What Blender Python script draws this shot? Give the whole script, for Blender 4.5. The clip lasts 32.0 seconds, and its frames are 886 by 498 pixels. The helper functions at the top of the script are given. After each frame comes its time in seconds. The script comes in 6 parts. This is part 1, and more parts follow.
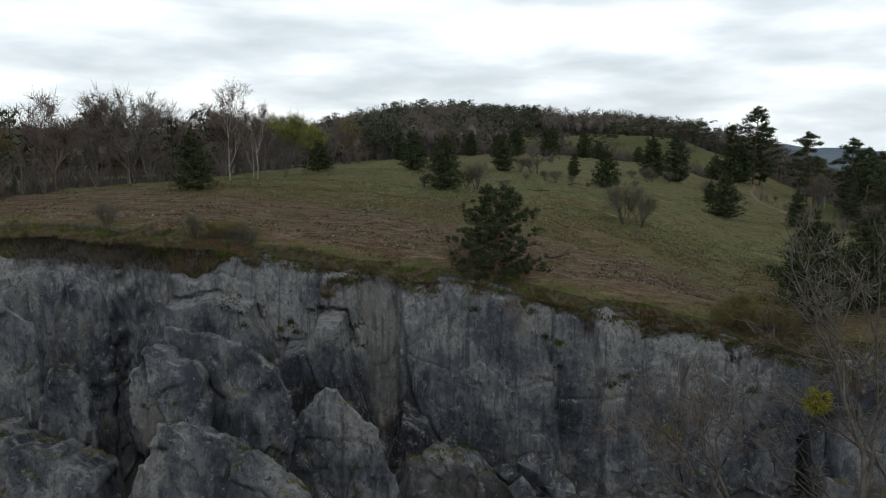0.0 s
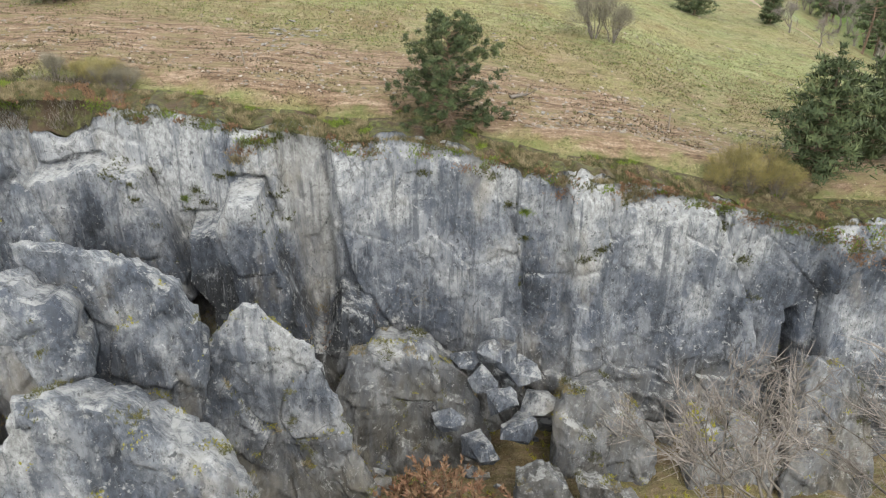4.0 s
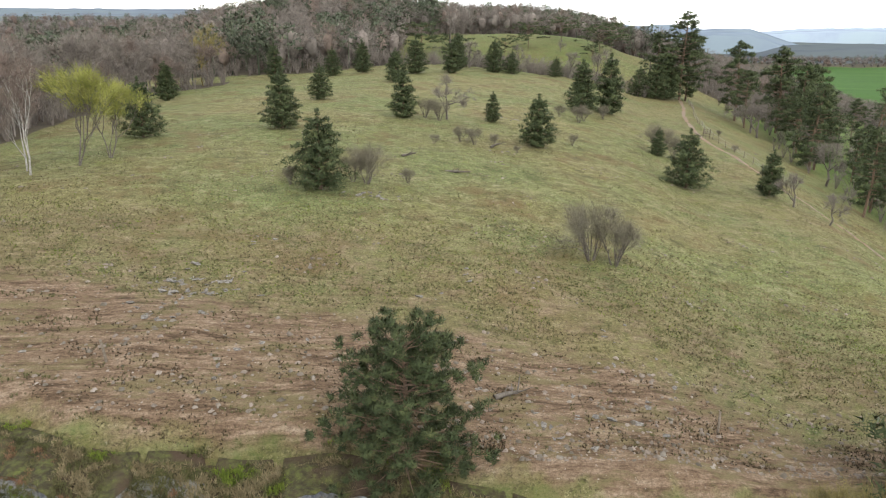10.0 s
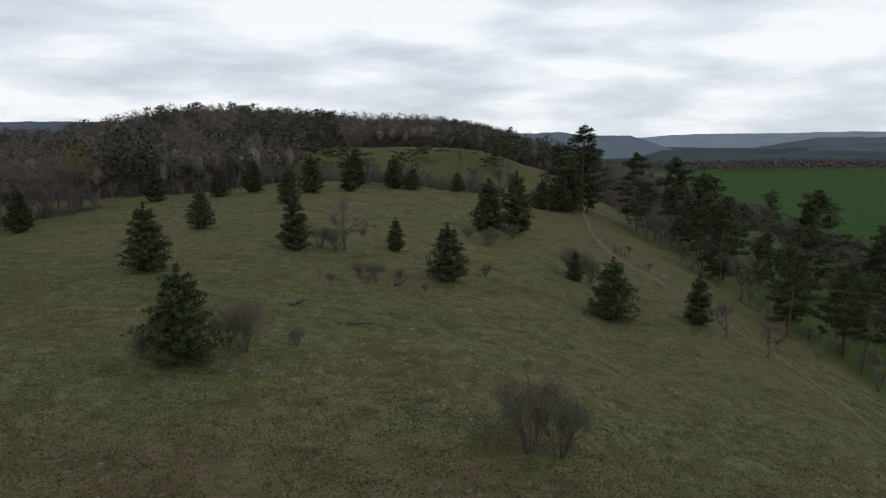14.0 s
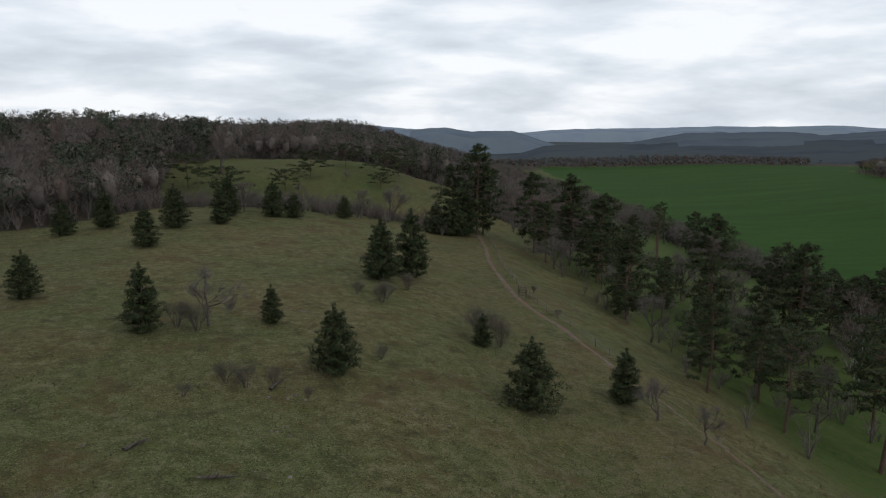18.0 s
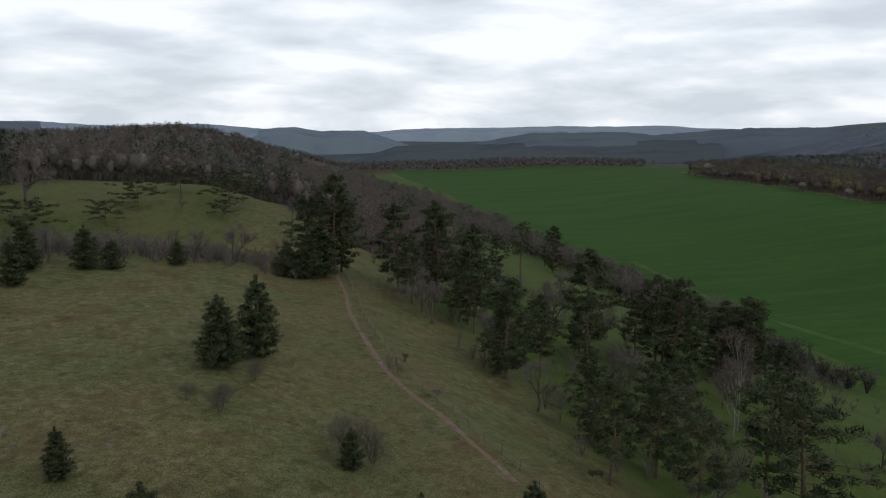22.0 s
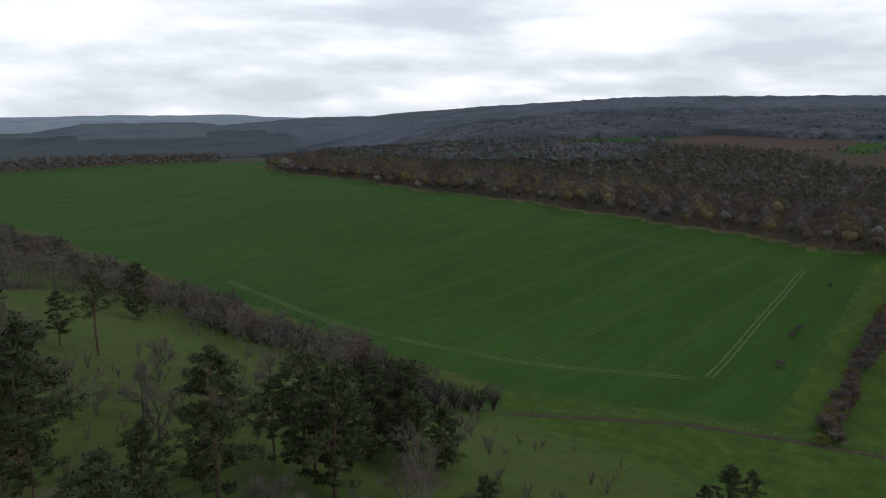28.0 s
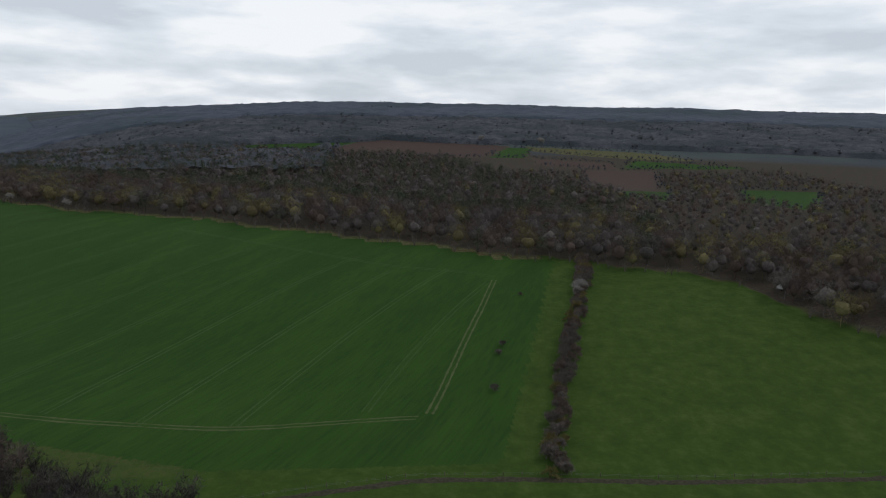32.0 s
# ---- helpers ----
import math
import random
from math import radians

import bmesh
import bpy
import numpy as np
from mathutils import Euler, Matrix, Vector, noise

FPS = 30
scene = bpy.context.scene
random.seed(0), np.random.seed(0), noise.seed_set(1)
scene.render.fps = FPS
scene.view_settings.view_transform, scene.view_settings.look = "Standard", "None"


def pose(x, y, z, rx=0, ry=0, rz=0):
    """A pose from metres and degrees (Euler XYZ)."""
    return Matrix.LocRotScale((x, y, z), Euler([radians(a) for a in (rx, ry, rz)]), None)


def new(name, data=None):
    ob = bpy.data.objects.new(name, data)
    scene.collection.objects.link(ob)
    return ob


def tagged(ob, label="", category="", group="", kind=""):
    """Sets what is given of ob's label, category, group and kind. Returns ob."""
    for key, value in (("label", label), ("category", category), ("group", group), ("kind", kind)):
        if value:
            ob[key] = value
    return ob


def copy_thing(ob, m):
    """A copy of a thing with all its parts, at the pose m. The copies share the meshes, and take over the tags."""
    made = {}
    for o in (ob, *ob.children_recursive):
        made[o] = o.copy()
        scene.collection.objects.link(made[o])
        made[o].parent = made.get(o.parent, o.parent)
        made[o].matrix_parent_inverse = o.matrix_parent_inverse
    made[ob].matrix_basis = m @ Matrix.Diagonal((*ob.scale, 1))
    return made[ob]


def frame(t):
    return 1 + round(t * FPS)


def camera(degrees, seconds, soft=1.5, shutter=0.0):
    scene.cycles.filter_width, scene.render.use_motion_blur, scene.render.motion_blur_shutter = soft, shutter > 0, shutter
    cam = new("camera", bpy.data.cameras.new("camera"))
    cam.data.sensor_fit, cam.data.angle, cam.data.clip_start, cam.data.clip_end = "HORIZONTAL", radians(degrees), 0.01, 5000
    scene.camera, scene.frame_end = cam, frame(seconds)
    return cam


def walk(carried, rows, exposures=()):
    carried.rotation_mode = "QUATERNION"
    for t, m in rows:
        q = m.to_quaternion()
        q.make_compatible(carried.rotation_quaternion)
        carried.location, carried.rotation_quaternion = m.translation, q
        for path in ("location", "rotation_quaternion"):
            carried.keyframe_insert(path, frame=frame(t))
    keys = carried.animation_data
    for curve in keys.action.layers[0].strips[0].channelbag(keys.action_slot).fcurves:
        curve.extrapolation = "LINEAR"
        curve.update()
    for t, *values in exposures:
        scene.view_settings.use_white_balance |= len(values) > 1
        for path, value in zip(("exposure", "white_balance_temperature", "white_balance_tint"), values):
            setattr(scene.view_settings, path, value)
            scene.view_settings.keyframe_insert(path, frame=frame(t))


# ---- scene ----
cam = camera(63.1, 32.0, soft=1.1)
# seconds, place, yaw, pitch, roll
PATH = [
    (0, 0.00, 0.00, 10.00, 0.00, -8.92, 0.01),
    (0.5, -0.13, 1.31, 10.02, -2.65, -9.54, -0.09),
    (1, -0.25, 2.68, 10.21, -3.59, -12.32, -0.01),
    (1.5, -0.28, 4.04, 10.66, -3.65, -15.87, 0.05),
    (2, -0.23, 5.49, 11.24, -3.91, -19.48, 0.07),
    (2.5, -0.09, 6.82, 11.85, -4.21, -23.21, 0.24),
    (4.5, -0.37, 13.03, 13.05, -5.57, -26.56, 0.18),
    (5, -0.30, 14.61, 13.44, -5.66, -25.34, 0.12),
    (5.5, -0.22, 16.17, 13.75, -6.14, -24.86, 0.06),
    (6, -0.09, 17.71, 13.95, -6.67, -24.84, 0.10),
    (6.5, 0.12, 19.29, 14.24, -6.87, -25.60, 0.20),
    (7, 0.41, 20.90, 14.77, -6.88, -25.73, 0.19),
    (7.5, 0.74, 22.48, 15.36, -7.27, -25.70, 0.08),
    (8, 1.05, 24.02, 15.95, -7.42, -25.71, 0.07),
    (8.5, 1.38, 25.54, 16.55, -7.54, -26.17, 0.02),
    (9, 1.59, 27.05, 17.15, -7.74, -27.05, 0.10),
    (9.5, 1.81, 28.59, 17.44, -7.76, -24.85, 0.20),
    (10, 2.00, 30.04, 17.54, -8.18, -18.05, 0.15),
    (10.5, 2.26, 31.30, 17.49, -9.01, -11.48, 0.03),
    (11, 2.48, 32.56, 17.41, -10.05, -9.92, -0.12),
    (11.5, 2.74, 33.90, 17.32, -10.21, -9.94, -0.12),
    (12, 2.99, 35.43, 17.57, -10.69, -9.93, -0.14),
    (12.5, 3.19, 37.02, 17.86, -11.92, -9.90, -0.18),
    (13, 3.45, 38.57, 18.20, -13.06, -9.90, -0.18),
    (13.5, 3.81, 40.20, 18.54, -14.19, -9.84, -0.25),
    (14, 4.27, 41.82, 19.04, -16.00, -9.87, -0.28),
    (14.5, 4.72, 43.42, 19.61, -18.22, -9.87, -0.42),
    (15, 5.09, 45.25, 20.17, -20.33, -9.88, -0.43),
    (15.5, 5.52, 47.04, 20.84, -22.25, -9.95, -0.52),
    (17.5, 8.07, 54.38, 23.90, -24.51, -10.31, -0.38),
    (18, 8.79, 56.11, 24.75, -24.97, -10.35, -0.24),
    (18.5, 9.56, 57.96, 25.62, -26.19, -10.44, -0.13),
    (19, 10.32, 60.03, 26.37, -28.51, -10.46, -0.12),
    (19.5, 11.23, 62.22, 27.13, -30.49, -10.50, -0.12),
    (20, 12.24, 64.43, 27.84, -31.53, -10.51, -0.17),
    (20.5, 13.27, 66.62, 28.60, -32.28, -10.49, -0.23),
    (21, 14.43, 68.75, 29.24, -33.13, -10.46, -0.15),
    (21.5, 15.56, 70.71, 29.97, -34.81, -10.48, -0.04),
    (22, 16.82, 72.74, 30.82, -36.66, -10.50, 0.03),
    (22.5, 18.05, 74.80, 31.65, -39.64, -10.53, -0.02),
    (23, 19.31, 77.00, 32.41, -42.91, -10.55, -0.01),
    (23.5, 20.76, 79.38, 33.13, -45.96, -10.60, -0.14),
    (24, 22.34, 81.87, 33.91, -48.91, -10.75, -0.44),
    (24.5, 24.16, 84.46, 34.50, -51.73, -10.87, -0.69),
    (26.5, 36.32, 98.01, 36.02, -60.80, -11.31, 0.18),
    (27, 39.43, 100.56, 36.77, -63.93, -11.33, 0.22),
    (27.5, 42.54, 102.92, 37.55, -66.98, -11.35, 0.32),
    (28, 45.73, 104.94, 38.09, -69.78, -11.33, 0.42),
    (28.5, 49.15, 106.94, 38.84, -72.65, -11.29, 0.67),
    (29, 52.73, 108.84, 39.72, -76.09, -11.20, 0.85),
    (29.5, 56.59, 110.61, 40.56, -79.78, -11.14, 0.95),
    (30, 60.74, 112.41, 41.24, -82.66, -11.10, 0.99),
    (30.5, 64.97, 113.93, 41.64, -85.21, -11.04, 1.11),
    (31, 69.63, 115.09, 41.73, -88.50, -10.94, 1.24),
    (31.5, 74.72, 116.05, 41.64, -92.34, -10.80, 1.39),
    (32, 79.91, 116.90, 41.43, -95.38, -10.71, 1.54),
]
# seconds, stops, kelvin, tint
EXPOSURE = [(0, 0.08, 6430, 6), (1.0, 0.26, 6450, 6), (1.5, 0.75, 6600, 7), (2.0, 1.7, 6700, 7), (2.5, 2.25, 6750, 7), (4.5, 2.58, 6800, 7), (7.0, 2.35, 6850, 7), (9.0, 2.05, 6900, 7), (9.7, 2.06, 6900, 8), (10.2, 1.97, 6750, 9),
            (10.6, 1.15, 6600, 10), (11.0, 0.42, 6500, 10), (12.0, 0.05, 6400, 10), (14.0, -0.1, 6350, 10), (20.0, -0.05, 6350, 10), (24.0, 0.0, 6350, 10), (28.0, 0.03, 6350, 10), (30.0, -0.1, 6350, 10), (32.0, -0.15, 6350, 10)]
walk(cam, [(t, pose(x, y, z, 0, 0, yaw) @ pose(0, 0, 0, 90 + pitch, 0, 0) @ pose(0, 0, 0, 0, 0, roll)) for t, x, y, z, yaw, pitch, roll in PATH], EXPOSURE)

# ---------------------------------------------------------------- light: an overcast spring sky
world = bpy.data.worlds.new("overcast_sky")
scene.world = world
world.use_nodes = True
SUN_EL, SUN_AZ = radians(48), radians(200)


def build_sky():
    nt = world.node_tree
    nt.nodes.clear()
    N, L = nt.nodes.new, nt.links.new
    out, bg = N("ShaderNodeOutputWorld"), N("ShaderNodeBackground")
    sky = N("ShaderNodeTexSky")
    sky.sky_type, sky.sun_disc, sky.sun_elevation, sky.sun_rotation = "NISHITA", False, SUN_EL, SUN_AZ
    blue = N("ShaderNodeVectorMath")
    blue.operation = "SCALE"
    blue.inputs["Scale"].default_value = 0.10
    L(sky.outputs[0], blue.inputs[0])
    co = N("ShaderNodeTexCoord")
    sep = N("ShaderNodeSeparateXYZ")
    L(co.outputs["Generated"], sep.inputs[0])
    up = N("ShaderNodeMath")
    up.operation = "MAXIMUM"
    up.inputs[1].default_value = 0.0
    L(sep.outputs["Z"], up.inputs[0])
    lift = N("ShaderNodeMath")
    lift.operation = "ADD"
    lift.inputs[1].default_value = 0.3
    L(up.outputs[0], lift.inputs[0])
    flat = N("ShaderNodeVectorMath")
    flat.operation = "DIVIDE"
    both = N("ShaderNodeCombineXYZ")
    L(lift.outputs[0], both.inputs[0]), L(lift.outputs[0], both.inputs[1])
    both.inputs[2].default_value = 0.12
    L(co.outputs["Generated"], flat.inputs[0]), L(both.outputs[0], flat.inputs[1])
    cl = N("ShaderNodeTexNoise")
    cl.inputs["Scale"].default_value, cl.inputs["Detail"].default_value, cl.inputs["Roughness"].default_value = 2.0, 8, 0.5
    cl.inputs["Distortion"].default_value = 0.1
    L(flat.outputs[0], cl.inputs["Vector"])
    ramp = N("ShaderNodeValToRGB")
    e = ramp.color_ramp.elements
    e[0].position, e[0].color = 0.34, (0.67, 0.72, 0.78, 1)
    e[1].position, e[1].color = 0.6, (1.04, 1.055, 1.07, 1)
    mid = e.new(0.48)
    mid.color = (0.83, 0.875, 0.93, 1)
    L(cl.outputs["Fac"], ramp.inputs[0])
    # brighter towards the horizon; unseen sky overhead dimmed to darken the ground
    zenith_dim = N("ShaderNodeMapRange")
    zenith_dim.interpolation_type = "SMOOTHSTEP"
    for k, val in enumerate((0.1, 0.75, 1.0, 0.42)):
        zenith_dim.inputs[k + 1].default_value = val
    L(up.outputs[0], zenith_dim.inputs[0])
    dim = N("ShaderNodeVectorMath")
    dim.operation = "SCALE"
    L(ramp.outputs[0], dim.inputs[0]), L(zenith_dim.outputs[0], dim.inputs["Scale"])
    mix = N("ShaderNodeMix")
    mix.data_type = "RGBA"
    mix.inputs["Factor"].default_value = 0.93
    L(blue.outputs[0], mix.inputs["A"]), L(dim.outputs[0], mix.inputs["B"])
    L(mix.outputs["Result"], bg.inputs[0])
    bg.inputs[1].default_value = 1.0
    L(bg.outputs[0], out.inputs[0])


build_sky()
sun = new("sun", bpy.data.lights.new("sun", "SUN"))
sun.data.energy, sun.data.angle, sun.data.color = 0.5, radians(25), (1.0, 0.96, 0.9)
sun.matrix_world = pose(0, 0, 0, 42, 0, 20)


# ---------------------------------------------------------------- materials
def material(name, stops, scale=1.0, detail=6, rough=0.9, bump=0.0, bump_scale=8.0, coord="Object", patch=None, patch_scale=0.1, island=0.0, obj_var=0.0, spec=0.2, dist=0.02, tint=0.0):
    """Noise-driven colour with a second, larger patch colour, relief and a shift per object or per island."""
    m = bpy.data.materials.new(name)
    m.use_nodes = True
    nt = m.node_tree
    N, L = nt.nodes.new, nt.links.new
    b = nt.nodes["Principled BSDF"]
    co = N("ShaderNodeTexCoord")
    no = N("ShaderNodeTexNoise")
    no.inputs["Scale"].default_value, no.inputs["Detail"].default_value, no.inputs["Roughness"].default_value = scale, detail, 0.62
    L(co.outputs[coord], no.inputs["Vector"])
    ramp = N("ShaderNodeValToRGB")
    el = ramp.color_ramp.elements
    lo, hi = 0.3, 0.7
    for i, c in enumerate(stops):
        p = lo + (hi - lo) * i / max(1, len(stops) - 1)
        q = el[i] if i < 2 and len(stops) > 1 else el.new(p) if i > 1 else el[0]
        q.position, q.color = p, (*c, 1)
    L(no.outputs["Fac"], ramp.inputs[0])
    col = ramp.outputs[0]
    if patch:
        n2 = N("ShaderNodeTexNoise")
        n2.inputs["Scale"].default_value, n2.inputs["Detail"].default_value = patch_scale, 4
        L(co.outputs[coord], n2.inputs["Vector"])
        r2 = N("ShaderNodeMapRange")
        r2.inputs[1].default_value, r2.inputs[2].default_value = 0.45, 0.62
        L(n2.outputs["Fac"], r2.inputs[0])
        mx = N("ShaderNodeMix")
        mx.data_type = "RGBA"
        L(r2.outputs[0], mx.inputs["Factor"]), L(col, mx.inputs["A"])
        mx.inputs["B"].default_value = (*patch, 1)
        col = mx.outputs["Result"]
    if island or obj_var:
        hs = N("ShaderNodeHueSaturation")
        src = N("ShaderNodeNewGeometry").outputs["Random Per Island"] if island else N("ShaderNodeObjectInfo").outputs["Random"]
        amt = island or obj_var
        mr = N("ShaderNodeMapRange")
        mr.inputs[3].default_value, mr.inputs[4].default_value = 1 - amt, 1 + amt
        L(src, mr.inputs[0]), L(mr.outputs[0], hs.inputs["Value"]), L(col, hs.inputs["Color"])
        mh = N("ShaderNodeMapRange")
        mh.inputs[3].default_value, mh.inputs[4].default_value = 0.5 + 0.03 * amt, 0.5 - 0.05 * amt
        L(src, mh.inputs[0]), L(mh.outputs[0], hs.inputs["Hue"])
        col = hs.outputs[0]
    if tint:
        # trees of a wood differ in depth of colour and a little in hue
        at, mv, mh, hs = N("ShaderNodeAttribute"), N("ShaderNodeMapRange"), N("ShaderNodeMapRange"), N("ShaderNodeHueSaturation")
        at.attribute_name = "tint"
        mv.inputs[3].default_value, mv.inputs[4].default_value = 1 - tint, 1 + tint
        mh.inputs[3].default_value, mh.inputs[4].default_value = 0.49, 0.512
        L(at.outputs["Fac"], mv.inputs[0]), L(at.outputs["Fac"], mh.inputs[0])
        L(mv.outputs[0], hs.inputs["Value"]), L(mh.outputs[0], hs.inputs["Hue"]), L(col, hs.inputs["Color"])
        col = hs.outputs[0]
    L(col, b.inputs["Base Color"])
    b.inputs["Roughness"].default_value = rough
    b.inputs["Specular IOR Level"].default_value = spec
    if bump:
        n3 = N("ShaderNodeTexNoise")
        n3.inputs["Scale"].default_value, n3.inputs["Detail"].default_value = bump_scale, 8
        L(co.outputs[coord], n3.inputs["Vector"])
        bp = N("ShaderNodeBump")
        bp.inputs["Strength"].default_value, bp.inputs["Distance"].default_value = bump, dist
        L(n3.outputs["Fac"], bp.inputs["Height"]), L(bp.outputs[0], b.inputs["Normal"])
    return m


PINE = material("pine_needles", [(0.021, 0.031, 0.013), (0.042, 0.057, 0.023), (0.082, 0.097, 0.04)], 1.2, island=0.35, rough=0.75)
PINE_FAR = material("far_pine_needles", [(0.036, 0.046, 0.03), (0.058, 0.07, 0.044), (0.086, 0.096, 0.06)], 0.3, island=0.2, rough=0.8, tint=0.3)
PINE_BARK = material("pine_bark", [(0.06, 0.045, 0.035), (0.13, 0.09, 0.065), (0.2, 0.13, 0.09)], 5, bump=0.6, bump_scale=14)
BARK = material("grey_bark", [(0.06, 0.052, 0.045), (0.11, 0.095, 0.082), (0.17, 0.15, 0.13)], 5, bump=0.5, bump_scale=14)
TWIG = material("bare_twigs", [(0.1, 0.087, 0.078), (0.15, 0.13, 0.115), (0.2, 0.175, 0.154)], 0.4, island=0.25)
TWIG_RED = material("reddish_twigs", [(0.1, 0.078, 0.066), (0.148, 0.114, 0.096), (0.19, 0.148, 0.12)], 0.4, island=0.25)
TWIG_GREY = material("grey_twigs", [(0.13, 0.11, 0.1), (0.19, 0.165, 0.145), (0.24, 0.21, 0.19)], 0.5, island=0.2)
BUD = material("budding_twigs", [(0.13, 0.115, 0.045), (0.19, 0.16, 0.062), (0.24, 0.2, 0.085)], 0.4, island=0.25)
WILLOW = material("willow_catkins", [(0.14, 0.15, 0.034), (0.21, 0.22, 0.058), (0.26, 0.255, 0.085)], 0.8, island=0.2)
BIRCH = material("birch_bark", [(0.12, 0.11, 0.1), (0.28, 0.265, 0.245), (0.42, 0.4, 0.38)], 4, bump=0.2)
BLOSSOM = material("white_blossom", [(0.22, 0.2, 0.19), (0.33, 0.31, 0.29), (0.42, 0.4, 0.38)], 0.8, island=0.2)
WOODPOST = material("weathered_post", [(0.09, 0.07, 0.052), (0.14, 0.115, 0.09), (0.19, 0.165, 0.135)], 10, bump=0.3, bump_scale=30)
STONE = material("limestone_rubble", [(0.07, 0.062, 0.056), (0.125, 0.115, 0.105), (0.22, 0.208, 0.19)], 3, bump=0.5, bump_scale=9, obj_var=0.2)
MOSS = material("yellow_moss", [(0.12, 0.12, 0.02), (0.2, 0.19, 0.03), (0.26, 0.22, 0.05)], 3, island=0.25)
RUST = material("dry_rust_leaves", [(0.09, 0.05, 0.03), (0.16, 0.095, 0.055), (0.24, 0.16, 0.1)], 3, island=0.3)
DRY = material("dry_grass_blades", [(0.10, 0.084, 0.045), (0.17, 0.14, 0.08), (0.24, 0.205, 0.125)], 2, island=0.3)
LUSH = material("green_grass_blades", [(0.07, 0.1, 0.015), (0.11, 0.15, 0.024), (0.16, 0.19, 0.04)], 0.9, island=0.3)


def ground_material():
    """Pasture, bare soil, crop and leaf litter by the masks that the ground carries, each with its own grain."""
    m = bpy.data.materials.new("ground")
    m.use_nodes = True
    nt = m.node_tree
    N, L = nt.nodes.new, nt.links.new
    b = nt.nodes["Principled BSDF"]
    co = N("ShaderNodeTexCoord").outputs["Object"]

    def noise_fac(scale, detail=6, rough=0.6, stretch=None):
        no = N("ShaderNodeTexNoise")
        no.inputs["Scale"].default_value, no.inputs["Detail"].default_value, no.inputs["Roughness"].default_value = scale, detail, rough
        if stretch:
            mp = N("ShaderNodeMapping")
            mp.inputs["Scale"].default_value = stretch[0]
            mp.vector_type = "TEXTURE" if len(stretch) > 2 else "POINT"
            mp.inputs["Rotation"].default_value = (0, 0, stretch[1])
            L(co, mp.inputs[0]), L(mp.outputs[0], no.inputs["Vector"])
        else:
            L(co, no.inputs["Vector"])
        return no.outputs["Fac"]

    def ramp(fac, *stops):
        r = N("ShaderNodeValToRGB")
        el = r.color_ramp.elements
        for i, (p, c) in enumerate(stops):
            q = el[i] if i < 2 else el.new(p)
            q.position, q.color = p, (*c, 1)
        L(fac, r.inputs[0])
        return r.outputs[0]

    def mixed(f, a, c):
        x = N("ShaderNodeMix")
        x.data_type = "RGBA"
        for key, v in (("Factor", f), ("A", a), ("B", c)):
            if isinstance(v, (float, int)):
                x.inputs[key].default_value = v
            elif isinstance(v, tuple):
                x.inputs[key].default_value = (*v, 1)
            else:
                L(v, x.inputs[key])
        return x.outputs["Result"]

    def mask(name, edge=0.22, fac=None):
        a = N("ShaderNodeAttribute")
        a.attribute_name = name
        s = N("ShaderNodeMath")
        s.operation = "MULTIPLY_ADD"
        L(fac, s.inputs[0])
        s.inputs[1].default_value, s.inputs[2].default_value = 1.0, -0.5
        ad = N("ShaderNodeMath")
        L(a.outputs["Fac"], ad.inputs[0]), L(s.outputs[0], ad.inputs[1])
        r = N("ShaderNodeMapRange")
        r.inputs[1].default_value, r.inputs[2].default_value = 0.5 - edge, 0.5 + edge
        L(ad.outputs[0], r.inputs[0])
        return r.outputs[0]

    fine, mid, big = noise_fac(7.0, 8, 0.7), noise_fac(0.9, 8, 0.65), noise_fac(0.055, 6, 0.6)
    speck, grit = noise_fac(3.2, 3, 0.8), noise_fac(17.0, 5, 0.85)
    pasture = mixed(ramp(big, (0.4, (0, 0, 0)), (0.6, (1, 1, 1))), ramp(mid, (0.3, (0.09, 0.082, 0.034)), (0.5, (0.15, 0.135, 0.059)), (0.7, (0.228, 0.207, 0.107))),
                    ramp(mid, (0.3, (0.068, 0.085, 0.029)), (0.5, (0.112, 0.134, 0.05)), (0.7, (0.178, 0.194, 0.09))))
    pasture = mixed(ramp(fine, (0.38, (0.85, 0.85, 0.85)), (0.5, (0, 0, 0))), pasture, (0.03, 0.027, 0.014))
    pasture = mixed(ramp(noise_fac(4.3, 9, 0.8), (0.53, (0, 0, 0)), (0.6, (0.85, 0.85, 0.85))), pasture, (0.25, 0.225, 0.125))
    pasture = mixed(ramp(noise_fac(0.62, 8, 0.75), (0.54, (0, 0, 0)), (0.64, (0.6, 0.6, 0.6))), pasture, (0.125, 0.135, 0.036))
    rusty = noise_fac(0.16, 7, 0.7)
    pasture = mixed(ramp(rusty, (0.52, (0, 0, 0)), (0.64, (0.65, 0.65, 0.65))), pasture, (0.108, 0.07, 0.034))
    pasture = mixed(ramp(noise_fac(0.33, 9, 0.8), (0.36, (0.7, 0.7, 0.7)), (0.48, (0, 0, 0))), pasture, (0.05, 0.047, 0.022))
    pasture = mixed(ramp(noise_fac(0.45, 9, 0.8), (0.55, (0, 0, 0)), (0.63, (0.6, 0.6, 0.6))), pasture, (0.2, 0.178, 0.105))
    streak = noise_fac(1.5, 9, 0.78, ((0.3, 1.4, 1.0), 0.12))
    soil = ramp(streak, (0.37, (0.045, 0.031, 0.02)), (0.455, (0.115, 0.077, 0.05)), (0.54, (0.185, 0.132, 0.092)), (0.68, (0.28, 0.22, 0.165)))
    soil = mixed(ramp(fine, (0.36, (0.6, 0.6, 0.6)), (0.55, (0, 0, 0))), soil, (0.06, 0.04, 0.028))
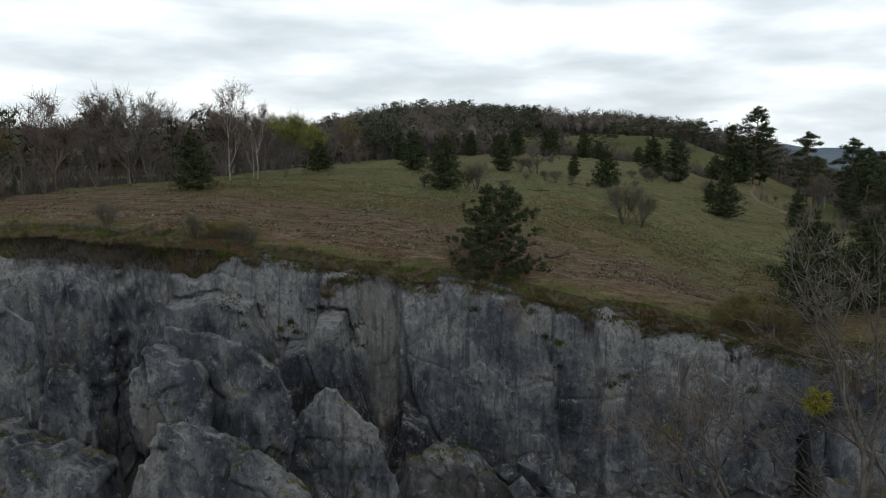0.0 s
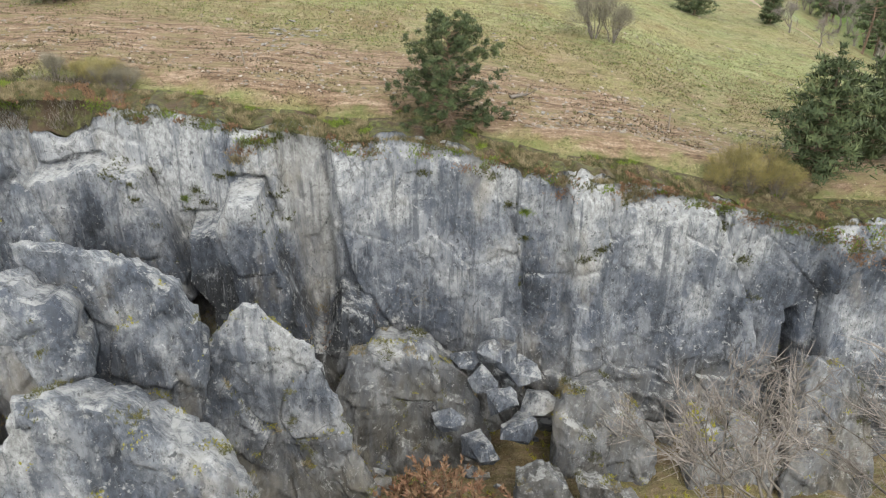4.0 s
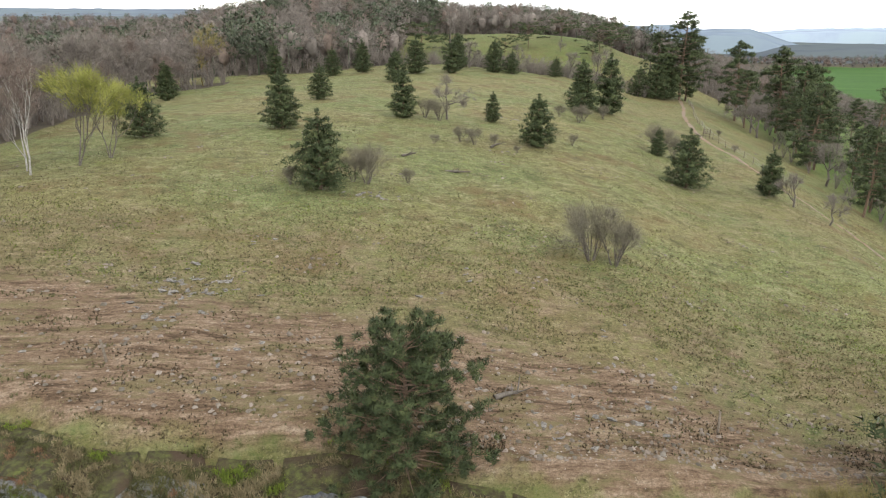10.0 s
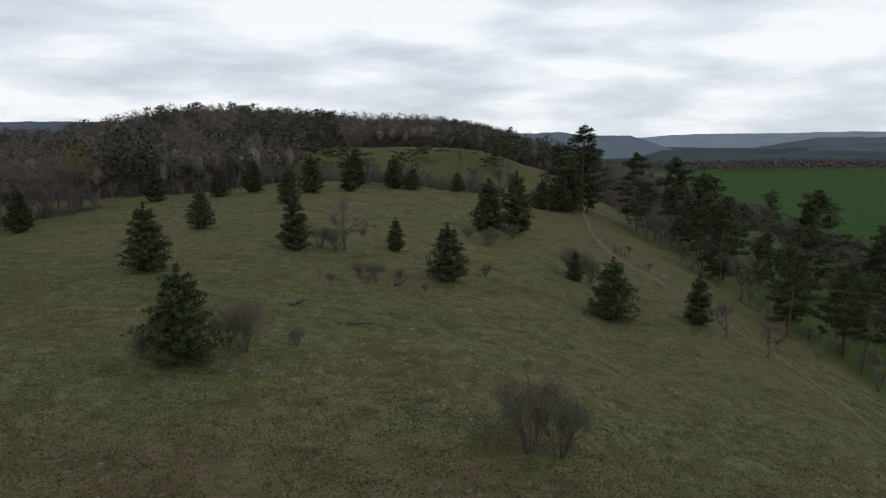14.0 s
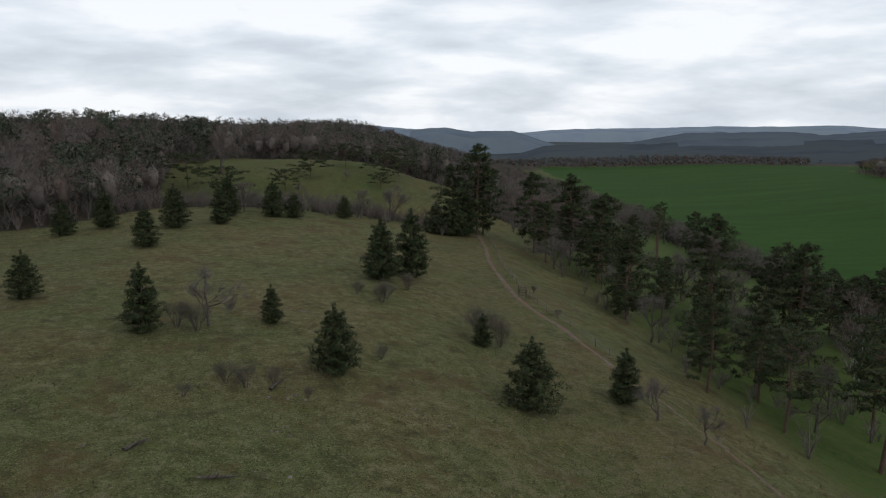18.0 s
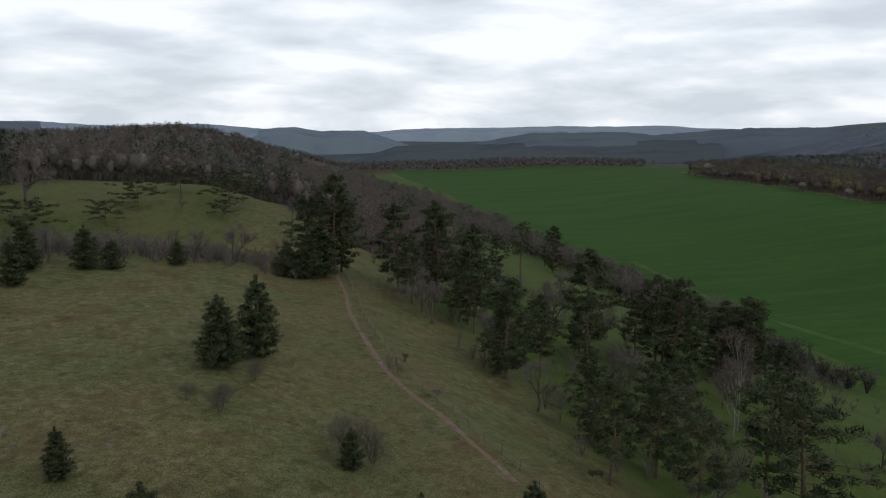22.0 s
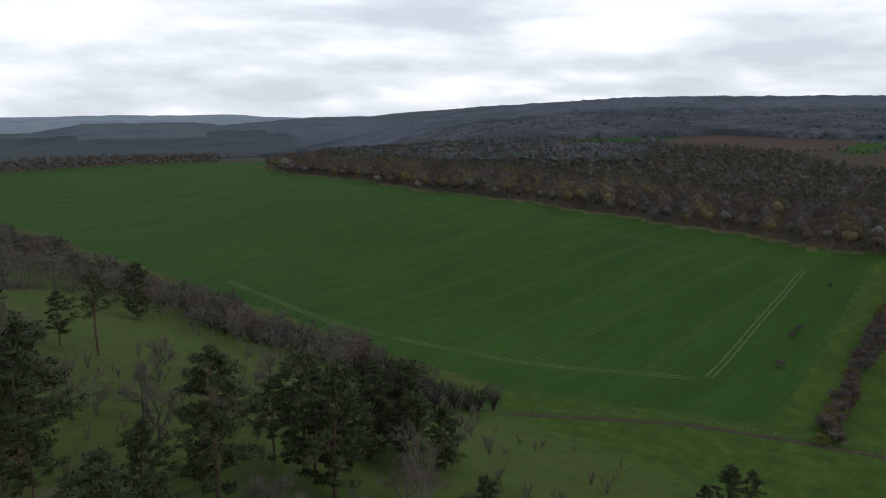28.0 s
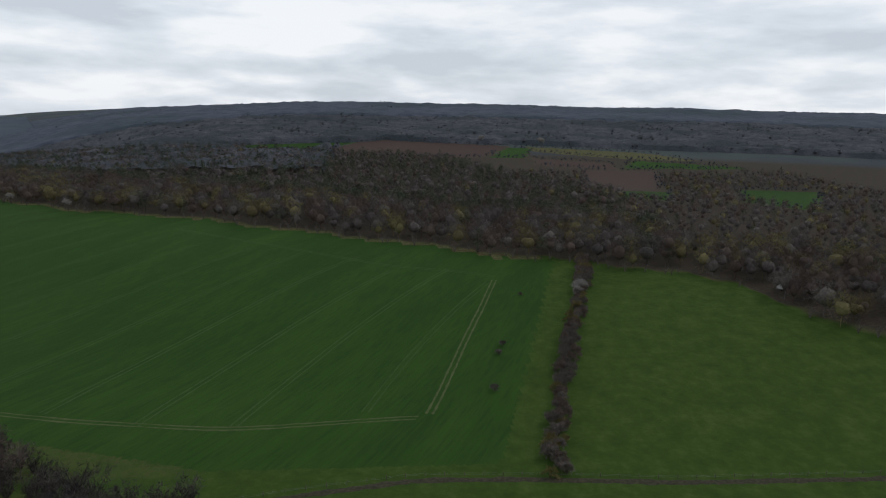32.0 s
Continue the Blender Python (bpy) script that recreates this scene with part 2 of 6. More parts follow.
    soil = mixed(ramp(noise_fac(0.55, 7, 0.75, ((0.45, 1.5, 1.0), 0.12)), (0.5, (0, 0, 0)), (0.6, (0.75, 0.75, 0.75))), soil, (0.12, 0.105, 0.052))
    pasture = mixed(ramp(grit, (0.38, (0.7, 0.7, 0.7)), (0.47, (0, 0, 0))), pasture, (0.026, 0.024, 0.013))
    soil = mixed(ramp(grit, (0.38, (0.7, 0.7, 0.7)), (0.47, (0, 0, 0))), soil, (0.045, 0.03, 0.02))
    soil = mixed(ramp(speck, (0.66, (0, 0, 0)), (0.72, (0.8, 0.8, 0.8))), soil, (0.33, 0.29, 0.25))
    crop_n = noise_fac(0.05, 8, 0.68, ((5.0, 1.0, 1.0), -0.45, 1))
    crop = ramp(crop_n, (0.3, (0.028, 0.073, 0.012)), (0.5, (0.036, 0.091, 0.0135)), (0.7, (0.048, 0.109, 0.017)))
    crop = mixed(ramp(noise_fac(0.9, 9, 0.75, ((14.0, 1.0, 1.0), -0.45, 1)), (0.36, (0.4, 0.4, 0.4)), (0.58, (0, 0, 0))), crop, (0.014, 0.036, 0.012))
    lush = ramp(noise_fac(0.16, 9, 0.75), (0.34, (0.036, 0.07, 0.012)), (0.5, (0.05, 0.093, 0.016)), (0.66, (0.074, 0.118, 0.026)))
    litter = ramp(mid, (0.3, (0.042, 0.034, 0.027)), (0.5, (0.066, 0.054, 0.042)), (0.7, (0.09, 0.08, 0.05)))
    brown = ramp(mid, (0.3, (0.07, 0.046, 0.04)), (0.7, (0.10, 0.072, 0.062)))
    col = mixed(mask("soil", 0.2, mid), pasture, soil)
    col = mixed(mask("lush", 0.25, mid), col, lush)
    col = mixed(mask("litter", 0.25, mid), col, litter)
    # far ground takes a blue-grey tint, painted in as haze
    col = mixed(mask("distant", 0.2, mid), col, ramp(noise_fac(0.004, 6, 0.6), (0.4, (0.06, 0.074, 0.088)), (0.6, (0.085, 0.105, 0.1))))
    col = mixed(mask("crop", 0.06, mid), col, crop)
    col = mixed(mask("ploughed", 0.06, mid), col, brown)
    L(col, b.inputs["Base Color"])
    b.inputs["Roughness"].default_value = 0.95
    b.inputs["Specular IOR Level"].default_value = 0.1
    bp = N("ShaderNodeBump")
    bp.inputs["Strength"].default_value, bp.inputs["Distance"].default_value = 0.8, 0.12
    L(noise_fac(2.6, 8, 0.75), bp.inputs["Height"]), L(bp.outputs[0], b.inputs["Normal"])
    return m


def rock_material(name, dark=0.5, warm=0.0):
    """Grey limestone: pale scars, dark water streaks running down, ochre patches, pitted relief."""
    m = bpy.data.materials.new(name)
    m.use_nodes = True
    nt = m.node_tree
    N, L = nt.nodes.new, nt.links.new
    b = nt.nodes["Principled BSDF"]
    co = N("ShaderNodeTexCoord").outputs["Object"]

    def nf(scale, stretch=(1, 1, 1), detail=8, rough=0.62, distortion=0.0):
        mp, no = N("ShaderNodeMapping"), N("ShaderNodeTexNoise")
        mp.inputs["Scale"].default_value = stretch
        no.inputs["Scale"].default_value, no.inputs["Detail"].default_value, no.inputs["Roughness"].default_value = scale, detail, rough
        no.inputs["Distortion"].default_value = distortion
        L(co, mp.inputs[0]), L(mp.outputs[0], no.inputs["Vector"])
        return no.outputs["Fac"]

    def ramp(fac, *stops):
        r = N("ShaderNodeValToRGB")
        el = r.color_ramp.elements
        for i, (p, c) in enumerate(stops):
            q = el[i] if i < 2 else el.new(p)
            q.position, q.color = p, ((*c, 1) if isinstance(c, tuple) else (c, c, c, 1))
        L(fac, r.inputs[0])
        return r.outputs[0]

    def mixed(f, a, c):
        x = N("ShaderNodeMix")
        x.data_type = "RGBA"
        for key, v in (("Factor", f), ("A", a), ("B", c)):
            if isinstance(v, tuple):
                x.inputs[key].default_value = (*v, 1)
            else:
                L(v, x.inputs[key])
        return x.outputs["Result"]

    def cracks(scale, wide, stretch):
        mp, ad, vo = N("ShaderNodeMapping"), N("ShaderNodeVectorMath"), N("ShaderNodeTexVoronoi")
        mp.inputs["Scale"].default_value = stretch
        wn = N("ShaderNodeTexNoise")
        wn.inputs["Scale"].default_value, wn.inputs["Detail"].default_value = 0.7, 6
        sc = N("ShaderNodeVectorMath")
        sc.operation = "SCALE"
        sc.inputs["Scale"].default_value = 1.6
        L(co, wn.inputs["Vector"]), L(wn.outputs["Color"], sc.inputs[0])
        L(co, mp.inputs[0]), L(mp.outputs[0], ad.inputs[0]), L(sc.outputs[0], ad.inputs[1])
        vo.feature = "DISTANCE_TO_EDGE"
        vo.inputs["Scale"].default_value = scale
        L(ad.outputs[0], vo.inputs["Vector"])
        return ramp(vo.outputs["Distance"], (0.0, 1.0), (wide, 0.0))

    # patina: older faces are dark blue-grey, fresh breaks pale; also carries painted shade
    wa, wadd = N("ShaderNodeAttribute"), N("ShaderNodeMath")
    wa.attribute_name = "patina_shade"
    wadd.operation = "MULTIPLY_ADD"
    wadd.inputs[1].default_value = 0.17
    L(wa.outputs["Fac"], wadd.inputs[0]), L(nf(0.24, (1, 1, 0.7), 7, 0.62, 0.3), wadd.inputs[2])
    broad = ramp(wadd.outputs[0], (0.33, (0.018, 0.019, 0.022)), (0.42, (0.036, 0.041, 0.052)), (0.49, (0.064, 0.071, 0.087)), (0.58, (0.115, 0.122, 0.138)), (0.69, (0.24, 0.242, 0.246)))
    grain = ramp(nf(3.4, (1, 1, 0.6), 10, 0.78), (0.36, 0.24), (0.5, 0.5), (0.64, 0.76))
    ov = N("ShaderNodeMix")
    ov.data_type, ov.blend_type = "RGBA", "OVERLAY"
    ov.inputs["Factor"].default_value = 1.0
    L(broad, ov.inputs["A"]), L(grain, ov.inputs["B"])
    base = ov.outputs["Result"]
    # old dark crusts, fresh pale scars and drips
    base = mixed(ramp(nf(0.55, (1.2, 1.2, 0.5), 6, 0.6, 0.5), (0.38, 0.6), (0.46, 0.0)), base, (0.055, 0.064, 0.086))
    base = mixed(ramp(nf(0.6, (1, 1, 0.7), 7, 0.62, 0.5), (0.54, 0.0), (0.63, 0.6)), base, (0.2, 0.206, 0.222))
    base = mixed(ramp(nf(1.3, (2.4, 2.4, 0.2), 5, 0.62), (0.58, 0.0), (0.68, 0.45)), base, (0.24, 0.245, 0.258))
    base = mixed(ramp(nf(6.0, (1, 1, 0.8), 5, 0.8), (0.37, 0.6), (0.42, 0.0)), base, (0.03, 0.031, 0.034))
    base = mixed(ramp(nf(5.0, (1, 1, 0.8), 5, 0.8), (0.6, 0.0), (0.65, 0.55)), base, (0.3, 0.3, 0.298))
    base = mixed(ramp(nf(2.6, (1, 1, 0.9), 4, 0.65), (0.34, 0.7), (0.37, 0.0)), base, (0.024, 0.026, 0.03))
    base = mixed(ramp(nf(3.0, (1, 1, 0.9), 4, 0.65), (0.66, 0.0), (0.69, 0.6)), base, (0.4, 0.4, 0.4))
    streak = ramp(nf(0.7, (2.4, 2.4, 0.1), 8, 0.7), (0.37, 1.3 * dark), (0.46, 0.0))
    base = mixed(streak, base, (0.05, 0.056, 0.068))
    ochre = ramp(nf(0.22, (1, 1, 0.5), 9, 0.66), (0.56, 0.0), (0.68, 0.5 + warm))
    base = mixed(ochre, base, (0.19, 0.165, 0.13))
    oa, om = N("ShaderNodeAttribute"), N("ShaderNodeMath")
    oa.attribute_name = "ochre"
    om.operation = "MULTIPLY"
    L(oa.outputs["Fac"], om.inputs[0]), L(ramp(nf(0.8, (1.6, 1.6, 0.4), 8, 0.7), (0.36, 0.35), (0.6, 1.0)), om.inputs[1])
    base = mixed(om.outputs[0], base, (0.27, 0.247, 0.21))
    # bare pale crusts; what faces up is also painted lighter, as lit from above
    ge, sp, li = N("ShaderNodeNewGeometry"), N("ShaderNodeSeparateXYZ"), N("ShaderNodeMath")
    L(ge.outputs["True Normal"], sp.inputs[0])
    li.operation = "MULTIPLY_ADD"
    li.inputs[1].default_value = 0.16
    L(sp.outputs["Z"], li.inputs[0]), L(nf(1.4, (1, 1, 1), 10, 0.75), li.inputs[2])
    lit_crust = ramp(li.outputs[0], (0.62, 0.0), (0.72, 0.7))
    base = mixed(lit_crust, base, (0.33, 0.33, 0.325))
    black = ramp(nf(1.1, (1, 1, 0.5), 10, 0.8), (0.34, 0.8), (0.39, 0.0))
    base = mixed(black, base, (0.022, 0.022, 0.025))
    crack, some = cracks(0.3, 0.014, (1, 1, 0.4)), ramp(nf(0.3), (0.48, 0.0), (0.6, 0.7))
    both = N("ShaderNodeMix")
    both.data_type, both.blend_type = "RGBA", "MULTIPLY"
    both.inputs["Factor"].default_value = 1.0
    L(crack, both.inputs["A"]), L(some, both.inputs["B"])
    base = mixed(both.outputs["Result"], base, (0.035, 0.032, 0.03))
    L(base, b.inputs["Base Color"])
    b.inputs["Roughness"].default_value = 0.88
    b.inputs["Specular IOR Level"].default_value = 0.25
    b1, b2 = N("ShaderNodeBump"), N("ShaderNodeBump")
    b1.inputs["Strength"].default_value, b1.inputs["Distance"].default_value = 1.0, 0.22
    b2.inputs["Strength"].default_value, b2.inputs["Distance"].default_value = 1.0, 0.1
    L(nf(1.1, (1, 1, 0.6), 9, 0.72), b1.inputs["Height"]), L(nf(4.5, (1, 1, 0.7), 10, 0.8), b2.inputs["Height"])
    L(b1.outputs[0], b2.inputs["Normal"]), L(b2.outputs[0], b.inputs["Normal"])
    return m


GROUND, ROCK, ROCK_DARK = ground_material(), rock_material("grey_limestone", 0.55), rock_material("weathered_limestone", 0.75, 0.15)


# ---------------------------------------------------------------- the lie of the land
def ss(a, b, x):
    t = np.clip((x - a) / (b - a), 0, 1)
    return t * t * (3 - 2 * t)


def across(x, y):
    """Metres to the east of the footpath's line along the crest."""
    return 0.943 * (x - 59.5) - 0.332 * (y - 121)


def along(x, y):
    return 0.332 * (x - 59.5) + 0.943 * (y - 121)


def rim(x):
    """The y of the quarry's edge."""
    return 55.9 - 0.165 * (x - 2) + 0.5 * np.sin(x * 0.35 + 1) + 0.25 * np.sin(x * 0.9)


FALL_D = [-400, -200, -120, -90, -72, -60, -45, -38, -30, -20, -12, 0, 20, 35, 50, 65, 100, 130, 155, 190]
FALL_Z = [-10, -4, 1.5, 3.4, 4.3, 4.4, 3.3, 2.6, 1.8, 0, -2.6, -4.2, -11.5, -17, -21, -24.5, -32, -42, -49.5, -49.5]


def waves(x, y, size, seed):
    """Cheap smooth unevenness."""
    r = np.random.RandomState(seed)
    z = 0
    for k in range(5):
        a, p, w = r.uniform(0, 6.28), r.uniform(0, 6.28), 6.283 / (size * r.uniform(0.5, 1.4))
        z = z + np.sin(w * (x * np.cos(a) + y * np.sin(a)) + p)
    return z / 5


def hill(x, y):
    """The ground without the quarry."""
    x, y = np.asarray(x, float), np.asarray(y, float)
    d, s = across(x, y), along(x, y)
    r0, b0 = np.hypot(x, y), np.degrees(np.arctan2(x, y))
    steep = 1 + 0.22 * ss(70, 10, s) * ss(0, 40, d) * ss(140, 90, d)
    z = np.interp(d * steep, FALL_D, FALL_Z)
    z = z - 2 * ss(78, 54, y) * ss(40, 10, x)
    z = z - 4 * np.exp(-(((s - 118) / 16) ** 2)) * ss(5, -20, d)
    z = z + 7 * np.exp(-(((s - 175) / 38) ** 2) - ((d + 28) / 45) ** 2)
    z = z + 15 * np.exp(-(((x + 14) / 70) ** 2) - ((y - 390) / 85) ** 2) + 5 * ss(200, 330, s) * ss(20, -60, d) + ss(500, 1200, r0) * ss(40, -20, b0) * ss(-150, -90, b0) * 14
    east = ss(265, 500, x - 0.45 * (y - 90)) * (16 - 8 * ss(300, 600, y)) * ss(120, 190, d)
    z = z + east
    # the far side of the valley climbs in the east, and the valley runs out north-east
    r = np.hypot(x, y)
    bearing = np.degrees(np.arctan2(x, y))
    z = z + ss(850, 2300, r) * ss(51, 83, bearing) * ss(190, 150, bearing) * 86 + ss(1100, 2600, r) * ss(78, 100, bearing) * ss(190, 150, bearing) * 6
    z = z - 70 * ss(1180, 1750, r) * ss(2, 18, bearing) * ss(72, 52, bearing)
    z = z + ss(700, 1600, r) * 6 * waves(x, y, 700, 4)
    z = z + ss(200, 60, np.abs(d + 30)) * 0.25 * waves(x, y, 14, 2) + 0.1 * waves(x, y, 4.5, 3) * ss(300, 100, r)
    return z


def ground_z(x, y):
    x, y = np.asarray(x, float), np.asarray(y, float)
    z = hill(x, y)
    edge = y - rim(x)
    quarry = ss(0.1, -0.5, edge) * ss(-140, -110, x) * ss(62, 44, x + 0.25 * (54 - y)) * ss(-90, -70, y)
    lip = 1.25 * ss(2.6, 0, edge) * ss(62, 44, x) * ss(-140, -110, x)
    z = z - lip * (1 - quarry)
    floor = -21.3 + 1.2 * waves(x, y, 16, 7) + 0.5 * waves(x, y, 5, 8)
    floor = floor + 14 * np.exp(-(((x - 15) / 7) ** 2) - ((y - 21) / 4.5) ** 2) + 6 * ss(34, 24, y) * ss(-14, -22, x)
    return z * (1 - quarry) + floor * quarry


def gz(x, y):
    return float(ground_z(x, y))


def spaced(stops):
    """Grid lines: (to, step) from a start, growing coarser outwards."""
    out = [stops[0]]
    for to, step in stops[1:]:
        n = max(1, int(round((to - out[-1]) / step)))
        out += list(np.linspace(out[-1], to, n + 1)[1:])
    return np.array(out)


def fill(me, v, f):
    """Vertices and equal-sided faces, as arrays, into a mesh."""
    k = f.shape[1]
    me.vertices.add(len(v)), me.loops.add(f.size), me.polygons.add(len(f))
    me.vertices.foreach_set("co", v.ravel())
    me.loops.foreach_set("vertex_index", f.ravel())
    me.polygons.foreach_set("loop_start", np.arange(0, f.size, k, dtype=np.int32))
    me.update(calc_edges=True)


def build_ground():
    xs = spaced([-4600, (-1200, 170), (-400, 40), (-120, 10), (-50, 2.5), (75, 0.6), (130, 1.6), (300, 4), (700, 9), (1420, 11), (1700, 30), (4700, 155)])
    ys = spaced([-4600, (-1000, 180), (-420, 60), (-60, 10), (40, 3), (58, 0.4), (120, 0.6), (170, 1.1), (280, 3), (500, 8), (1400, 30), (4700, 160)])
    gx, gy = np.meshgrid(xs, ys)
    z = ground_z(gx, gy)
    n, m = len(ys), len(xs)
    v = np.stack([gx, gy, z], -1).reshape(-1, 3)
    i = (np.arange(n - 1)[:, None] * m + np.arange(m - 1)).ravel()
    f = np.stack([i, i + 1, i + 1 + m, i + m], -1)
    me = bpy.data.meshes.new("ground")
    fill(me, v.astype(np.float32), f.astype(np.int32))
    x, y = v[:, 0], v[:, 1]
    d, s, edge = across(x, y), along(x, y), y - rim(x)
    r, bearing = np.hypot(x, y), np.degrees(np.arctan2(x, y))
    near = ss(60, 30, x) * ss(-90, -50, x)
    soil = near * np.clip(ss(0.5, 2.2, edge + 1.5 * waves(x, y, 7, 12) + 0.9 * waves(x, y, 2.2, 13)) * ss(17, 9.5, edge + 2.5 * waves(x, y, 22, 5) + 0.12 * (x + 5)), 0, 1) * 0.86
    soil = np.maximum(soil, 0.47 * near * ss(40, 14, edge + 4 * waves(x, y, 14, 14)))
    soil = np.maximum(soil, 0.34 * ss(-45, -5, d) * ss(12, 3, d) * ss(70, 95, y) * ss(230, 200, y))
    soil = np.where(edge < -0.3, 0.55 * near, soil)
    lush = 0.40 * near * ss(-0.5, 0.3, edge) * ss(1.9, 0.7, edge + 0.9 * waves(x, y, 5, 15)) + 0.62 * ss(6, 30, d) * ss(215, 195, d)
    lush = lush + 0.4 * ss(60, 110, s) * ss(0, -30, d) * ss(250, 200, s)
    crop = ss(160, 166, d + 4 * waves(x, y, 90, 20) - 0.05 * s) * ss(-2500, -2400, y)
    wood = WOOD_MASK(x, y)
    lush = lush + 0.9 * ss(-10, 10, d - 150) * ss(262, 255, x + 0.12 * (y - 90))
    lush = lush + 0.8 * np.where((y < HEDGE_Y(x) + 22) & (x > 200), 1, 0)
    crop = crop * np.where((y < HEDGE_Y(x) + 14), 0, 1) * ss(252, 258, x + 0.02 * (y - 90)) * ss(1150, 1120, r) * np.where((x > wood_edge(np.clip(y, -300, 700))) & (y < 640), 0, 1)
    patches = FAR_FIELDS(x, y)
    crop = np.maximum(crop, (patches == 1) * 1.0)
    plough = (patches == 2) * 1.0
    litter = np.where((crop + plough > 0.5) | (patches == 3), 0, wood)
    # distant: where haze is painted on the ground, from 1.1 km out
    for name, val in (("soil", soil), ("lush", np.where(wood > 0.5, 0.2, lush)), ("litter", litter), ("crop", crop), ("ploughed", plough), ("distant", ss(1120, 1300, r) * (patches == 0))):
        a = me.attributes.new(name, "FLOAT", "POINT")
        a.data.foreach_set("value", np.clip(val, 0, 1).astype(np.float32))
    me.polygons.foreach_set("use_smooth", np.ones(len(f), bool))
    me.materials.append(GROUND)
    return tagged(new("ground", me), "rolling limestone pasture with bare soil, crops and woods", "ground", kind="structure")


def HEDGE_Y(x):
    """The line of the hedge between the crop and the meadow."""
    return 71.0 - 0.312 * (x - 250)


FIELDS = [(1, [(1225, 370), (1335, 150), (1170, 220), (1150, 285)]), (2, [(1335, 150), (1380, 105), (1300, -110), (1155, -35), (1145, 215)]), (1, [(1285, -100), (1275, -140), (1165, -105), (1155, -50)]),
          (2, [(1155, -120), (1115, -225), (1045, -210), (1080, -105)]), (2, [(1040, -160), (1040, -265), (780, -170), (815, -105)]), (1, [(1140, -270), (1070, -390), (1050, -390), (1060, -220)]),
          (3, [(1305, -130), (1240, -315), (1130, -370), (1155, -275), (1235, -135)]), (1, [(810, -135), (800, -195), (725, -150), (745, -115)]), (1, [(840, -280), (825, -365), (660, -260), (720, -225)])]


def FAR_FIELDS(x, y):
    """1: green fields, 2: ploughed ones, 3: rough pasture, on the valley's far side."""
    out = np.zeros(len(x))
    for kind, corners in FIELDS:
        odd = np.zeros(len(x), bool)
        for (ax, ay), (bx, by) in zip(corners, corners[1:] + corners[:1]):
            hit = ((ay <= y) & (by > y)) | ((by <= y) & (ay > y))
            odd ^= hit & (x < ax + (y - ay) / ((by - ay) or 1e-6) * (bx - ax))
        out = np.where(odd, kind, out)
    return out


EDGE_Y = [-300, -200, -78, -62, -54, -32, 19, 93, 153, 244, 328, 378, 412, 580, 700]
EDGE_X = [250, 290, 329, 345, 385, 417, 439, 484, 520, 576, 606, 640, 676, 768, 900]


def wood_edge(y):
    """The x at which the wood beyond the crop begins."""
    return np.interp(y, EDGE_Y, EDGE_X) + 4 * np.sin(y * 0.09) + 2.5 * np.sin(y * 0.31)


def WEST_WOOD(x, y):
    """True inside the woods west and north of the pasture and knoll."""
    d, s = across(x, y), along(x, y)
    west = (x < np.interp(y, [60, 95, 100, 150, 175, 195], [-45, -45, -36, -36, -34, -22])) & (y > 66) & (y < 205)
    north = (y > np.interp(x, [-60, -22, 15, 30, 60, 95, 140], [185, 200, 232, 320, 352, 322, 262])) & (d < 12) & (s > 70)
    slope = ((s > 150 - 0.2 * d) & (d < 46 + 0.06 * s) | (s > 265) | ((d > 116) & (s > 96))) & (d > 8) & (d < 152 + 0.03 * s) & (s < 1000)
    return west | north | slope


def WOOD_MASK(x, y):
    r = np.hypot(x, y)
    a = np.clip((x - wood_edge(y) - 10) / 6 + 0.5, 0, 1) * np.where((y > -900) & (y < 720), 1, 0)
    b = ss(1000, 1150, r)
    return np.clip(a + b + WEST_WOOD(x, y) * 0.9 * ss(105, 90, across(x, y)), 0, 1)


build_ground()


# ---------------------------------------------------------------- mesh helpers
def part(name, verts, faces, mat, parent=None, label="", smooth=False, normals=None):
    """ONE mesh object from arrays, under its thing; normals round off foliage as a whole."""
    me = bpy.data.meshes.new(name)
    fill(me, np.asarray(verts, np.float32), np.asarray(faces, np.int32))
    if smooth:
        me.polygons.foreach_set("use_smooth", np.ones(len(me.polygons), bool))
    if normals is not None:
        a = me.attributes.new("custom_normal", "FLOAT_VECTOR", "POINT")
        a.data.foreach_set("vector", np.asarray(normals, np.float32).ravel())
    me.materials.append(mat)
    ob = new(name, me)
    ob.parent = parent
    if label:
        tagged(ob, label)
    return ob


def thing(name, label, category, at=(0, 0, 0), group=""):
    ob = new(name)
    ob.empty_display_size = 0.3
    ob.location = at
    return tagged(ob, label, category, group)


def join(*pieces):
    """Vertices and faces (triangles or quads, as arrays) put together."""
    vs, fs, n = [], [], 0
    for v, f in pieces:
        if len(v):
            vs.append(v), fs.append(np.asarray(f) + n)
            n += len(v)
    return np.concatenate(vs), np.concatenate(fs)


def limb(points, radii, sides=5):
    """A tapered tube of triangles through points."""
    p, n = np.asarray(points, float), len(points)
    t = np.gradient(p, axis=0)
    t /= np.linalg.norm(t, axis=1, keepdims=True) + 1e-9
    ref = np.where(np.abs(t[:, 2:3]) > 0.9, np.array([[1.0, 0, 0]]), np.array([[0, 0, 1.0]]))
    a = np.cross(t, ref)
    a /= np.linalg.norm(a, axis=1, keepdims=True) + 1e-9
    b = np.cross(t, a)
    ang = np.arange(sides) * 2 * np.pi / sides
    v = p[:, None] + np.asarray(radii)[:, None, None] * (np.cos(ang)[None, :, None] * a[:, None] + np.sin(ang)[None, :, None] * b[:, None])
    i, j = np.meshgrid(np.arange(n - 1), np.arange(sides), indexing="ij")
    q = [i * sides + j, i * sides + (j + 1) % sides, (i + 1) * sides + (j + 1) % sides, (i + 1) * sides + j]
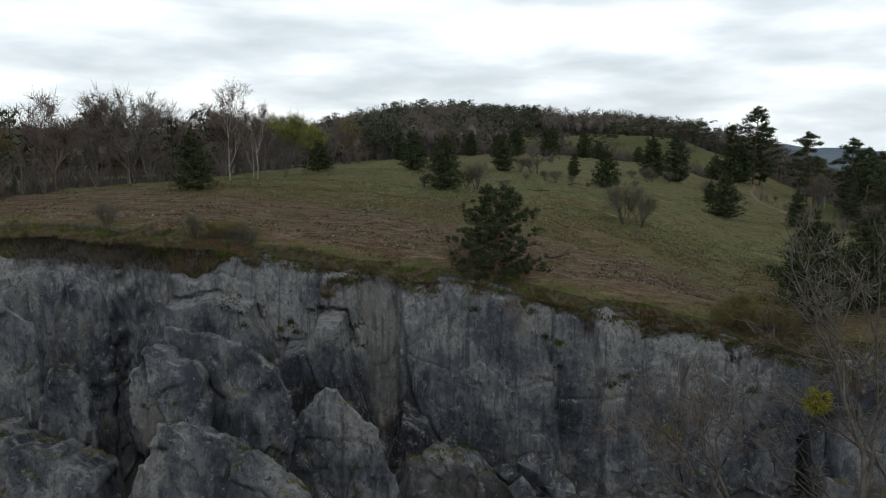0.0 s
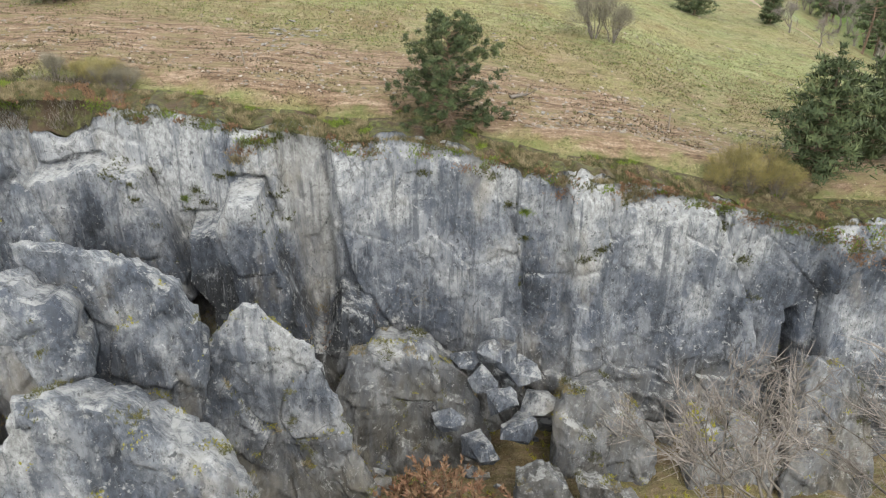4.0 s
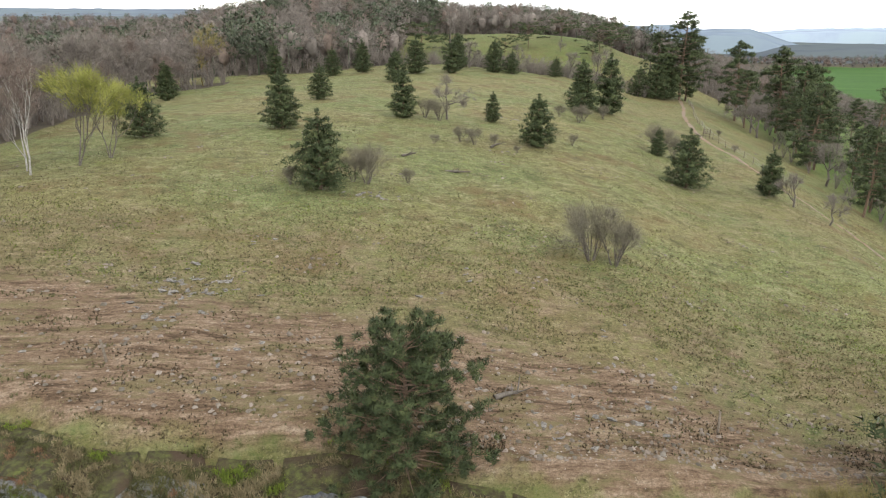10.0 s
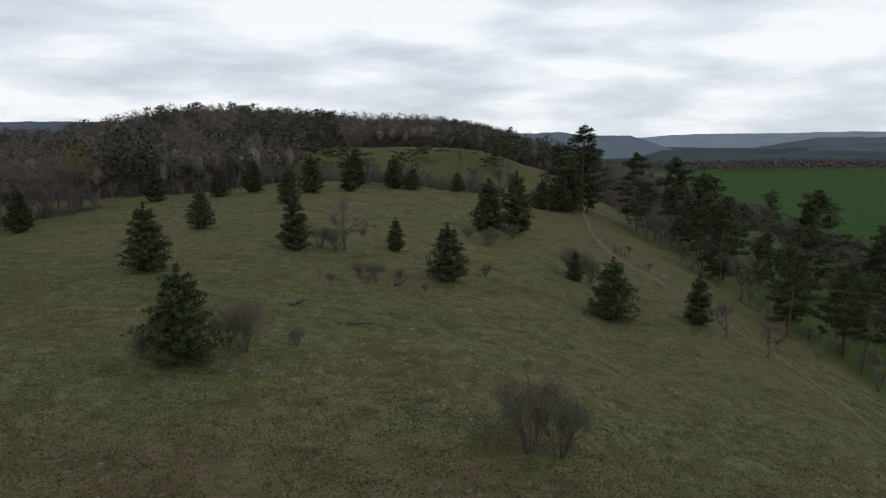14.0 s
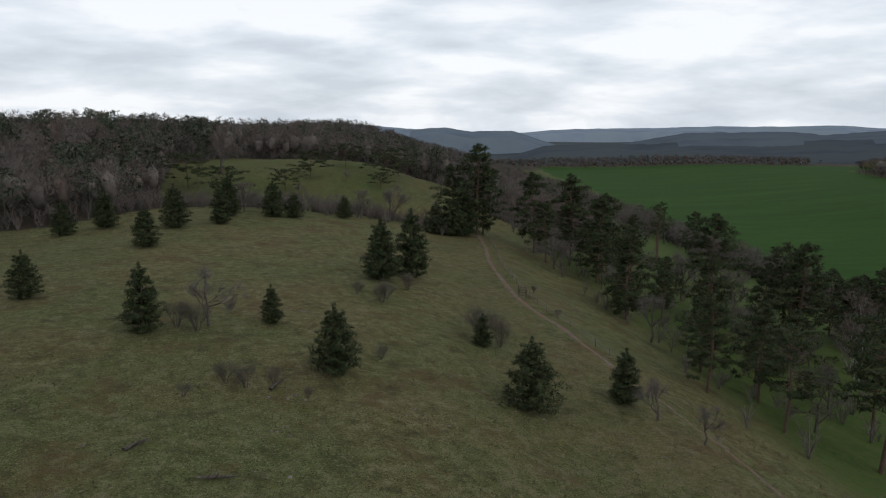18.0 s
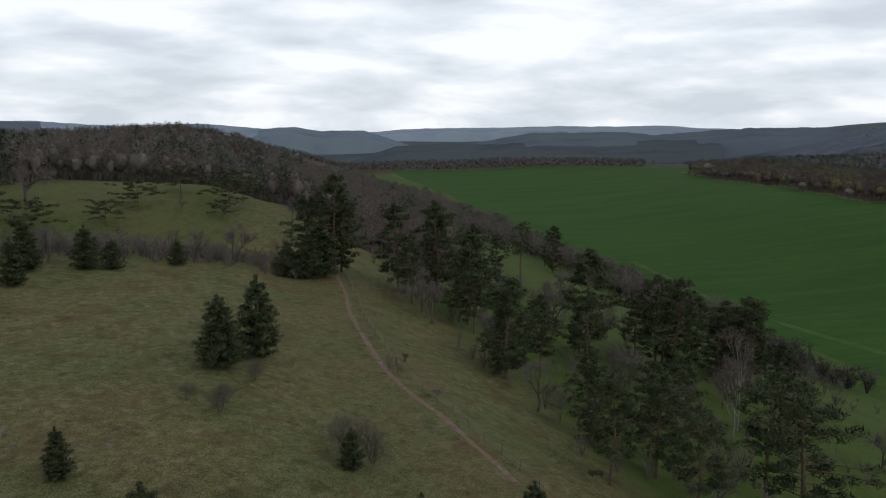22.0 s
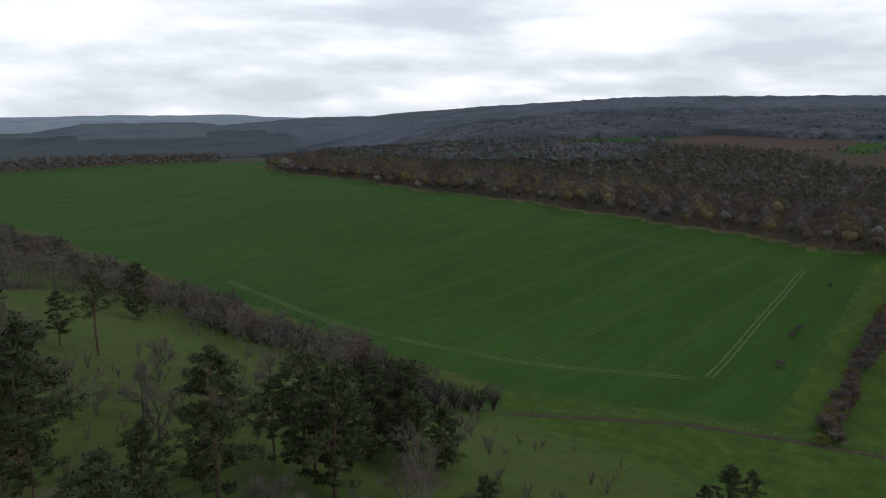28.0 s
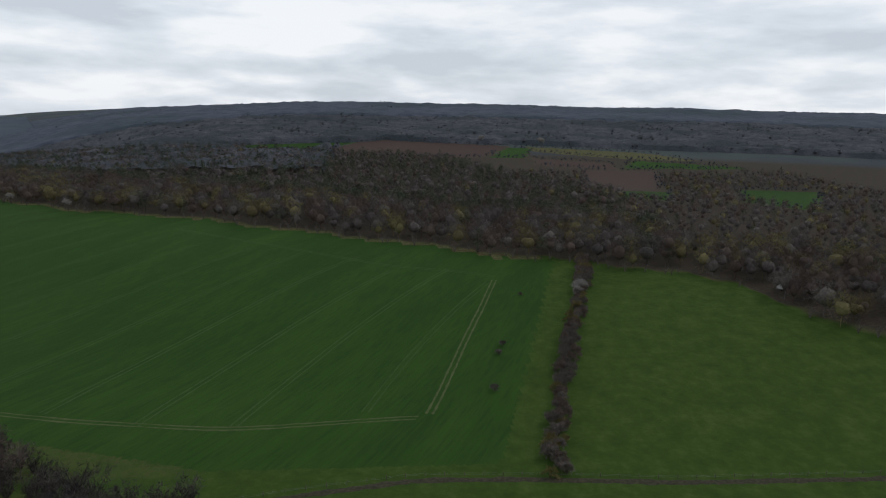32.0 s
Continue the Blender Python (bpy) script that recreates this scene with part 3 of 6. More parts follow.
    q = [k.ravel() for k in q]
    return v.reshape(-1, 3), np.concatenate([np.stack([q[0], q[1], q[2]], -1), np.stack([q[0], q[2], q[3]], -1)])


def blades(centres, out, count, length, width, r, spread=0.9, droop=0.0):
    """Narrow triangles that burst from each centre, leaning along out: needle tufts, twigs or grass."""
    n = len(centres)
    c = np.repeat(centres, count, 0)
    o = np.repeat(out, count, 0) + r.normal(0, spread, (n * count, 3))
    o[:, 2] -= droop
    o /= np.linalg.norm(o, axis=1, keepdims=True) + 1e-9
    side = np.cross(o, r.normal(0, 1, o.shape))
    side /= np.linalg.norm(side, axis=1, keepdims=True) + 1e-9
    ln = length * r.uniform(0.6, 1.25, (n * count, 1))
    base = c + r.normal(0, length * 0.12, c.shape)
    v = np.stack([base - side * width / 2, base + side * width / 2, base + o * ln], 1).reshape(-1, 3)
    return v, np.arange(len(v)).reshape(-1, 3)


def unit(a):
    return a / (np.linalg.norm(a, axis=-1, keepdims=True) + 1e-9)


def soup(*pieces):
    """Loose triangles from vertices and faces, each with its own face normal."""
    v = np.concatenate([a[np.asarray(f)].reshape(-1, 3) for a, f in pieces])
    t = v.reshape(-1, 3, 3)
    return v, np.arange(len(v)).reshape(-1, 3), np.repeat(unit(np.cross(t[:, 1] - t[:, 0], t[:, 2] - t[:, 0])), 3, 0)


def cushions(centres, radii, per, size, r, flat=0.6, slim=0.4, heart=None, blend=0.35, under=0.25, spike=0.7, shell=0.55):
    """Cushions of needles or twigs: slips strewn through flattened lumps, rounded off by the lump's and the crown's form."""
    n, form = len(centres), np.array([1, 1, flat])
    o = unit(r.normal(0, 1, (n, per, 3)))
    o[..., 2] = np.where(r.rand(n, per) < under, o[..., 2], np.abs(o[..., 2]))
    p = centres[:, None] + o * np.asarray(radii)[:, None, None] * r.uniform(shell, 1.05, (n, per, 1)) * form
    nrm = unit(o / form)
    if heart is not None:
        nrm = unit(nrm + blend * unit(p - heart))
    d = unit(unit(np.cross(nrm, r.normal(0, 1, p.shape))) + spike * (0.7 * o + np.array([0, 0, 0.3])))
    side = unit(np.cross(d, nrm) + 0.25 * spike * r.normal(0, 1, p.shape))
    s = size * r.uniform(0.6, 1.3, (n, per, 1))
    a, b, c = p - side * s * slim / 2 - d * s * 0.35, p + side * s * slim / 2 - d * s * 0.35, p + d * s * 0.65
    back = (np.cross(b - a, c - a) * nrm).sum(-1, keepdims=True) < 0
    v = np.stack([np.where(back, b, a), np.where(back, a, b), c], 2).reshape(-1, 3)
    return v, np.arange(len(v)).reshape(-1, 3), np.repeat(nrm.reshape(-1, 3), 3, 0)


def young_pine(seed, h=7.0, radius=2.4, low=0.05, levels=13, per=42):
    """A bushy pine, clothed to the ground: whorls of rising branches, each a row of needle cushions that grow towards its tip."""
    r = np.random.RandomState(seed)
    wood = [limb([(0, 0, -0.25), (r.normal(0, 0.05), r.normal(0, 0.05), h * 0.5), (r.normal(0, 0.08), r.normal(0, 0.08), h * 0.97)], [0.026 * h, 0.016 * h, 0.01], 7)]
    cs, rad = [], []
    for k in range(levels):
        u = low + (0.93 - low) * (k + r.uniform(-0.3, 0.3)) / levels
        full = radius * min(1, 0.68 + 2.2 * u) * (1 - max(0, u)) ** 0.8 + 0.12
        turn = r.uniform(0, 6.283)
        for b in range(7 if u < 0.6 else 5):
            a = turn + b * 6.283 / (7 if u < 0.6 else 5) + r.normal(0, 0.22)
            ln = full * r.uniform(0.68, 1.12)
            rise = ln * r.uniform(0.05, 0.4) + 0.12 * u
            root, tip = np.array([0, 0, max(0.1, u * h)]), np.array([np.cos(a) * ln, np.sin(a) * ln, max(0.3, u * h) + rise])
            bend = root * 0.5 + tip * 0.5 - np.array([0, 0, 0.08 * ln])
            wood.append(limb([root, bend, tip], [0.012 * ln + 0.012, 0.008 * ln + 0.008, 0.006], 4))
            for q in ((0.35, 0.68, 1.0) if ln > 1.0 else (0.5, 1.0)):
                cs.append(root + (tip - root) * q + r.normal(0, 0.08, 3) - np.array([0, 0, 0.3 * ln * q * (1 - q)]))
                rad.append((0.2 + 0.15 * ln * (0.5 + 0.5 * q)) * r.uniform(0.8, 1.2))
    for q in (0.9, 0.96, 1.01):
        cs.append(np.array([0, 0, h * q])), rad.append(0.2)
    return join(*wood), cushions(np.array(cs), rad, per, 0.4, r, 0.62, 0.2, np.array([0, 0, h * 0.35]), 0.4, 0.25, 0.9)


def tall_pine(seed, h=20.0, spread=5.0, bare=0.4, clumps=46, per=54, layered=False, size=0.8):
    """A grown pine: a bare lower trunk, crooked limbs, and flat-topped cushions of needles with gaps between."""
    r = np.random.RandomState(seed)
    bend = r.normal(0, 0.02 * h, (2, 2))
    spine = np.array([(0, 0, -0.5), (bend[0, 0], bend[0, 1], h * 0.4), (bend[1, 0], bend[1, 1], h * 0.75), (bend[1, 0] * 1.3, bend[1, 1] * 1.3, h * 0.97)])
    wood = [limb(spine, [0.016 * h, 0.012 * h, 0.007 * h, 0.02], 7)]
    cs, rad = [], []
    for k in range(clumps):
        u = bare + (1 - bare) * ((k + r.uniform(0, 1)) / clumps)
        root = np.array([np.interp(u * h, spine[:, 2], spine[:, i]) for i in (0, 1)] + [u * h * 0.95])
        w = (u - bare) / (1 - bare)
        reach = spread * (np.sin(np.pi * (0.2 + 0.74 * w)) ** 0.8) * (1 + 0.25 * np.sin(2.4 * k * 1.7 + seed)) * r.uniform(0.45, 1.15)
        a = k * 2.4 + r.normal(0, 0.4)
        tip = root + np.array([np.cos(a) * reach, np.sin(a) * reach, reach * r.uniform(-0.12, 0.3)])
        wood.append(limb([root, (root + tip) / 2 + r.normal(0, 0.1, 3), tip], [0.0045 * h, 0.003 * h, 0.02], 4))
        for q in (0.5, 0.78, 1.0):
            if r.rand() < (0.9 if q > 0.6 else 0.6):
                cs.append(root + (tip - root) * q + r.normal(0, 0.012 * h, 3)), rad.append(h * (0.03 + 0.022 * q) * r.uniform(0.75, 1.25) * (1.9 if layered else 1))
    cs.append(spine[3] + np.array([0, 0, 0.01 * h])), rad.append(0.04 * h)
    return join(*wood), cushions(np.array(cs), rad, per, size, r, 0.42 if layered else 0.55, 0.24, np.array([0, 0, h * (bare * 0.6 + 0.3)]), 0.4)


def bare_tree(seed, h=12.0, spread=0.5, depth=4, forks=3, trunk=0.3, sides=5, twigs=7, twig_len=0.9, twig_w=0.03, lean=0.0, stems=1, open_=0.55):
    """A leafless tree: trunk and forking limbs as tapered tubes, and fine twigs at the ends."""
    r = np.random.RandomState(seed)
    wood, ends = [], []

    def grow(p, dr, ln, rad, level):
        dr = dr / np.linalg.norm(dr)
        mid = p + dr * ln * 0.5 + r.normal(0, 0.06 * ln, 3)
        q = p + dr * ln
        wood.append(limb([p, mid, q], [rad, rad * 0.82, rad * 0.62], max(3, sides - (depth - level))))
        if level == 0:
            ends.append((q, dr)), ends.append((mid, dr))
            return
        for _ in range(forks):
            d2 = dr + r.normal(0, open_, 3) + np.array([0, 0, 0.22])
            grow(q if r.rand() < 0.7 else mid, d2, ln * r.uniform(0.62, 0.86), rad * r.uniform(0.5, 0.66), level - 1)

    for k in range(stems):
        a = r.uniform(0, 6.283)
        d0 = np.array([np.cos(a) * (lean + 0.35 * (stems > 1)), np.sin(a) * (lean + 0.35 * (stems > 1)), 1.0])
        grow(np.array([np.cos(a) * 0.1 * (stems > 1), np.sin(a) * 0.1 * (stems > 1), -0.2]), d0, h * 0.3, trunk * (1 if stems == 1 else 0.55), depth)
    c, o = np.array([e[0] for e in ends]), np.array([e[1] for e in ends])
    tw = blades(c, o, twigs, twig_len, twig_w, r, 0.7)
    v = np.concatenate([w[0] for w in wood] + [tw[0]])
    k = h / max(1e-6, np.percentile(v[:, 2], 99.5))
    wv, wf = join(*wood)
    return (wv * k, wf), (tw[0] * k, tw[1])


def puff(seed, h=15.0, w=6.0, nu=10, nv=6, twigs=110, low=-0.05, wide=0.011, core=0.5):
    """A leafless tree of a wood: trunk, a close inner mass, and a deep haze of twigs over a lumpy, rounded outline."""
    r = np.random.RandomState(seed)
    knob = unit(r.normal(0, 1, (16, 3)) + np.array([0, 0, 0.35]))

    def outline(o):
        return 0.66 + 0.4 * np.exp(-6 * ((o[..., None, :] - knob) ** 2).sum(-1)).max(-1, keepdims=True)

    ang, el = np.meshgrid(np.arange(nu) * 2 * np.pi / nu, np.linspace(-1.25, 1.5, nv), indexing="ij")
    o = np.stack([np.cos(ang) * np.cos(el), np.sin(ang) * np.cos(el), np.sin(el)], -1)
    form, heart = np.array([w * 0.95, w * 0.95, h * (1 - low) * 0.5]), np.array([0, 0, h * (1 + low) * 0.5])
    v = (o * outline(o) * form * core * r.uniform(0.8, 1.1, (nu, nv, 1)) + heart).reshape(-1, 3)
    i, j = np.meshgrid(np.arange(nu), np.arange(nv - 1), indexing="ij")
    a, b, c, d = i * nv + j, (i + 1) % nu * nv + j, (i + 1) % nu * nv + j + 1, i * nv + j + 1
    f = np.concatenate([np.stack([a, b, c], -1).reshape(-1, 3), np.stack([a, c, d], -1).reshape(-1, 3)])
    q = unit(r.normal(0, 1, (twigs, 3)))
    q[:, 2] = np.where(r.rand(twigs) < 0.25, q[:, 2], np.abs(q[:, 2]))
    at = q * outline(q) * form * (0.95 - (0.95 - core) * r.uniform(0, 1, (twigs, 1)) ** 2) + heart
    tw = blades(at, unit(q / form) + np.array([0, 0, 0.35]), 3, 0.11 * h, wide * h, r, 0.8)
    ev, ef, en = soup(tw, limb([(0, 0, -1), (0, 0, h * 0.5)], [0.015 * h, 0.008 * h], 4))
    if core < 0.2:
        return ev, ef, en
    vv, ff = join((v, f), (ev, ef))
    return vv, ff, np.concatenate([unit(o / form).reshape(-1, 3), en])


def twiggy(seed, h=5.0, w=2.5, n=60, wide=0.05, stems=5):
    """Leafless brush: leaning stems and a haze of fine shoots along and beyond them."""
    r = np.random.RandomState(seed)
    a = np.arange(stems) * 2.4 + seed
    tip = np.stack([np.cos(a) * w * r.uniform(0.3, 0.8, stems), np.sin(a) * w * r.uniform(0.3, 0.8, stems), h * r.uniform(0.6, 0.92, stems)], -1)
    wood = [limb([q * 0.03 - np.array([0, 0, 0.3]), q * np.array([0.4, 0.4, 0.55]), q], [0.018 * h, 0.011 * h, 0.003 * h], 3) for q in tip]
    k, t = r.randint(0, stems, n), r.uniform(0.25, 1.0, n)
    c = tip[k] * np.stack([t ** 1.4, t ** 1.4, t], -1) + r.normal(0, 0.09 * w, (n, 3))
    out = unit(c * np.array([1, 1, 0.2]) + np.array([0, 0, 0.8 * w]))
    tw = blades(c, out, 4, 0.17 * h, wide, r, 0.85)
    return soup(*wood, tw)


def far_pine(seed, h=15.0, w=3.2, n=16, per=12, leaf=0.9, bare=0.3):
    """A pine of a wood: trunk and tiers of needle cushions under an uneven top."""
    r = np.random.RandomState(seed)
    u = (np.arange(n) + r.uniform(0, 1, n)) / n
    a = np.arange(n) * 2.4 + seed
    out = w * np.sqrt(np.clip(1 - u ** 2.0, 0, 1)) * r.uniform(0.45, 0.95, n)
    c = np.stack([np.cos(a) * out, np.sin(a) * out, h * (bare + (0.95 - bare) * u)], -1)
    heart = np.array([0, 0, h * 0.5])
    v, f, nn = cushions(c, w * r.uniform(0.3, 0.5, n), per, leaf, r, 0.5, 0.45, heart, 0.45)
    bv, bf = limb([(0, 0, -1), (0, 0, h * 0.9)], [0.016 * h, 0.006 * h], 4)
    ev, ef, en = soup((bv, bf))
    vv, ff = join((v, f), (ev, ef))
    return vv, ff, np.concatenate([nn, en])


def plant(proto, x, y, size=1.0, turn=0.0, sink=0.0, label="", sz=None):
    m = Matrix.Translation((x, y, gz(x, y) - sink)) @ Matrix.Rotation(turn, 4, "Z") @ Matrix.Diagonal((size, size, sz or size, 1))
    ob = copy_thing(proto, m)
    if label:
        ob["label"] = label
    return ob


def tree_proto(name, label, category, wood, crown, bark, leaf, group, crown_name="crown"):
    t = thing(name, label, category, (0, 0, 0), group)
    part("trunk", *wood, bark, t)
    part(crown_name, *crown[:2], leaf, t, normals=crown[2] if len(crown) > 2 else None)
    return t


def discard(ob):
    for o in [*ob.children_recursive, ob]:
        bpy.data.objects.remove(o)


# ---------------------------------------------------------------- the quarry
def cells(x, z, w, h, seed, near=1):
    """Tilted flat facets: for each place the offset of its own cell's plane, and how near a cell border is."""
    gx, gy = np.floor(x / w), np.floor(z / h)
    best, second, val = np.full(x.shape, 9e9), np.full(x.shape, 9e9), np.zeros(x.shape)
    for i in (-1, 0, 1):
        for j in (-1, 0, 1):
            cx, cy = gx + i, gy + j
            k = np.sin(cx * 127.1 + cy * 311.7 + seed * 17.3) * 43758.5453
            a, b = k - np.floor(k), (k * 7.13) - np.floor(k * 7.13)
            c, e = (k * 3.71) - np.floor(k * 3.71), (k * 11.9) - np.floor(k * 11.9)
            px, py = (cx + 0.15 + 0.7 * a), (cy + 0.15 + 0.7 * b)
            u, v = x / w - px, z / h - py
            dd = u * u + v * v
            plane = (c - 0.5) + 0.8 * (a - 0.5) * u + 0.8 * (e - 0.5) * v
            closer = dd < best
            second = np.where(closer, best, np.minimum(second, dd))
            val = np.where(closer, plane, val)
            best = np.where(closer, dd, best)
    return val, np.sqrt(second) - np.sqrt(best)


def inside(x, z, poly):
    """Metres inside (+) or outside (-) of an outline on the face."""
    p = np.array(poly, float)
    d, sign = np.full(x.shape, 9e9), np.full(x.shape, -1.0)
    for a, b in zip(p, np.roll(p, -1, 0)):
        e, w0, w1 = b - a, x - a[0], z - a[1]
        t = np.clip((w0 * e[0] + w1 * e[1]) / (e @ e), 0, 1)
        d = np.minimum(d, np.hypot(w0 - e[0] * t, w1 - e[1] * t))
        cross = ((a[1] <= z) & (b[1] > z)) | ((b[1] <= z) & (a[1] > z))
        xi = a[0] + (z - a[1]) / (e[1] if abs(e[1]) > 1e-6 else 1e-6) * e[0]
        sign = np.where(cross & (x < xi), -sign, sign)
    return d * sign


PILLAR = [(-9.5, -3.6), (-7.6, -3.6), (-6.8, -7.3), (-5.0, -13.3), (-4.4, -13.9), (-3.0, -10.7), (-1.3, -11.9), (0.2, -15.1), (0.6, -24), (-13.5, -24), (-11.8, -15.5), (-11.4, -11.6), (-12.8, -9.8), (-12.4, -6.6), (-10.6, -6.0)]
BUTTRESS = [(-22.5, -3.5), (-18.3, -2.7), (-15.3, -3.2), (-14.1, -6.3), (-13.2, -10.1), (-12.8, -12.0), (-15.3, -13.0), (-17.8, -24), (-27, -24), (-25, -8)]
CAVE = [(-16.1, -13.1), (-11.4, -11.6), (-12.2, -16.9), (-14.0, -23), (-18, -23)]
RECESS = [(-7.6, 3.0), (-3.4, 3.0), (-3.2, -10.4), (-4.4, -14.2), (-5.4, -13.3)]
EAST_PLATE = [(11.0, -2.3), (14.4, -3.0), (15.0, -5.0), (19.8, -4.2), (21.4, -6.6), (23.6, -12.0), (26.1, -24), (12.2, -24), (11.5, -8.4)]
MID_PLATE = [(-3.4, -1.2), (2.0, -1.6), (6.4, -2.2), (8.6, -8.0), (9.2, -24), (0.8, -24), (-0.2, -15), (-2.6, -9.5)]
FAR_EAST = [(27.0, -5.0), (33, -6.5), (38, -8), (40, -24), (28.5, -24), (27.5, -13)]
WEST_SPUR = [(-37, -1.5), (-31, -0.6), (-28.5, -5), (-27.5, -24), (-41, -24)]
SLIT = [(25.4, -11.5), (26.3, -11), (26.9, -16), (26.2, -20), (25.2, -20)]
GULLY = [(-37, 1), (-22, 1.5), (-21.5, -6), (-25, -23), (-36, -23)]
LEDGE = [(-15.5, -0.9), (-8, -0.6), (-6.8, -3.2), (-9.8, -3.4), (-12.5, -6.2), (-14.2, -5.5)]


def face_out(x, z, depth):
    """How far the rock stands out from the quarry's edge line."""
    big, eb = cells(x, z, 4.6, 8.0, 3)
    mid, em = cells(x + 0.35 * waves(x, z, 4, 61), z, 1.7, 2.9, 5)
    small, es = cells(x + 0.2 * waves(x, z, 2, 62), z + 0.2 * waves(z, x, 2, 63), 0.62, 0.85, 9)
    out = 2.05 + 0.5 * big + 0.17 * mid + 0.045 * small + 0.25 * waves(x, z, 11, 30) + 0.04 * waves(x, z, 0.8, 33)
    out = out - 0.16 * ss(0.03, 0.0, eb) - 0.05 * ss(0.03, 0.0, em)
    wob = 0.1 * waves(x, z, 2.4, 70) + 0.12 * cells(x, z, 0.6, 0.9, 73)[0]
    for poly, amount, soft in ((BUTTRESS, 2.2, 0.25), (PILLAR, 3.4, 0.22), (EAST_PLATE, 0.7, 0.18), (MID_PLATE, 0.7, 0.2), (FAR_EAST, 1.4, 0.3), (WEST_SPUR, 1.6, 0.4)):
        out = out + amount * ss(-0.05, soft, inside(x, z, poly) + wob) * ss(0.2, 1.6, depth)
    for k, (poly, amount) in enumerate(((PILLAR, 0.7), (BUTTRESS, 0.5), (EAST_PLATE, 0.3), (MID_PLATE, 0.25))):
        out = out - amount * ss(-0.3, 0.5, waves(x, z, 5, 110 + k)) * np.exp(-(((inside(x, z, poly) + 1.6 * wob + 0.15) / 0.14) ** 2))
    for poly, amount, soft in ((RECESS, 1.3, 0.5), (CAVE, 4.4, 0.6), (SLIT, 1.6, 0.3), (GULLY, 1.6, 1.2)):
        out = out - amount * ss(0.0, soft, inside(x, z, poly) + wob)
    rubble, er = cells(x + waves(x, z, 3, 80), z, 1.3, 1.2, 21)
    low = ss(-12.5, -19, z + 1.5 * waves(x, z, 9, 81))
    out = out + depth * 0.035 + low * (0.9 + 0.7 * rubble)
    return np.maximum(out, 0.8 - 0.5 * waves(x, z, 1.8, 64)) - 0.35 * ss(0.6, 0.0, depth)


def build_cliff():
    xs = np.arange(-62, 52, 0.13)
    vs = np.linspace(0, 1, 150)
    gx, gv = np.meshgrid(xs, vs)
    top = ground_z(xs, rim(xs) + 0.3) - 0.2 + 0.5 * waves(xs, xs * 0, 6, 90) + 0.35 * waves(xs, xs * 0, 1.7, 91) + 0.16 * cells(xs, xs * 0, 1.4, 3.0, 77)[0] + 0.08 * cells(xs, xs * 0 + 5, 0.5, 3.0, 78)[0]
    top = top - 2.3 * ss(-15.5, -18.5, xs) * ss(-48, -40, xs) * (0.75 + 0.4 * waves(xs, xs * 0, 5, 92))
    z = top[None] + (-23.0 - top[None]) * gv
    depth = top[None] - z
    y = rim(gx) - face_out(gx, z, depth)
    v = np.stack([gx + 0.12 * waves(z, gx, 2.2, 50), y, z + 0.1 * waves(gx, z, 1.5, 51) * ss(0, 1, depth)], -1).reshape(-1, 3)
    n, m = len(vs), len(xs)
    i = (np.arange(n - 1)[:, None] * m + np.arange(m - 1)).ravel()
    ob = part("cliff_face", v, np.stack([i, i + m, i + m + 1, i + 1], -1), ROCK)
    # top painted paler as lit from above, foot darker, shade painted into the cave
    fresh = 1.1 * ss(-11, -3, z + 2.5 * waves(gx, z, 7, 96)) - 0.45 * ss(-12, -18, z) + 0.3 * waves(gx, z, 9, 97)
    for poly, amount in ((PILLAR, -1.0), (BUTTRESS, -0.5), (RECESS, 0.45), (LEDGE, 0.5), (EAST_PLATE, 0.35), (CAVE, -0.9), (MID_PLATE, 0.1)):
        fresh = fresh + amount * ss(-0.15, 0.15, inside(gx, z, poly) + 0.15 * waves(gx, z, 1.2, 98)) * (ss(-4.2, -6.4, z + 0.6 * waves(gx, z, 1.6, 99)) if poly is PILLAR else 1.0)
    a = ob.data.attributes.new("patina_shade", "FLOAT", "POINT")
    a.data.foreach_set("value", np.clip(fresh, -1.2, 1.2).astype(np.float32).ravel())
    stain = 0.26 * ss(-0.3, 0.6, inside(gx, z, RECESS) + 0.25 * waves(gx, z, 2.2, 102) + 0.15 * waves(gx, z, 0.7, 103)) * ss(0.25, -0.05, inside(gx, z, PILLAR)) + 0.3 * ss(-0.2, 0.5, inside(gx, z, CAVE)) + 0.22 * ss(-13, -17, z + waves(gx, z, 5, 101))
    a = ob.data.attributes.new("ochre", "FLOAT", "POINT")
    a.data.foreach_set("value", np.clip(stain, 0, 1).astype(np.float32).ravel())
    tagged(ob, "tall grey limestone quarry face with dark water streaks", "cliff", kind="structure")
    # the turfed shoulder between the pasture and the rock's edge
    k = np.linspace(0, 1, 12)[:, None]
    lipy, lipz = y[0], z[0]
    by, bz = rim(xs) + 0.75, ground_z(xs, rim(xs) + 0.75) + 0.05
    over = 0.1 + 0.35 * waves(xs, xs * 0, 2.6, 93) + 0.2 * waves(xs, xs * 0, 0.7, 94)
    sy = lipy - over + (by - lipy + over) * k
    sz = lipz - 0.25 * (over > 0.3) + 0.05 + (bz - lipz) * (k ** 0.75) + 0.22 * waves(xs[None] + 0 * k, sy, 1.3, 95) * np.sin(k * 3.14)
    v = np.stack([np.broadcast_to(xs, sy.shape), sy, sz], -1).reshape(-1, 3)
    i = (np.arange(11)[:, None] * m + np.arange(m - 1)).ravel()
    sh = part("turf_shoulder", v, np.stack([i, i + 1, i + m + 1, i + m], -1), TURF, smooth=True)
    return tagged(sh, "rough turf and dead grass on the quarry's edge", "turf", kind="structure")


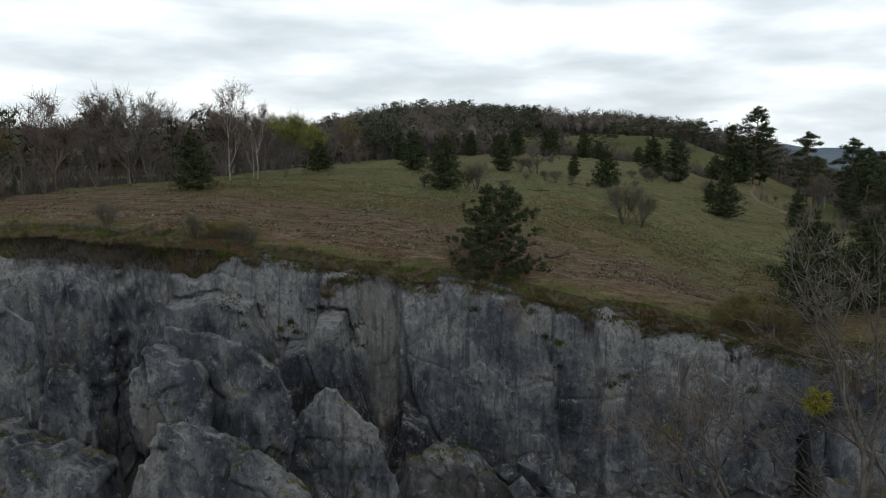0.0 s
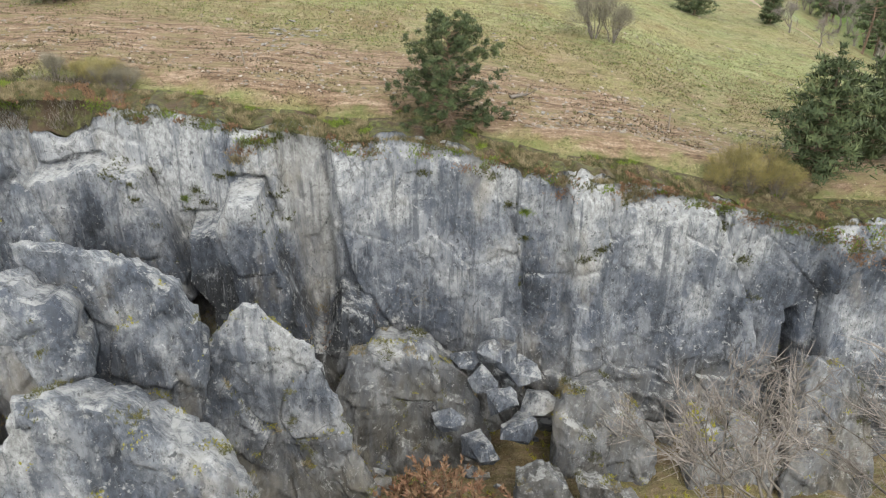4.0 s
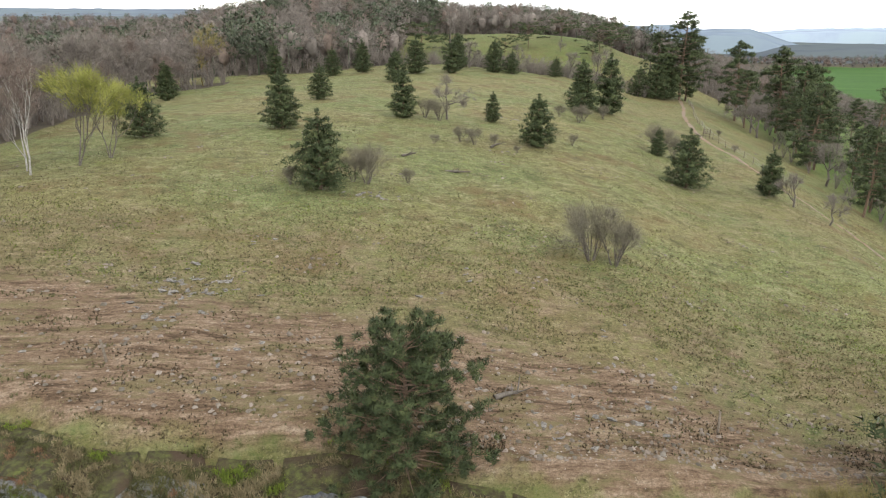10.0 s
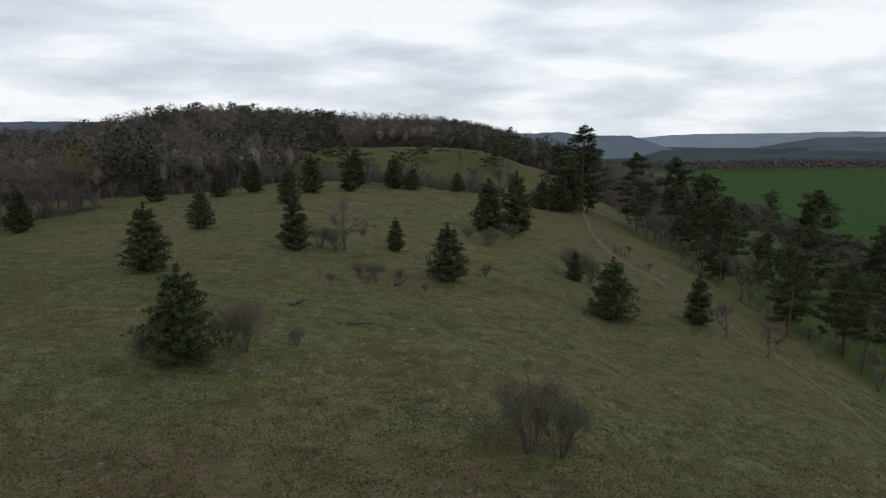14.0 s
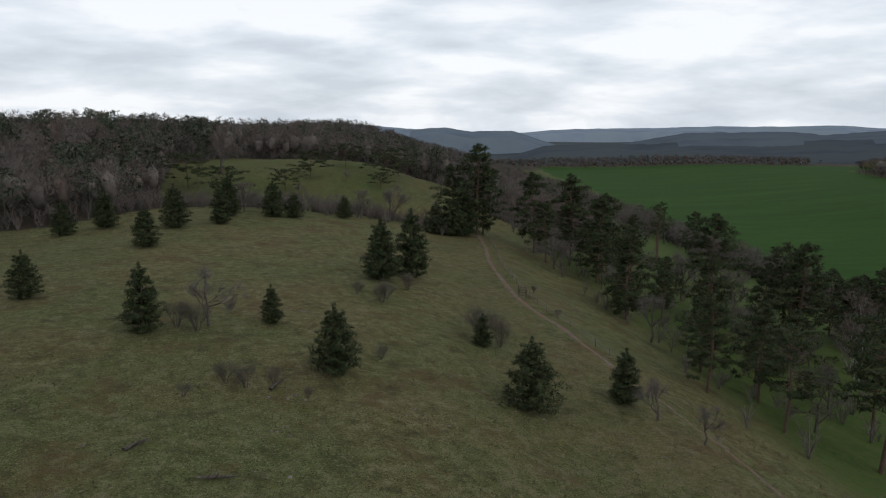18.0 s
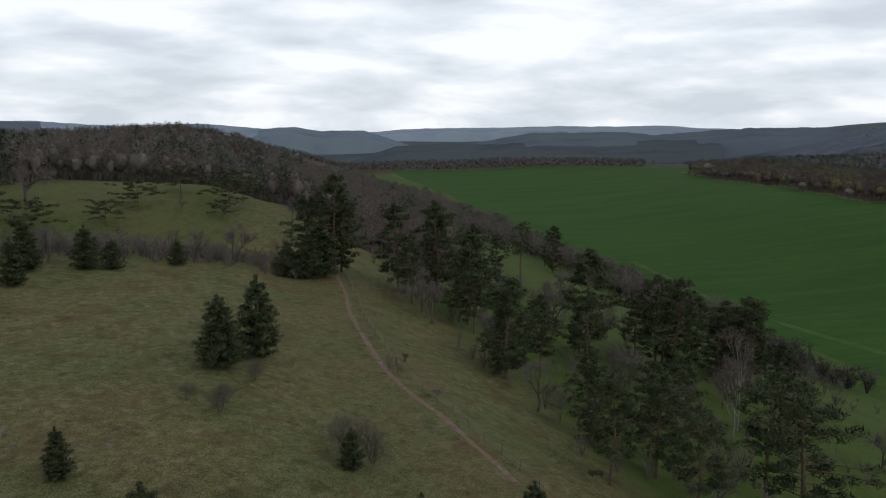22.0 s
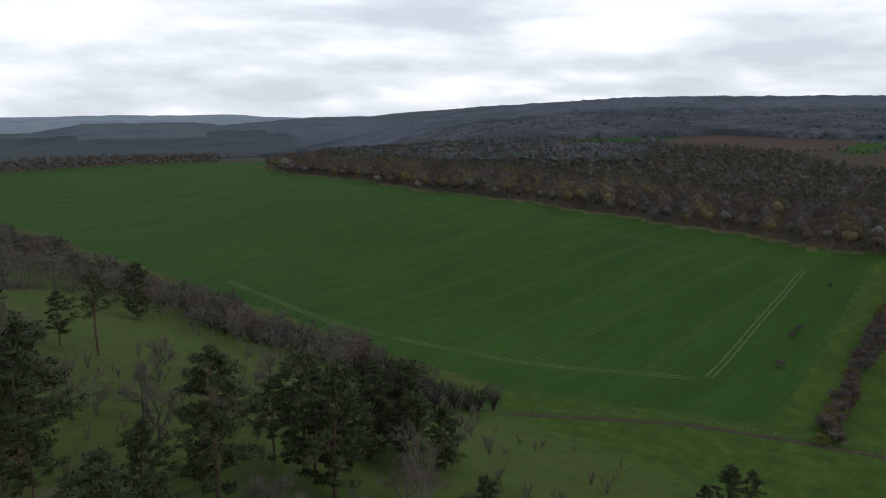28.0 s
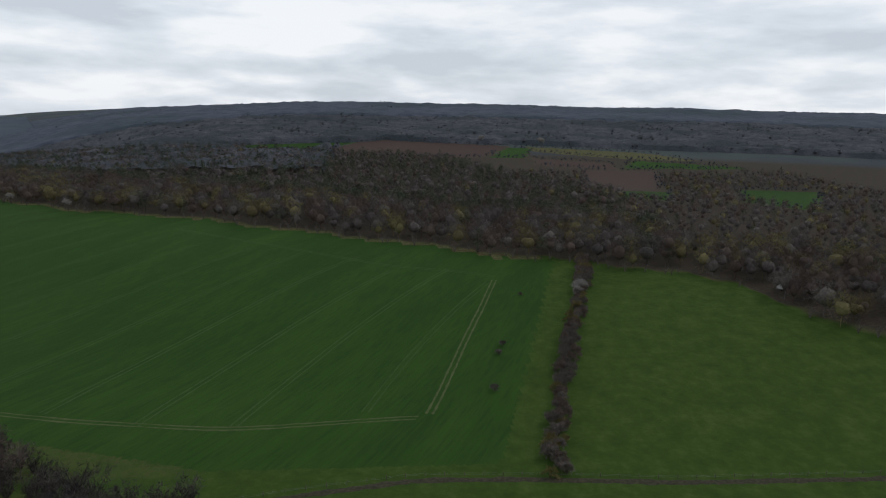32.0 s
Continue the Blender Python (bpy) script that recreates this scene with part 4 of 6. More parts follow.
TURF = material("edge_turf", [(0.02, 0.017, 0.011), (0.036, 0.032, 0.016), (0.06, 0.062, 0.022), (0.09, 0.105, 0.026)], 3.2, detail=9, bump=0.9, bump_scale=5, dist=0.15, patch=(0.05, 0.034, 0.022), patch_scale=0.5)
build_cliff()


def hull_rock(name, label, pts, seed, mat=None, rounds=4, rough=0.16, category="rock"):
    """A cut-faced rock: the hull of its corners, then broken up by steps, ridges and grain."""
    bm = bmesh.new()
    for p in pts:
        bm.verts.new(p)
    res = bmesh.ops.convex_hull(bm, input=bm.verts)
    bmesh.ops.delete(bm, geom=list({g for g in res["geom_interior"] + res["geom_unused"] if isinstance(g, bmesh.types.BMVert)}), context="VERTS")
    bmesh.ops.triangulate(bm, faces=bm.faces[:])
    for k in range(rounds):
        long_ = [e for e in bm.edges if e.calc_length() > (0.9 if k < rounds - 1 else 0.55)]
        bmesh.ops.subdivide_edges(bm, edges=long_, cuts=1)
        bmesh.ops.triangulate(bm, faces=bm.faces[:])
    bm.normal_update()
    off = Vector(np.random.RandomState(seed).uniform(-50, 50, 3))
    moved = []
    for v in bm.verts:
        q = v.co + off
        a = noise.fractal(q * 0.45, 0.9, 2.0, 4) * 2.2
        b = noise.cell(Vector((q.x * 0.8, q.y * 0.8, q.z * 0.45)) + noise.noise_vector(q * 0.6) * 0.6) - 0.5
        c = abs(noise.noise(q * 1.3))
        moved.append(v.co + v.normal * rough * (a + 0.9 * b - 1.2 * c))
    for v, m in zip(bm.verts, moved):
        v.co = m
    me = bpy.data.meshes.new(name)
    bm.to_mesh(me)
    bm.free()
    me.materials.append(mat or ROCK)
    return tagged(new(name, me), label, category)


def slab(label, outline, y, thick, seed, shrink=0.8, tilt=0.0, mat=None, rough=0.17, rounds=5):
    """A standing block: a broken, nearly flat front with the given outline (x, z), going back by thick."""
    o = np.array(outline, float)
    pts = []
    for a, b in zip(o, np.roll(o, -1, 0)):
        n = max(1, int(np.hypot(*(b - a)) / 0.24))
        pts.append(a + (b - a) * (np.arange(n) / n)[:, None])
    p = np.concatenate(pts)
    r = np.random.RandomState(seed)
    n = len(p)
    c = np.array([(o[:, 0].min() + o[:, 0].max()) / 2, o[:, 1].mean()])
    chips = cells(p[:, 0] * 1.0, p[:, 1], 1.1, 1.3, seed)[0]
    away = (p - c) / np.linalg.norm(p - c, axis=1, keepdims=True)
    p = p + away * (0.45 * chips + 0.1 * waves(p[:, 0], p[:, 1], 0.8, seed))[:, None]
    size = np.linalg.norm(p - c, axis=1).mean()
    inner = np.linspace(0.985, 0.0, int(size / 0.24) + 4)
    ring = [(shrink * 0.4, thick), (shrink, thick * 0.92)] + [(shrink + (1 - shrink) * q, thick * (1 - q) * 0.9 + 0.1) for q in np.linspace(0.15, 1, int(thick / 0.35) + 2)] + [(q, None) for q in inner]
    rows = []
    for q, back in ring:
        xz = c + (p - c) * q
        x, z = xz[:, 0], xz[:, 1]
        big, eb = cells(x + 0.3 * waves(z, x, 3, seed), z, 2.6, 4.2, seed + 1)
        mid, em = cells(x + 0.2 * waves(z, x, 2, seed), z + 0.2 * waves(x, z, 2, seed), 0.9, 1.5, seed + 2)
        tiny = cells(x, z, 0.42, 0.5, seed + 3)[0]
        relief = 0.75 * big + 0.26 * mid + 0.09 * tiny - 0.14 * ss(0.05, 0, eb) - 0.05 * ss(0.04, 0, em)
        if back is None:
            yy = y - 0.12 - 0.22 * ss(0, 0.8, (0.985 - q) * size) - relief * ss(-0.2, 0.7, (0.985 - q) * size)
        else:
            yy = y + back + 0.3 * mid + 0.1 * tiny
            x, z = x + 0.22 * mid, z + 0.16 * cells(x, yy, 0.8, 0.8, seed)[0] + 0.1 * tiny
        rows.append(np.stack([x, yy + tilt * (z - c[1]), z], -1))
    m = len(rows)
    i, j = np.meshgrid(np.arange(m - 1), np.arange(n), indexing="ij")
    i, j = i.ravel(), j.ravel()
    k = (j + 1) % n
    ob = part("limestone_rock", np.concatenate(rows), np.stack([i * n + j, (i + 1) * n + j, (i + 1) * n + k, i * n + k], -1), mat or ROCK)
    zz = np.concatenate(rows)[:, 2]
    xx = np.concatenate(rows)[:, 0]
    # blocks grow darker towards the foot
    a = ob.data.attributes.new("patina_shade", "FLOAT", "POINT")
    a.data.foreach_set("value", (0.45 + 0.6 * waves(xx, zz, 4, seed) - 1.1 * ss(-9, -17, zz + 2 * waves(xx, zz, 3, seed + 6))).astype(np.float32))
    a = ob.data.attributes.new("ochre", "FLOAT", "POINT")
    a.data.foreach_set("value", (0.3 * ss(-10, -16, zz + 1.5 * waves(xx, zz, 4, seed + 5))).astype(np.float32))
    BLOCKS.append(ob)
    return tagged(ob, label, "rock")


BLOCKS = []


def boulder_at(name, label, at, size, seed, mat=None, rounds=2, category="boulder", rough=0.06):
    """A loose angular boulder."""
    r = np.random.RandomState(seed)
    d = r.normal(0, 1, (14, 3))
    d /= np.abs(d).max(1, keepdims=True) ** 0.7
    d /= np.linalg.norm(d, axis=1).mean()
    return hull_rock(name, label, (d * size + np.array(at)).tolist(), seed, mat, rounds, rough, category)


# blocks and spires that stand before the face
slab("pointed grey limestone spire standing before the quarry face", [(-7.1, -5.2), (-6.5, -5.4), (-4.0, -8.0), (-2.6, -12.5), (-1.2, -17), (-0.8, -23), (-10.6, -23), (-9.9, -15), (-9.7, -10.5), (-8.7, -6.6)], 41.6, 3.2, 5, 0.6, 0.08)
slab("great tilted grey limestone block with white lichen", [(-16.3, -1.1), (-12.3, -2.0), (-10.0, -3.5), (-9.1, -5.2), (-8.7, -7.4), (-9.4, -14), (-10, -23), (-16, -23), (-15.5, -8)], 40.2, 3.6, 11, 0.8, 0.1)
slab("pale chipped limestone boulder leaning on a larger block", [(-16.3, -1.7), (-14.3, -2.5), (-13.5, -3.4), (-13.1, -5.8), (-13.5, -7.3), (-16.5, -7.1), (-17.4, -5.1), (-17.5, -3.6)], 38.2, 2.4, 14, 0.85, 0.1)
slab("broad sloping limestone slab streaked with grey", [(-14.3, -4.4), (-13.0, -4.3), (-9.6, -5.7), (-6.6, -8.2), (-5.0, -12.5), (-4.6, -23), (-18.0, -23), (-16.7, -10.9)], 33.2, 4.0, 21, 0.75, 0.16)
slab("tall rounded limestone tower at the quarry's west end", [(-25.6, 0.6), (-24.4, 0.0), (-23.8, -2.4), (-23.6, -8), (-23, -23), (-29, -23), (-28, -8), (-27.3, -1.6), (-26.5, 0.1)], 49.4, 2.6, 31, 0.7, 0.05)
slab("narrow dark limestone fin before the quarry face", [(-20.4, -1.4), (-19.3, -2.6), (-18.4, -6), (-17.6, -14), (-17.4, -23), (-25, -23), (-23.5, -9), (-21.8, -4)], 50.0, 2.4, 33, 0.6, 0.05)
slab("grey limestone tower with a broken crest", [(-28.2, -0.4), (-26.4, -1.7), (-25.9, -4.1), (-25.6, -10), (-25, -23), (-33, -23), (-32, -6), (-30.4, -1.2)], 44.2, 3.0, 36, 0.7, 0.05)
slab("low limestone knob beside the towers", [(-23.5, -3.6), (-22.4, -4.5), (-21.8, -6.5), (-21.2, -14), (-21, -23), (-26, -23), (-24.8, -7), (-24.2, -4.2)], 42.2, 2.4, 38, 0.7, 0.05)
slab("grey ledge of rock on the quarry's west side", [(-27, -5.5), (-22, -7), (-19, -8.5), (-17.5, -13), (-17, -23), (-30, -23), (-29, -9)], 36.5, 4.0, 62, 0.85, 0.1)
slab("broken limestone ledge below the block", [(-21, -9), (-18, -9.5), (-16, -12), (-15, -23), (-25, -23), (-24, -12)], 30.0, 4.0, 64, 0.85, 0.1)
slab("mossy limestone hump with ochre grass on top", [(-2.8, -13.2), (0, -12.2), (2.3, -12.8), (4.8, -15), (6, -18.6), (6.6, -23), (-4, -23), (-3.6, -15.6)], 48.4, 3.0, 41, 0.85, 0.12, ROCK_DARK)
slab("rounded grey boulder at the foot of the face", [(9.9, -16.6), (11.3, -15.2), (13.9, -15.0), (15.7, -16.8), (17.1, -20.1), (17, -23), (10, -23)], 46.2, 3.0, 44, 0.8, 0.15)
slab("fallen limestone slab tilted on the scree", [(10.6, -18.4), (12.4, -18.8), (14.6, -20.4), (16.2, -22), (15, -23), (11.5, -21.5)], 42.0, 1.6, 46, 0.85, 0.1)
slab("dark wet boulder among the fallen rock", [(6.9, -18.2), (8.4, -17.4), (10.0, -18.4), (10.6, -20.4), (10.2, -23), (7.2, -23)], 42.0, 2.0, 48, 0.85, 0.1, ROCK_DARK)
slab("weathered boulder below the spire", [(-3.4, -16.6), (-1.6, -15.6), (0.4, -17), (1.4, -20), (1.2, -23), (-4.4, -23), (-4.2, -19)], 37.6, 2.6, 53, 0.8, 0.1)
slab("pale ledge of rock on the quarry's near side", [(1.6, -15.0), (5, -14.0), (8.6, -13.8), (10.6, -15), (11, -23), (0.6, -23)], 29.0, 2.6, 57, 0.95, 0.3)
slab("low dark boulder on the quarry's floor", [(8.6, -18.2), (10.4, -17.4), (12.4, -18.6), (13, -21), (13, -23), (8, -23)], 34.4, 2.2, 59, 0.85, 0.2, ROCK_DARK)
slab("angular boulder at the face's eastern foot", [(19, -17.6), (21.4, -16.4), (23.4, -17.6), (24.6, -20.6), (24.4, -23), (18.4, -23)], 44.4, 2.6, 66, 0.85, 0.1)
slab("leaning grey slab under the eastern face", [(25.4, -12.4), (28, -13.4), (29.6, -17), (30.6, -23), (24, -23)], 44.0, 2.6, 67, 0.8, 0.2)
for k, (x, y, z, s) in enumerate(((7.0, 49.2, -11.9, 1.0), (5.9, 48.8, -13.2, 1.1), (4.5, 48.9, -13.9, 0.9), (7.5, 48.6, -13.9, 1.2), (5.6, 47.8, -14.8, 1.1), (8.4, 49.2, -15.4, 1.4), (3.4, 46.8, -16.8, 1.1), (7.8, 46.0, -17.2, 1.4), (6.6, 46.6, -15.6, 1.3), (9.4, 48.0, -17.6, 1.5), (5.2, 45.6, -18.4, 1.3))):
    boulder_at("pale_boulder", "pale broken limestone block on the heap", (x, y, z), (s, s * 0.85, s * 0.8), 100 + k)["group"] = "heap boulders"
r0 = np.random.RandomState(77)
for k in range(110):
    x, y = r0.uniform(-26, 28), 27 + 24 * r0.uniform(0, 1) ** 0.7
    s = 0.35 + 1.0 * r0.uniform(0, 1) ** 2.2
    boulder_at("boulder", "fallen grey limestone boulder on the quarry floor", (x, y, gz(x, y) + 0.2 * s), (s, s * r0.uniform(0.6, 1), s * r0.uniform(0.5, 0.85)), 200 + k, ROCK if k % 3 else ROCK_DARK, 1)["group"] = "fallen boulders"


# ---------------------------------------------------------------- trees that stand singly
def edge_pine(seed, h=7.7, radius=3.7):
    """A rounded, open pine: curving boughs from low on the trunk up, each with upturned brushes of needles towards its tip."""
    r = np.random.RandomState(seed)
    wood = [limb([(0, 0, -0.4), (0.1, 0, h * 0.45), (-0.1, 0.1, h * 0.93)], [0.17, 0.1, 0.02], 8)]
    cs, rad = [], []
    for k in range(105):
        u = 0.05 + 0.88 * ((k + r.uniform(0, 1)) / 105) ** 1.1
        full = radius * max(0.12, 1 - (abs(u - 0.24) / 0.8) ** 1.7) ** 0.95
        a, ln = k * 2.4 + r.normal(0, 0.5), full * r.uniform(0.5, 1.12)
        root = np.array([0, 0, u * h * 0.9])
        tip = np.array([np.cos(a) * ln, np.sin(a) * ln, min(u * h + ln * r.uniform(-0.02 if u < 0.2 else 0.08, 0.22 if u < 0.2 else 0.42), h * r.uniform(0.92, 1.03))])
        bend = root * 0.45 + tip * 0.55 - np.array([0, 0, 0.12 * ln])
        wood.append(limb([root, bend, tip], [0.024 + 0.008 * ln, 0.016, 0.008], 5))
        for q in ((0.4, 0.6, 0.72, 0.84, 0.93, 1.0) if ln > 1.4 else (0.5, 0.75, 1.0)):
            p = root * (1 - q) ** 2 + 2 * bend * q * (1 - q) + tip * q * q
            cs.append(p + r.normal(0, 0.13 + 0.05 * ln, 3) * np.array([1, 1, 0.6])), rad.append(r.uniform(0.17, 0.3))
    return join(*wood), cushions(np.array(cs), rad, 62, 0.29, r, 0.85, 0.16, np.array([0, 0, h * 0.35]), 0.3, 0.4, 1.1)


def stand(protos, places, groupless=False):
    """Copies of the kinds in protos, (thing, its height), at places (x, y, height[, kind])."""
    for k, (x, y, h, *kind) in enumerate(places):
        p, h0 = protos[kind[0] if kind else k % len(protos)]
        plant(p, x, y, h / h0, k * 2.3 + x)
    for p, _ in protos:
        discard(p)


edge = tree_proto("pine_tree", "broad dark green pine alone on the quarry's edge", "pine", *edge_pine(3), PINE_BARK, PINE, "")
plant(edge, 4.2, 56.3, 1.0, 0.5), discard(edge)
YL = "dark green young pine standing in the pasture"
young = [(tree_proto("young_pine", YL, "pine", *young_pine(s, 6.5, w, 0.05, n), PINE_BARK, PINE, "young pines"), 6.5) for s, w, n in ((11, 2.5, 14), (12, 2.0, 13), (13, 2.9, 12), (14, 2.3, 15))]
stand(young, [(-19.7, 114.5, 6.4, 2), (-4.8, 119.3, 6.8, 0), (0.2, 91.2, 6.6, 2), (-0.8, 150, 5.5, 0), (11, 132.2, 6.9, 1), (24, 133, 4.2, 1), (26.5, 117.5, 6.4, 0), (44.7, 155, 8.8, 3), (51.2, 159, 10.4, 1),
              (43.6, 111.2, 7.0, 2), (55, 111.5, 5.6, 1), (13.8, 180.5, 6.5, 0), (-27.5, 163.8, 6.6, 3), (-26.5, 76.5, 6.3, 2), (28.0, 53.6, 8.2, 2), (34, 57, 7.5, 0), (38.5, 52, 8.5, 3), (47.6, 128.5, 4.0, 1),
              (20, 200, 8.0, 0), (28.8, 203, 7.4, 1), (32, 214, 8.5, 3), (41.4, 213.5, 7.8, 0), (45.5, 212, 5.5, 2), (8, 206, 7.2, 3), (1, 203, 6.4, 0), (-12, 203, 8, 1), (83, 209.5, 9.5, 2), (86.5, 211.5, 11.5, 3), (79.5, 212, 7.5, 2), (57.5, 214, 5.0, 2)])
TL = "tall dark pine with a bare trunk on the slope"
tall = [(tree_proto("tall_pine", TL, "pine", *tall_pine(s, 20, w, b, n), PINE_BARK, PINE, "slope pines"), 20) for s, w, b, n in ((21, 5.8, 0.15, 52), (22, 6.4, 0.24, 44), (23, 5.0, 0.08, 60), (24, 6.4, 0.36, 34))]
stand(tall, [(91.3, 155.7, 16.7, 2), (125, 169, 24.3, 0), (77.6, 122.5, 13.2, 1), (92.4, 126.9, 14.5, 1), (84, 115.5, 14.4, 3), (94.5, 109.5, 21.6, 3), (102.4, 199, 14.2, 1), (111, 121.6, 19, 3), (99.1, 133.2, 14.7, 1),
             (95.8, 160.5, 16, 2), (110.1, 189.2, 20.3, 0), (128.5, 225.8, 19.5, 2), (142.3, 162.9, 20.3, 0), (105.8, 209.7, 20.5, 0), (233, 285, 20.5, 2), (146, 167.4, 21.6, 3), (138, 156.8, 23.3, 0), (159.2, 160.5, 17, 2),
             (125.1, 220.6, 24, 0), (123.3, 202.5, 22, 0), (91.5, 213.5, 22.5, 0), (95, 217, 18, 2), (116, 196, 16, 1), (170, 164, 15.7, 2), (167, 171, 17, 0), (87.5, 219, 17, 2), (106, 182, 13, 1), (150, 176, 15, 1),
             (133, 178, 13, 2), (100.5, 146, 11, 1), (88, 134, 12, 2), (116.5, 141, 13, 1), (139, 132, 12.5, 2), (181, 262, 15, 1), (120, 178, 12, 2), (108, 165, 11, 1), (188, 96.5, 12, 2), (193, 92, 10, 0), (181, 101, 9, 2), (163.5, 155.5, 21, 1), (169, 158.5, 18, 2), (158, 152, 16, 1), (173, 168, 17, 0), (165, 148, 13, 2)])
flat = [(tree_proto("spreading_pine", "low spreading pine with flat dark layers", "pine", *tall_pine(s, 9, 8.6, 0.36, 34, 50, True, 0.65), PINE_BARK, PINE, "knoll pines"), 9) for s in (31, 32)]
stand(flat, [(65, 271.5, 8.4), (89, 270, 9), (80, 284, 8), (55, 262, 6.5), (84, 262, 5), (97, 280, 9.5), (38, 262, 9), (30, 275, 10)])
crooked = tree_proto("crooked_pine", "thin crooked pine with an open crown", "pine", *tall_pine(37, 20, 4.2, 0.5, 24, 22), PINE_BARK, PINE, "")
plant(crooked, 181, 249, 1.08, 1.0), plant(crooked, 193, 262, 1.0, 2.0), discard(crooked)

birches = [(tree_proto("birch_tree", "slender leafless birch with a white trunk", "birch", *bare_tree(s, 14, depth=4, forks=3, trunk=0.13, twigs=8, twig_len=1.0, twig_w=0.04, open_=0.34), BIRCH, TWIG_RED, "birches"), 14) for s in (41, 42)]
stand(birches, [(-27.5, 93.5, 12.5), (-24.5, 95.5, 10), (133.1, 139.5, 18), (128.5, 137.5, 14), (104.6, 131.8, 12), (113, 213, 13), (-25.5, 97.5, 9)])
willow = tree_proto("willow_tree", "yellow-green budding willow at the wood's edge", "willow", *bare_tree(45, 9, depth=4, trunk=0.13, twigs=7, twig_len=0.9, twig_w=0.035, stems=3, open_=0.3), BARK, WILLOW, "")
plant(willow, -21.9, 99.5, 1.0, 0.4), plant(willow, -19.6, 101.5, 0.8, 1.4), discard(willow)
bare = [(tree_proto("bare_tree", "leafless brown tree with fine twigs", "tree", *bare_tree(s, 10, depth=4, forks=3, trunk=0.26, twigs=9, twig_len=1.1, twig_w=0.04), BARK, TWIG, "bare trees"), 10) for s in (51, 52, 53)]
stand(bare, [(17.4, 133.5, 6.5), (55.8, 107.5, 4.4), (162, 216.4, 8.5), (41.2, 286.6, 14), (150.9, 121.8, 9), (62, 216, 7), (49, 219, 7), (70, 218, 9), (36, 220, 7), (100, 192, 10), (97, 184, 9), (137, 190, 12), (149, 205, 11),
             (165, 200, 10), (118, 152, 9), (129, 147, 8), (155, 190, 9), (172, 222, 11), (139, 212, 12), (101, 170, 8), (58, 103.5, 4), (75, 268, 4), (48, 240, 5), (66, 246, 5), (92, 240, 6), (104, 262, 8), (108, 252, 6),
             (144, 147, 10), (175, 180, 9), (185, 200, 10), (178, 150, 8), (112, 130, 8), (86, 143, 8), (96, 120, 9), (123, 158, 9)])
OLIVE_TWIG = material("olive_twigs", [(0.1, 0.09, 0.066), (0.15, 0.136, 0.1), (0.2, 0.182, 0.138)], 0.4, island=0.25)
shrubs = [(tree_proto("bare_shrub", "leafless grey-brown thorn shrub in dry grass", "shrub", *bare_tree(s, 4, depth=3, forks=3, trunk=0.06, twigs=4, twig_len=0.8, twig_w=0.014, stems=11, open_=0.34), BARK, OLIVE_TWIG, "thorn shrubs"), 4) for s in (61, 62, 63)]
stand(shrubs, [(19.6, 77.4, 4.6), (21.2, 76.8, 3.8), (4.2, 92.6, 3.8), (3.0, 93.4, 2.6), (-2.4, 92.5, 1.8), (48.8, 131, 4.6), (50.6, 129.5, 3.6), (40, 142, 3.1), (41.5, 144, 2.4), (18, 115, 2.2), (16.5, 116.2, 2.0), (20.4, 115.6, 1.6), (14.2, 133.2, 3.0), (16, 131.6, 3.2),
               (32, 120.5, 1.6), (13, 114, 1.2), (22.5, 112, 1.0), (-16.4, 59.5, 2.2), (-18.0, 59.9, 1.8), (-21, 60.4, 2.0), (-29, 61.8, 2.4), (68, 143, 1.2), (72, 156, 1.4), (38, 146, 2), (47, 150, 2.6), (8, 94, 1.5)])
near = tree_proto("quarry_tree", "leafless tree with mossy limbs in the quarry", "tree", *bare_tree(71, 13, depth=5, forks=3, trunk=0.26, twigs=8, twig_len=0.8, twig_w=0.024, sides=6, open_=0.5), BARK, TWIG, "")
bark_v = np.array([v.co for v in near.children[0].data.vertices])
r1 = np.random.RandomState(8)
limbs = bark_v[(bark_v[:, 2] > 0.8) & (bark_v[:, 2] < 5.5) & (waves(bark_v[:, 0], bark_v[:, 1] + bark_v[:, 2], 2.5, 8) > 0.3)]
limbs = limbs[::2]
part("moss", *blades(limbs + r1.normal(0, 0.05, limbs.shape), r1.normal(0, 0.4, limbs.shape) + np.array([0, 0, 0.6]), 4, 0.14, 0.06, r1, 0.6), MOSS, near, "yellow-green moss on the limbs")
first = plant(near, 12.6, 21.0, 1.22, 0.4)
plant(near, 17.0, 23.5, 1.2, 2.0), plant(near, 10.2, 23.4, 0.9, 3.6), discard(near)
ball = r1.normal(0, 1, (110, 3))
ball /= np.linalg.norm(ball, axis=1, keepdims=True)
at = first.matrix_basis.inverted() @ Vector((10.8, 19.9, 2.4))
part("mistletoe", *blades(ball * r1.uniform(0.1, 0.3, (110, 1)) + np.array(at), ball, 6, 0.16, 0.03, r1, 0.5), MOSS, first, "round yellow-green mistletoe clump")
olive = tree_proto("rim_shrub", "olive budding shrub hanging over the quarry's edge", "shrub", *bare_tree(77, 4, depth=3, trunk=0.06, twigs=6, twig_len=0.7, twig_w=0.016, stems=10, open_=0.34), BARK, BUD, "rim shrubs")
for x, y, q in ((23.6, 0.3, 0.95), (22.2, 0.5, 0.75), (25.0, 0.35, 0.8), (21.4, 0.3, 0.5), (-17.6, 0.4, 0.6), (-19.2, 0.5, 0.5)):
    plant(olive, x, float(rim(x)) + y, q, x, 0.3)
discard(olive)
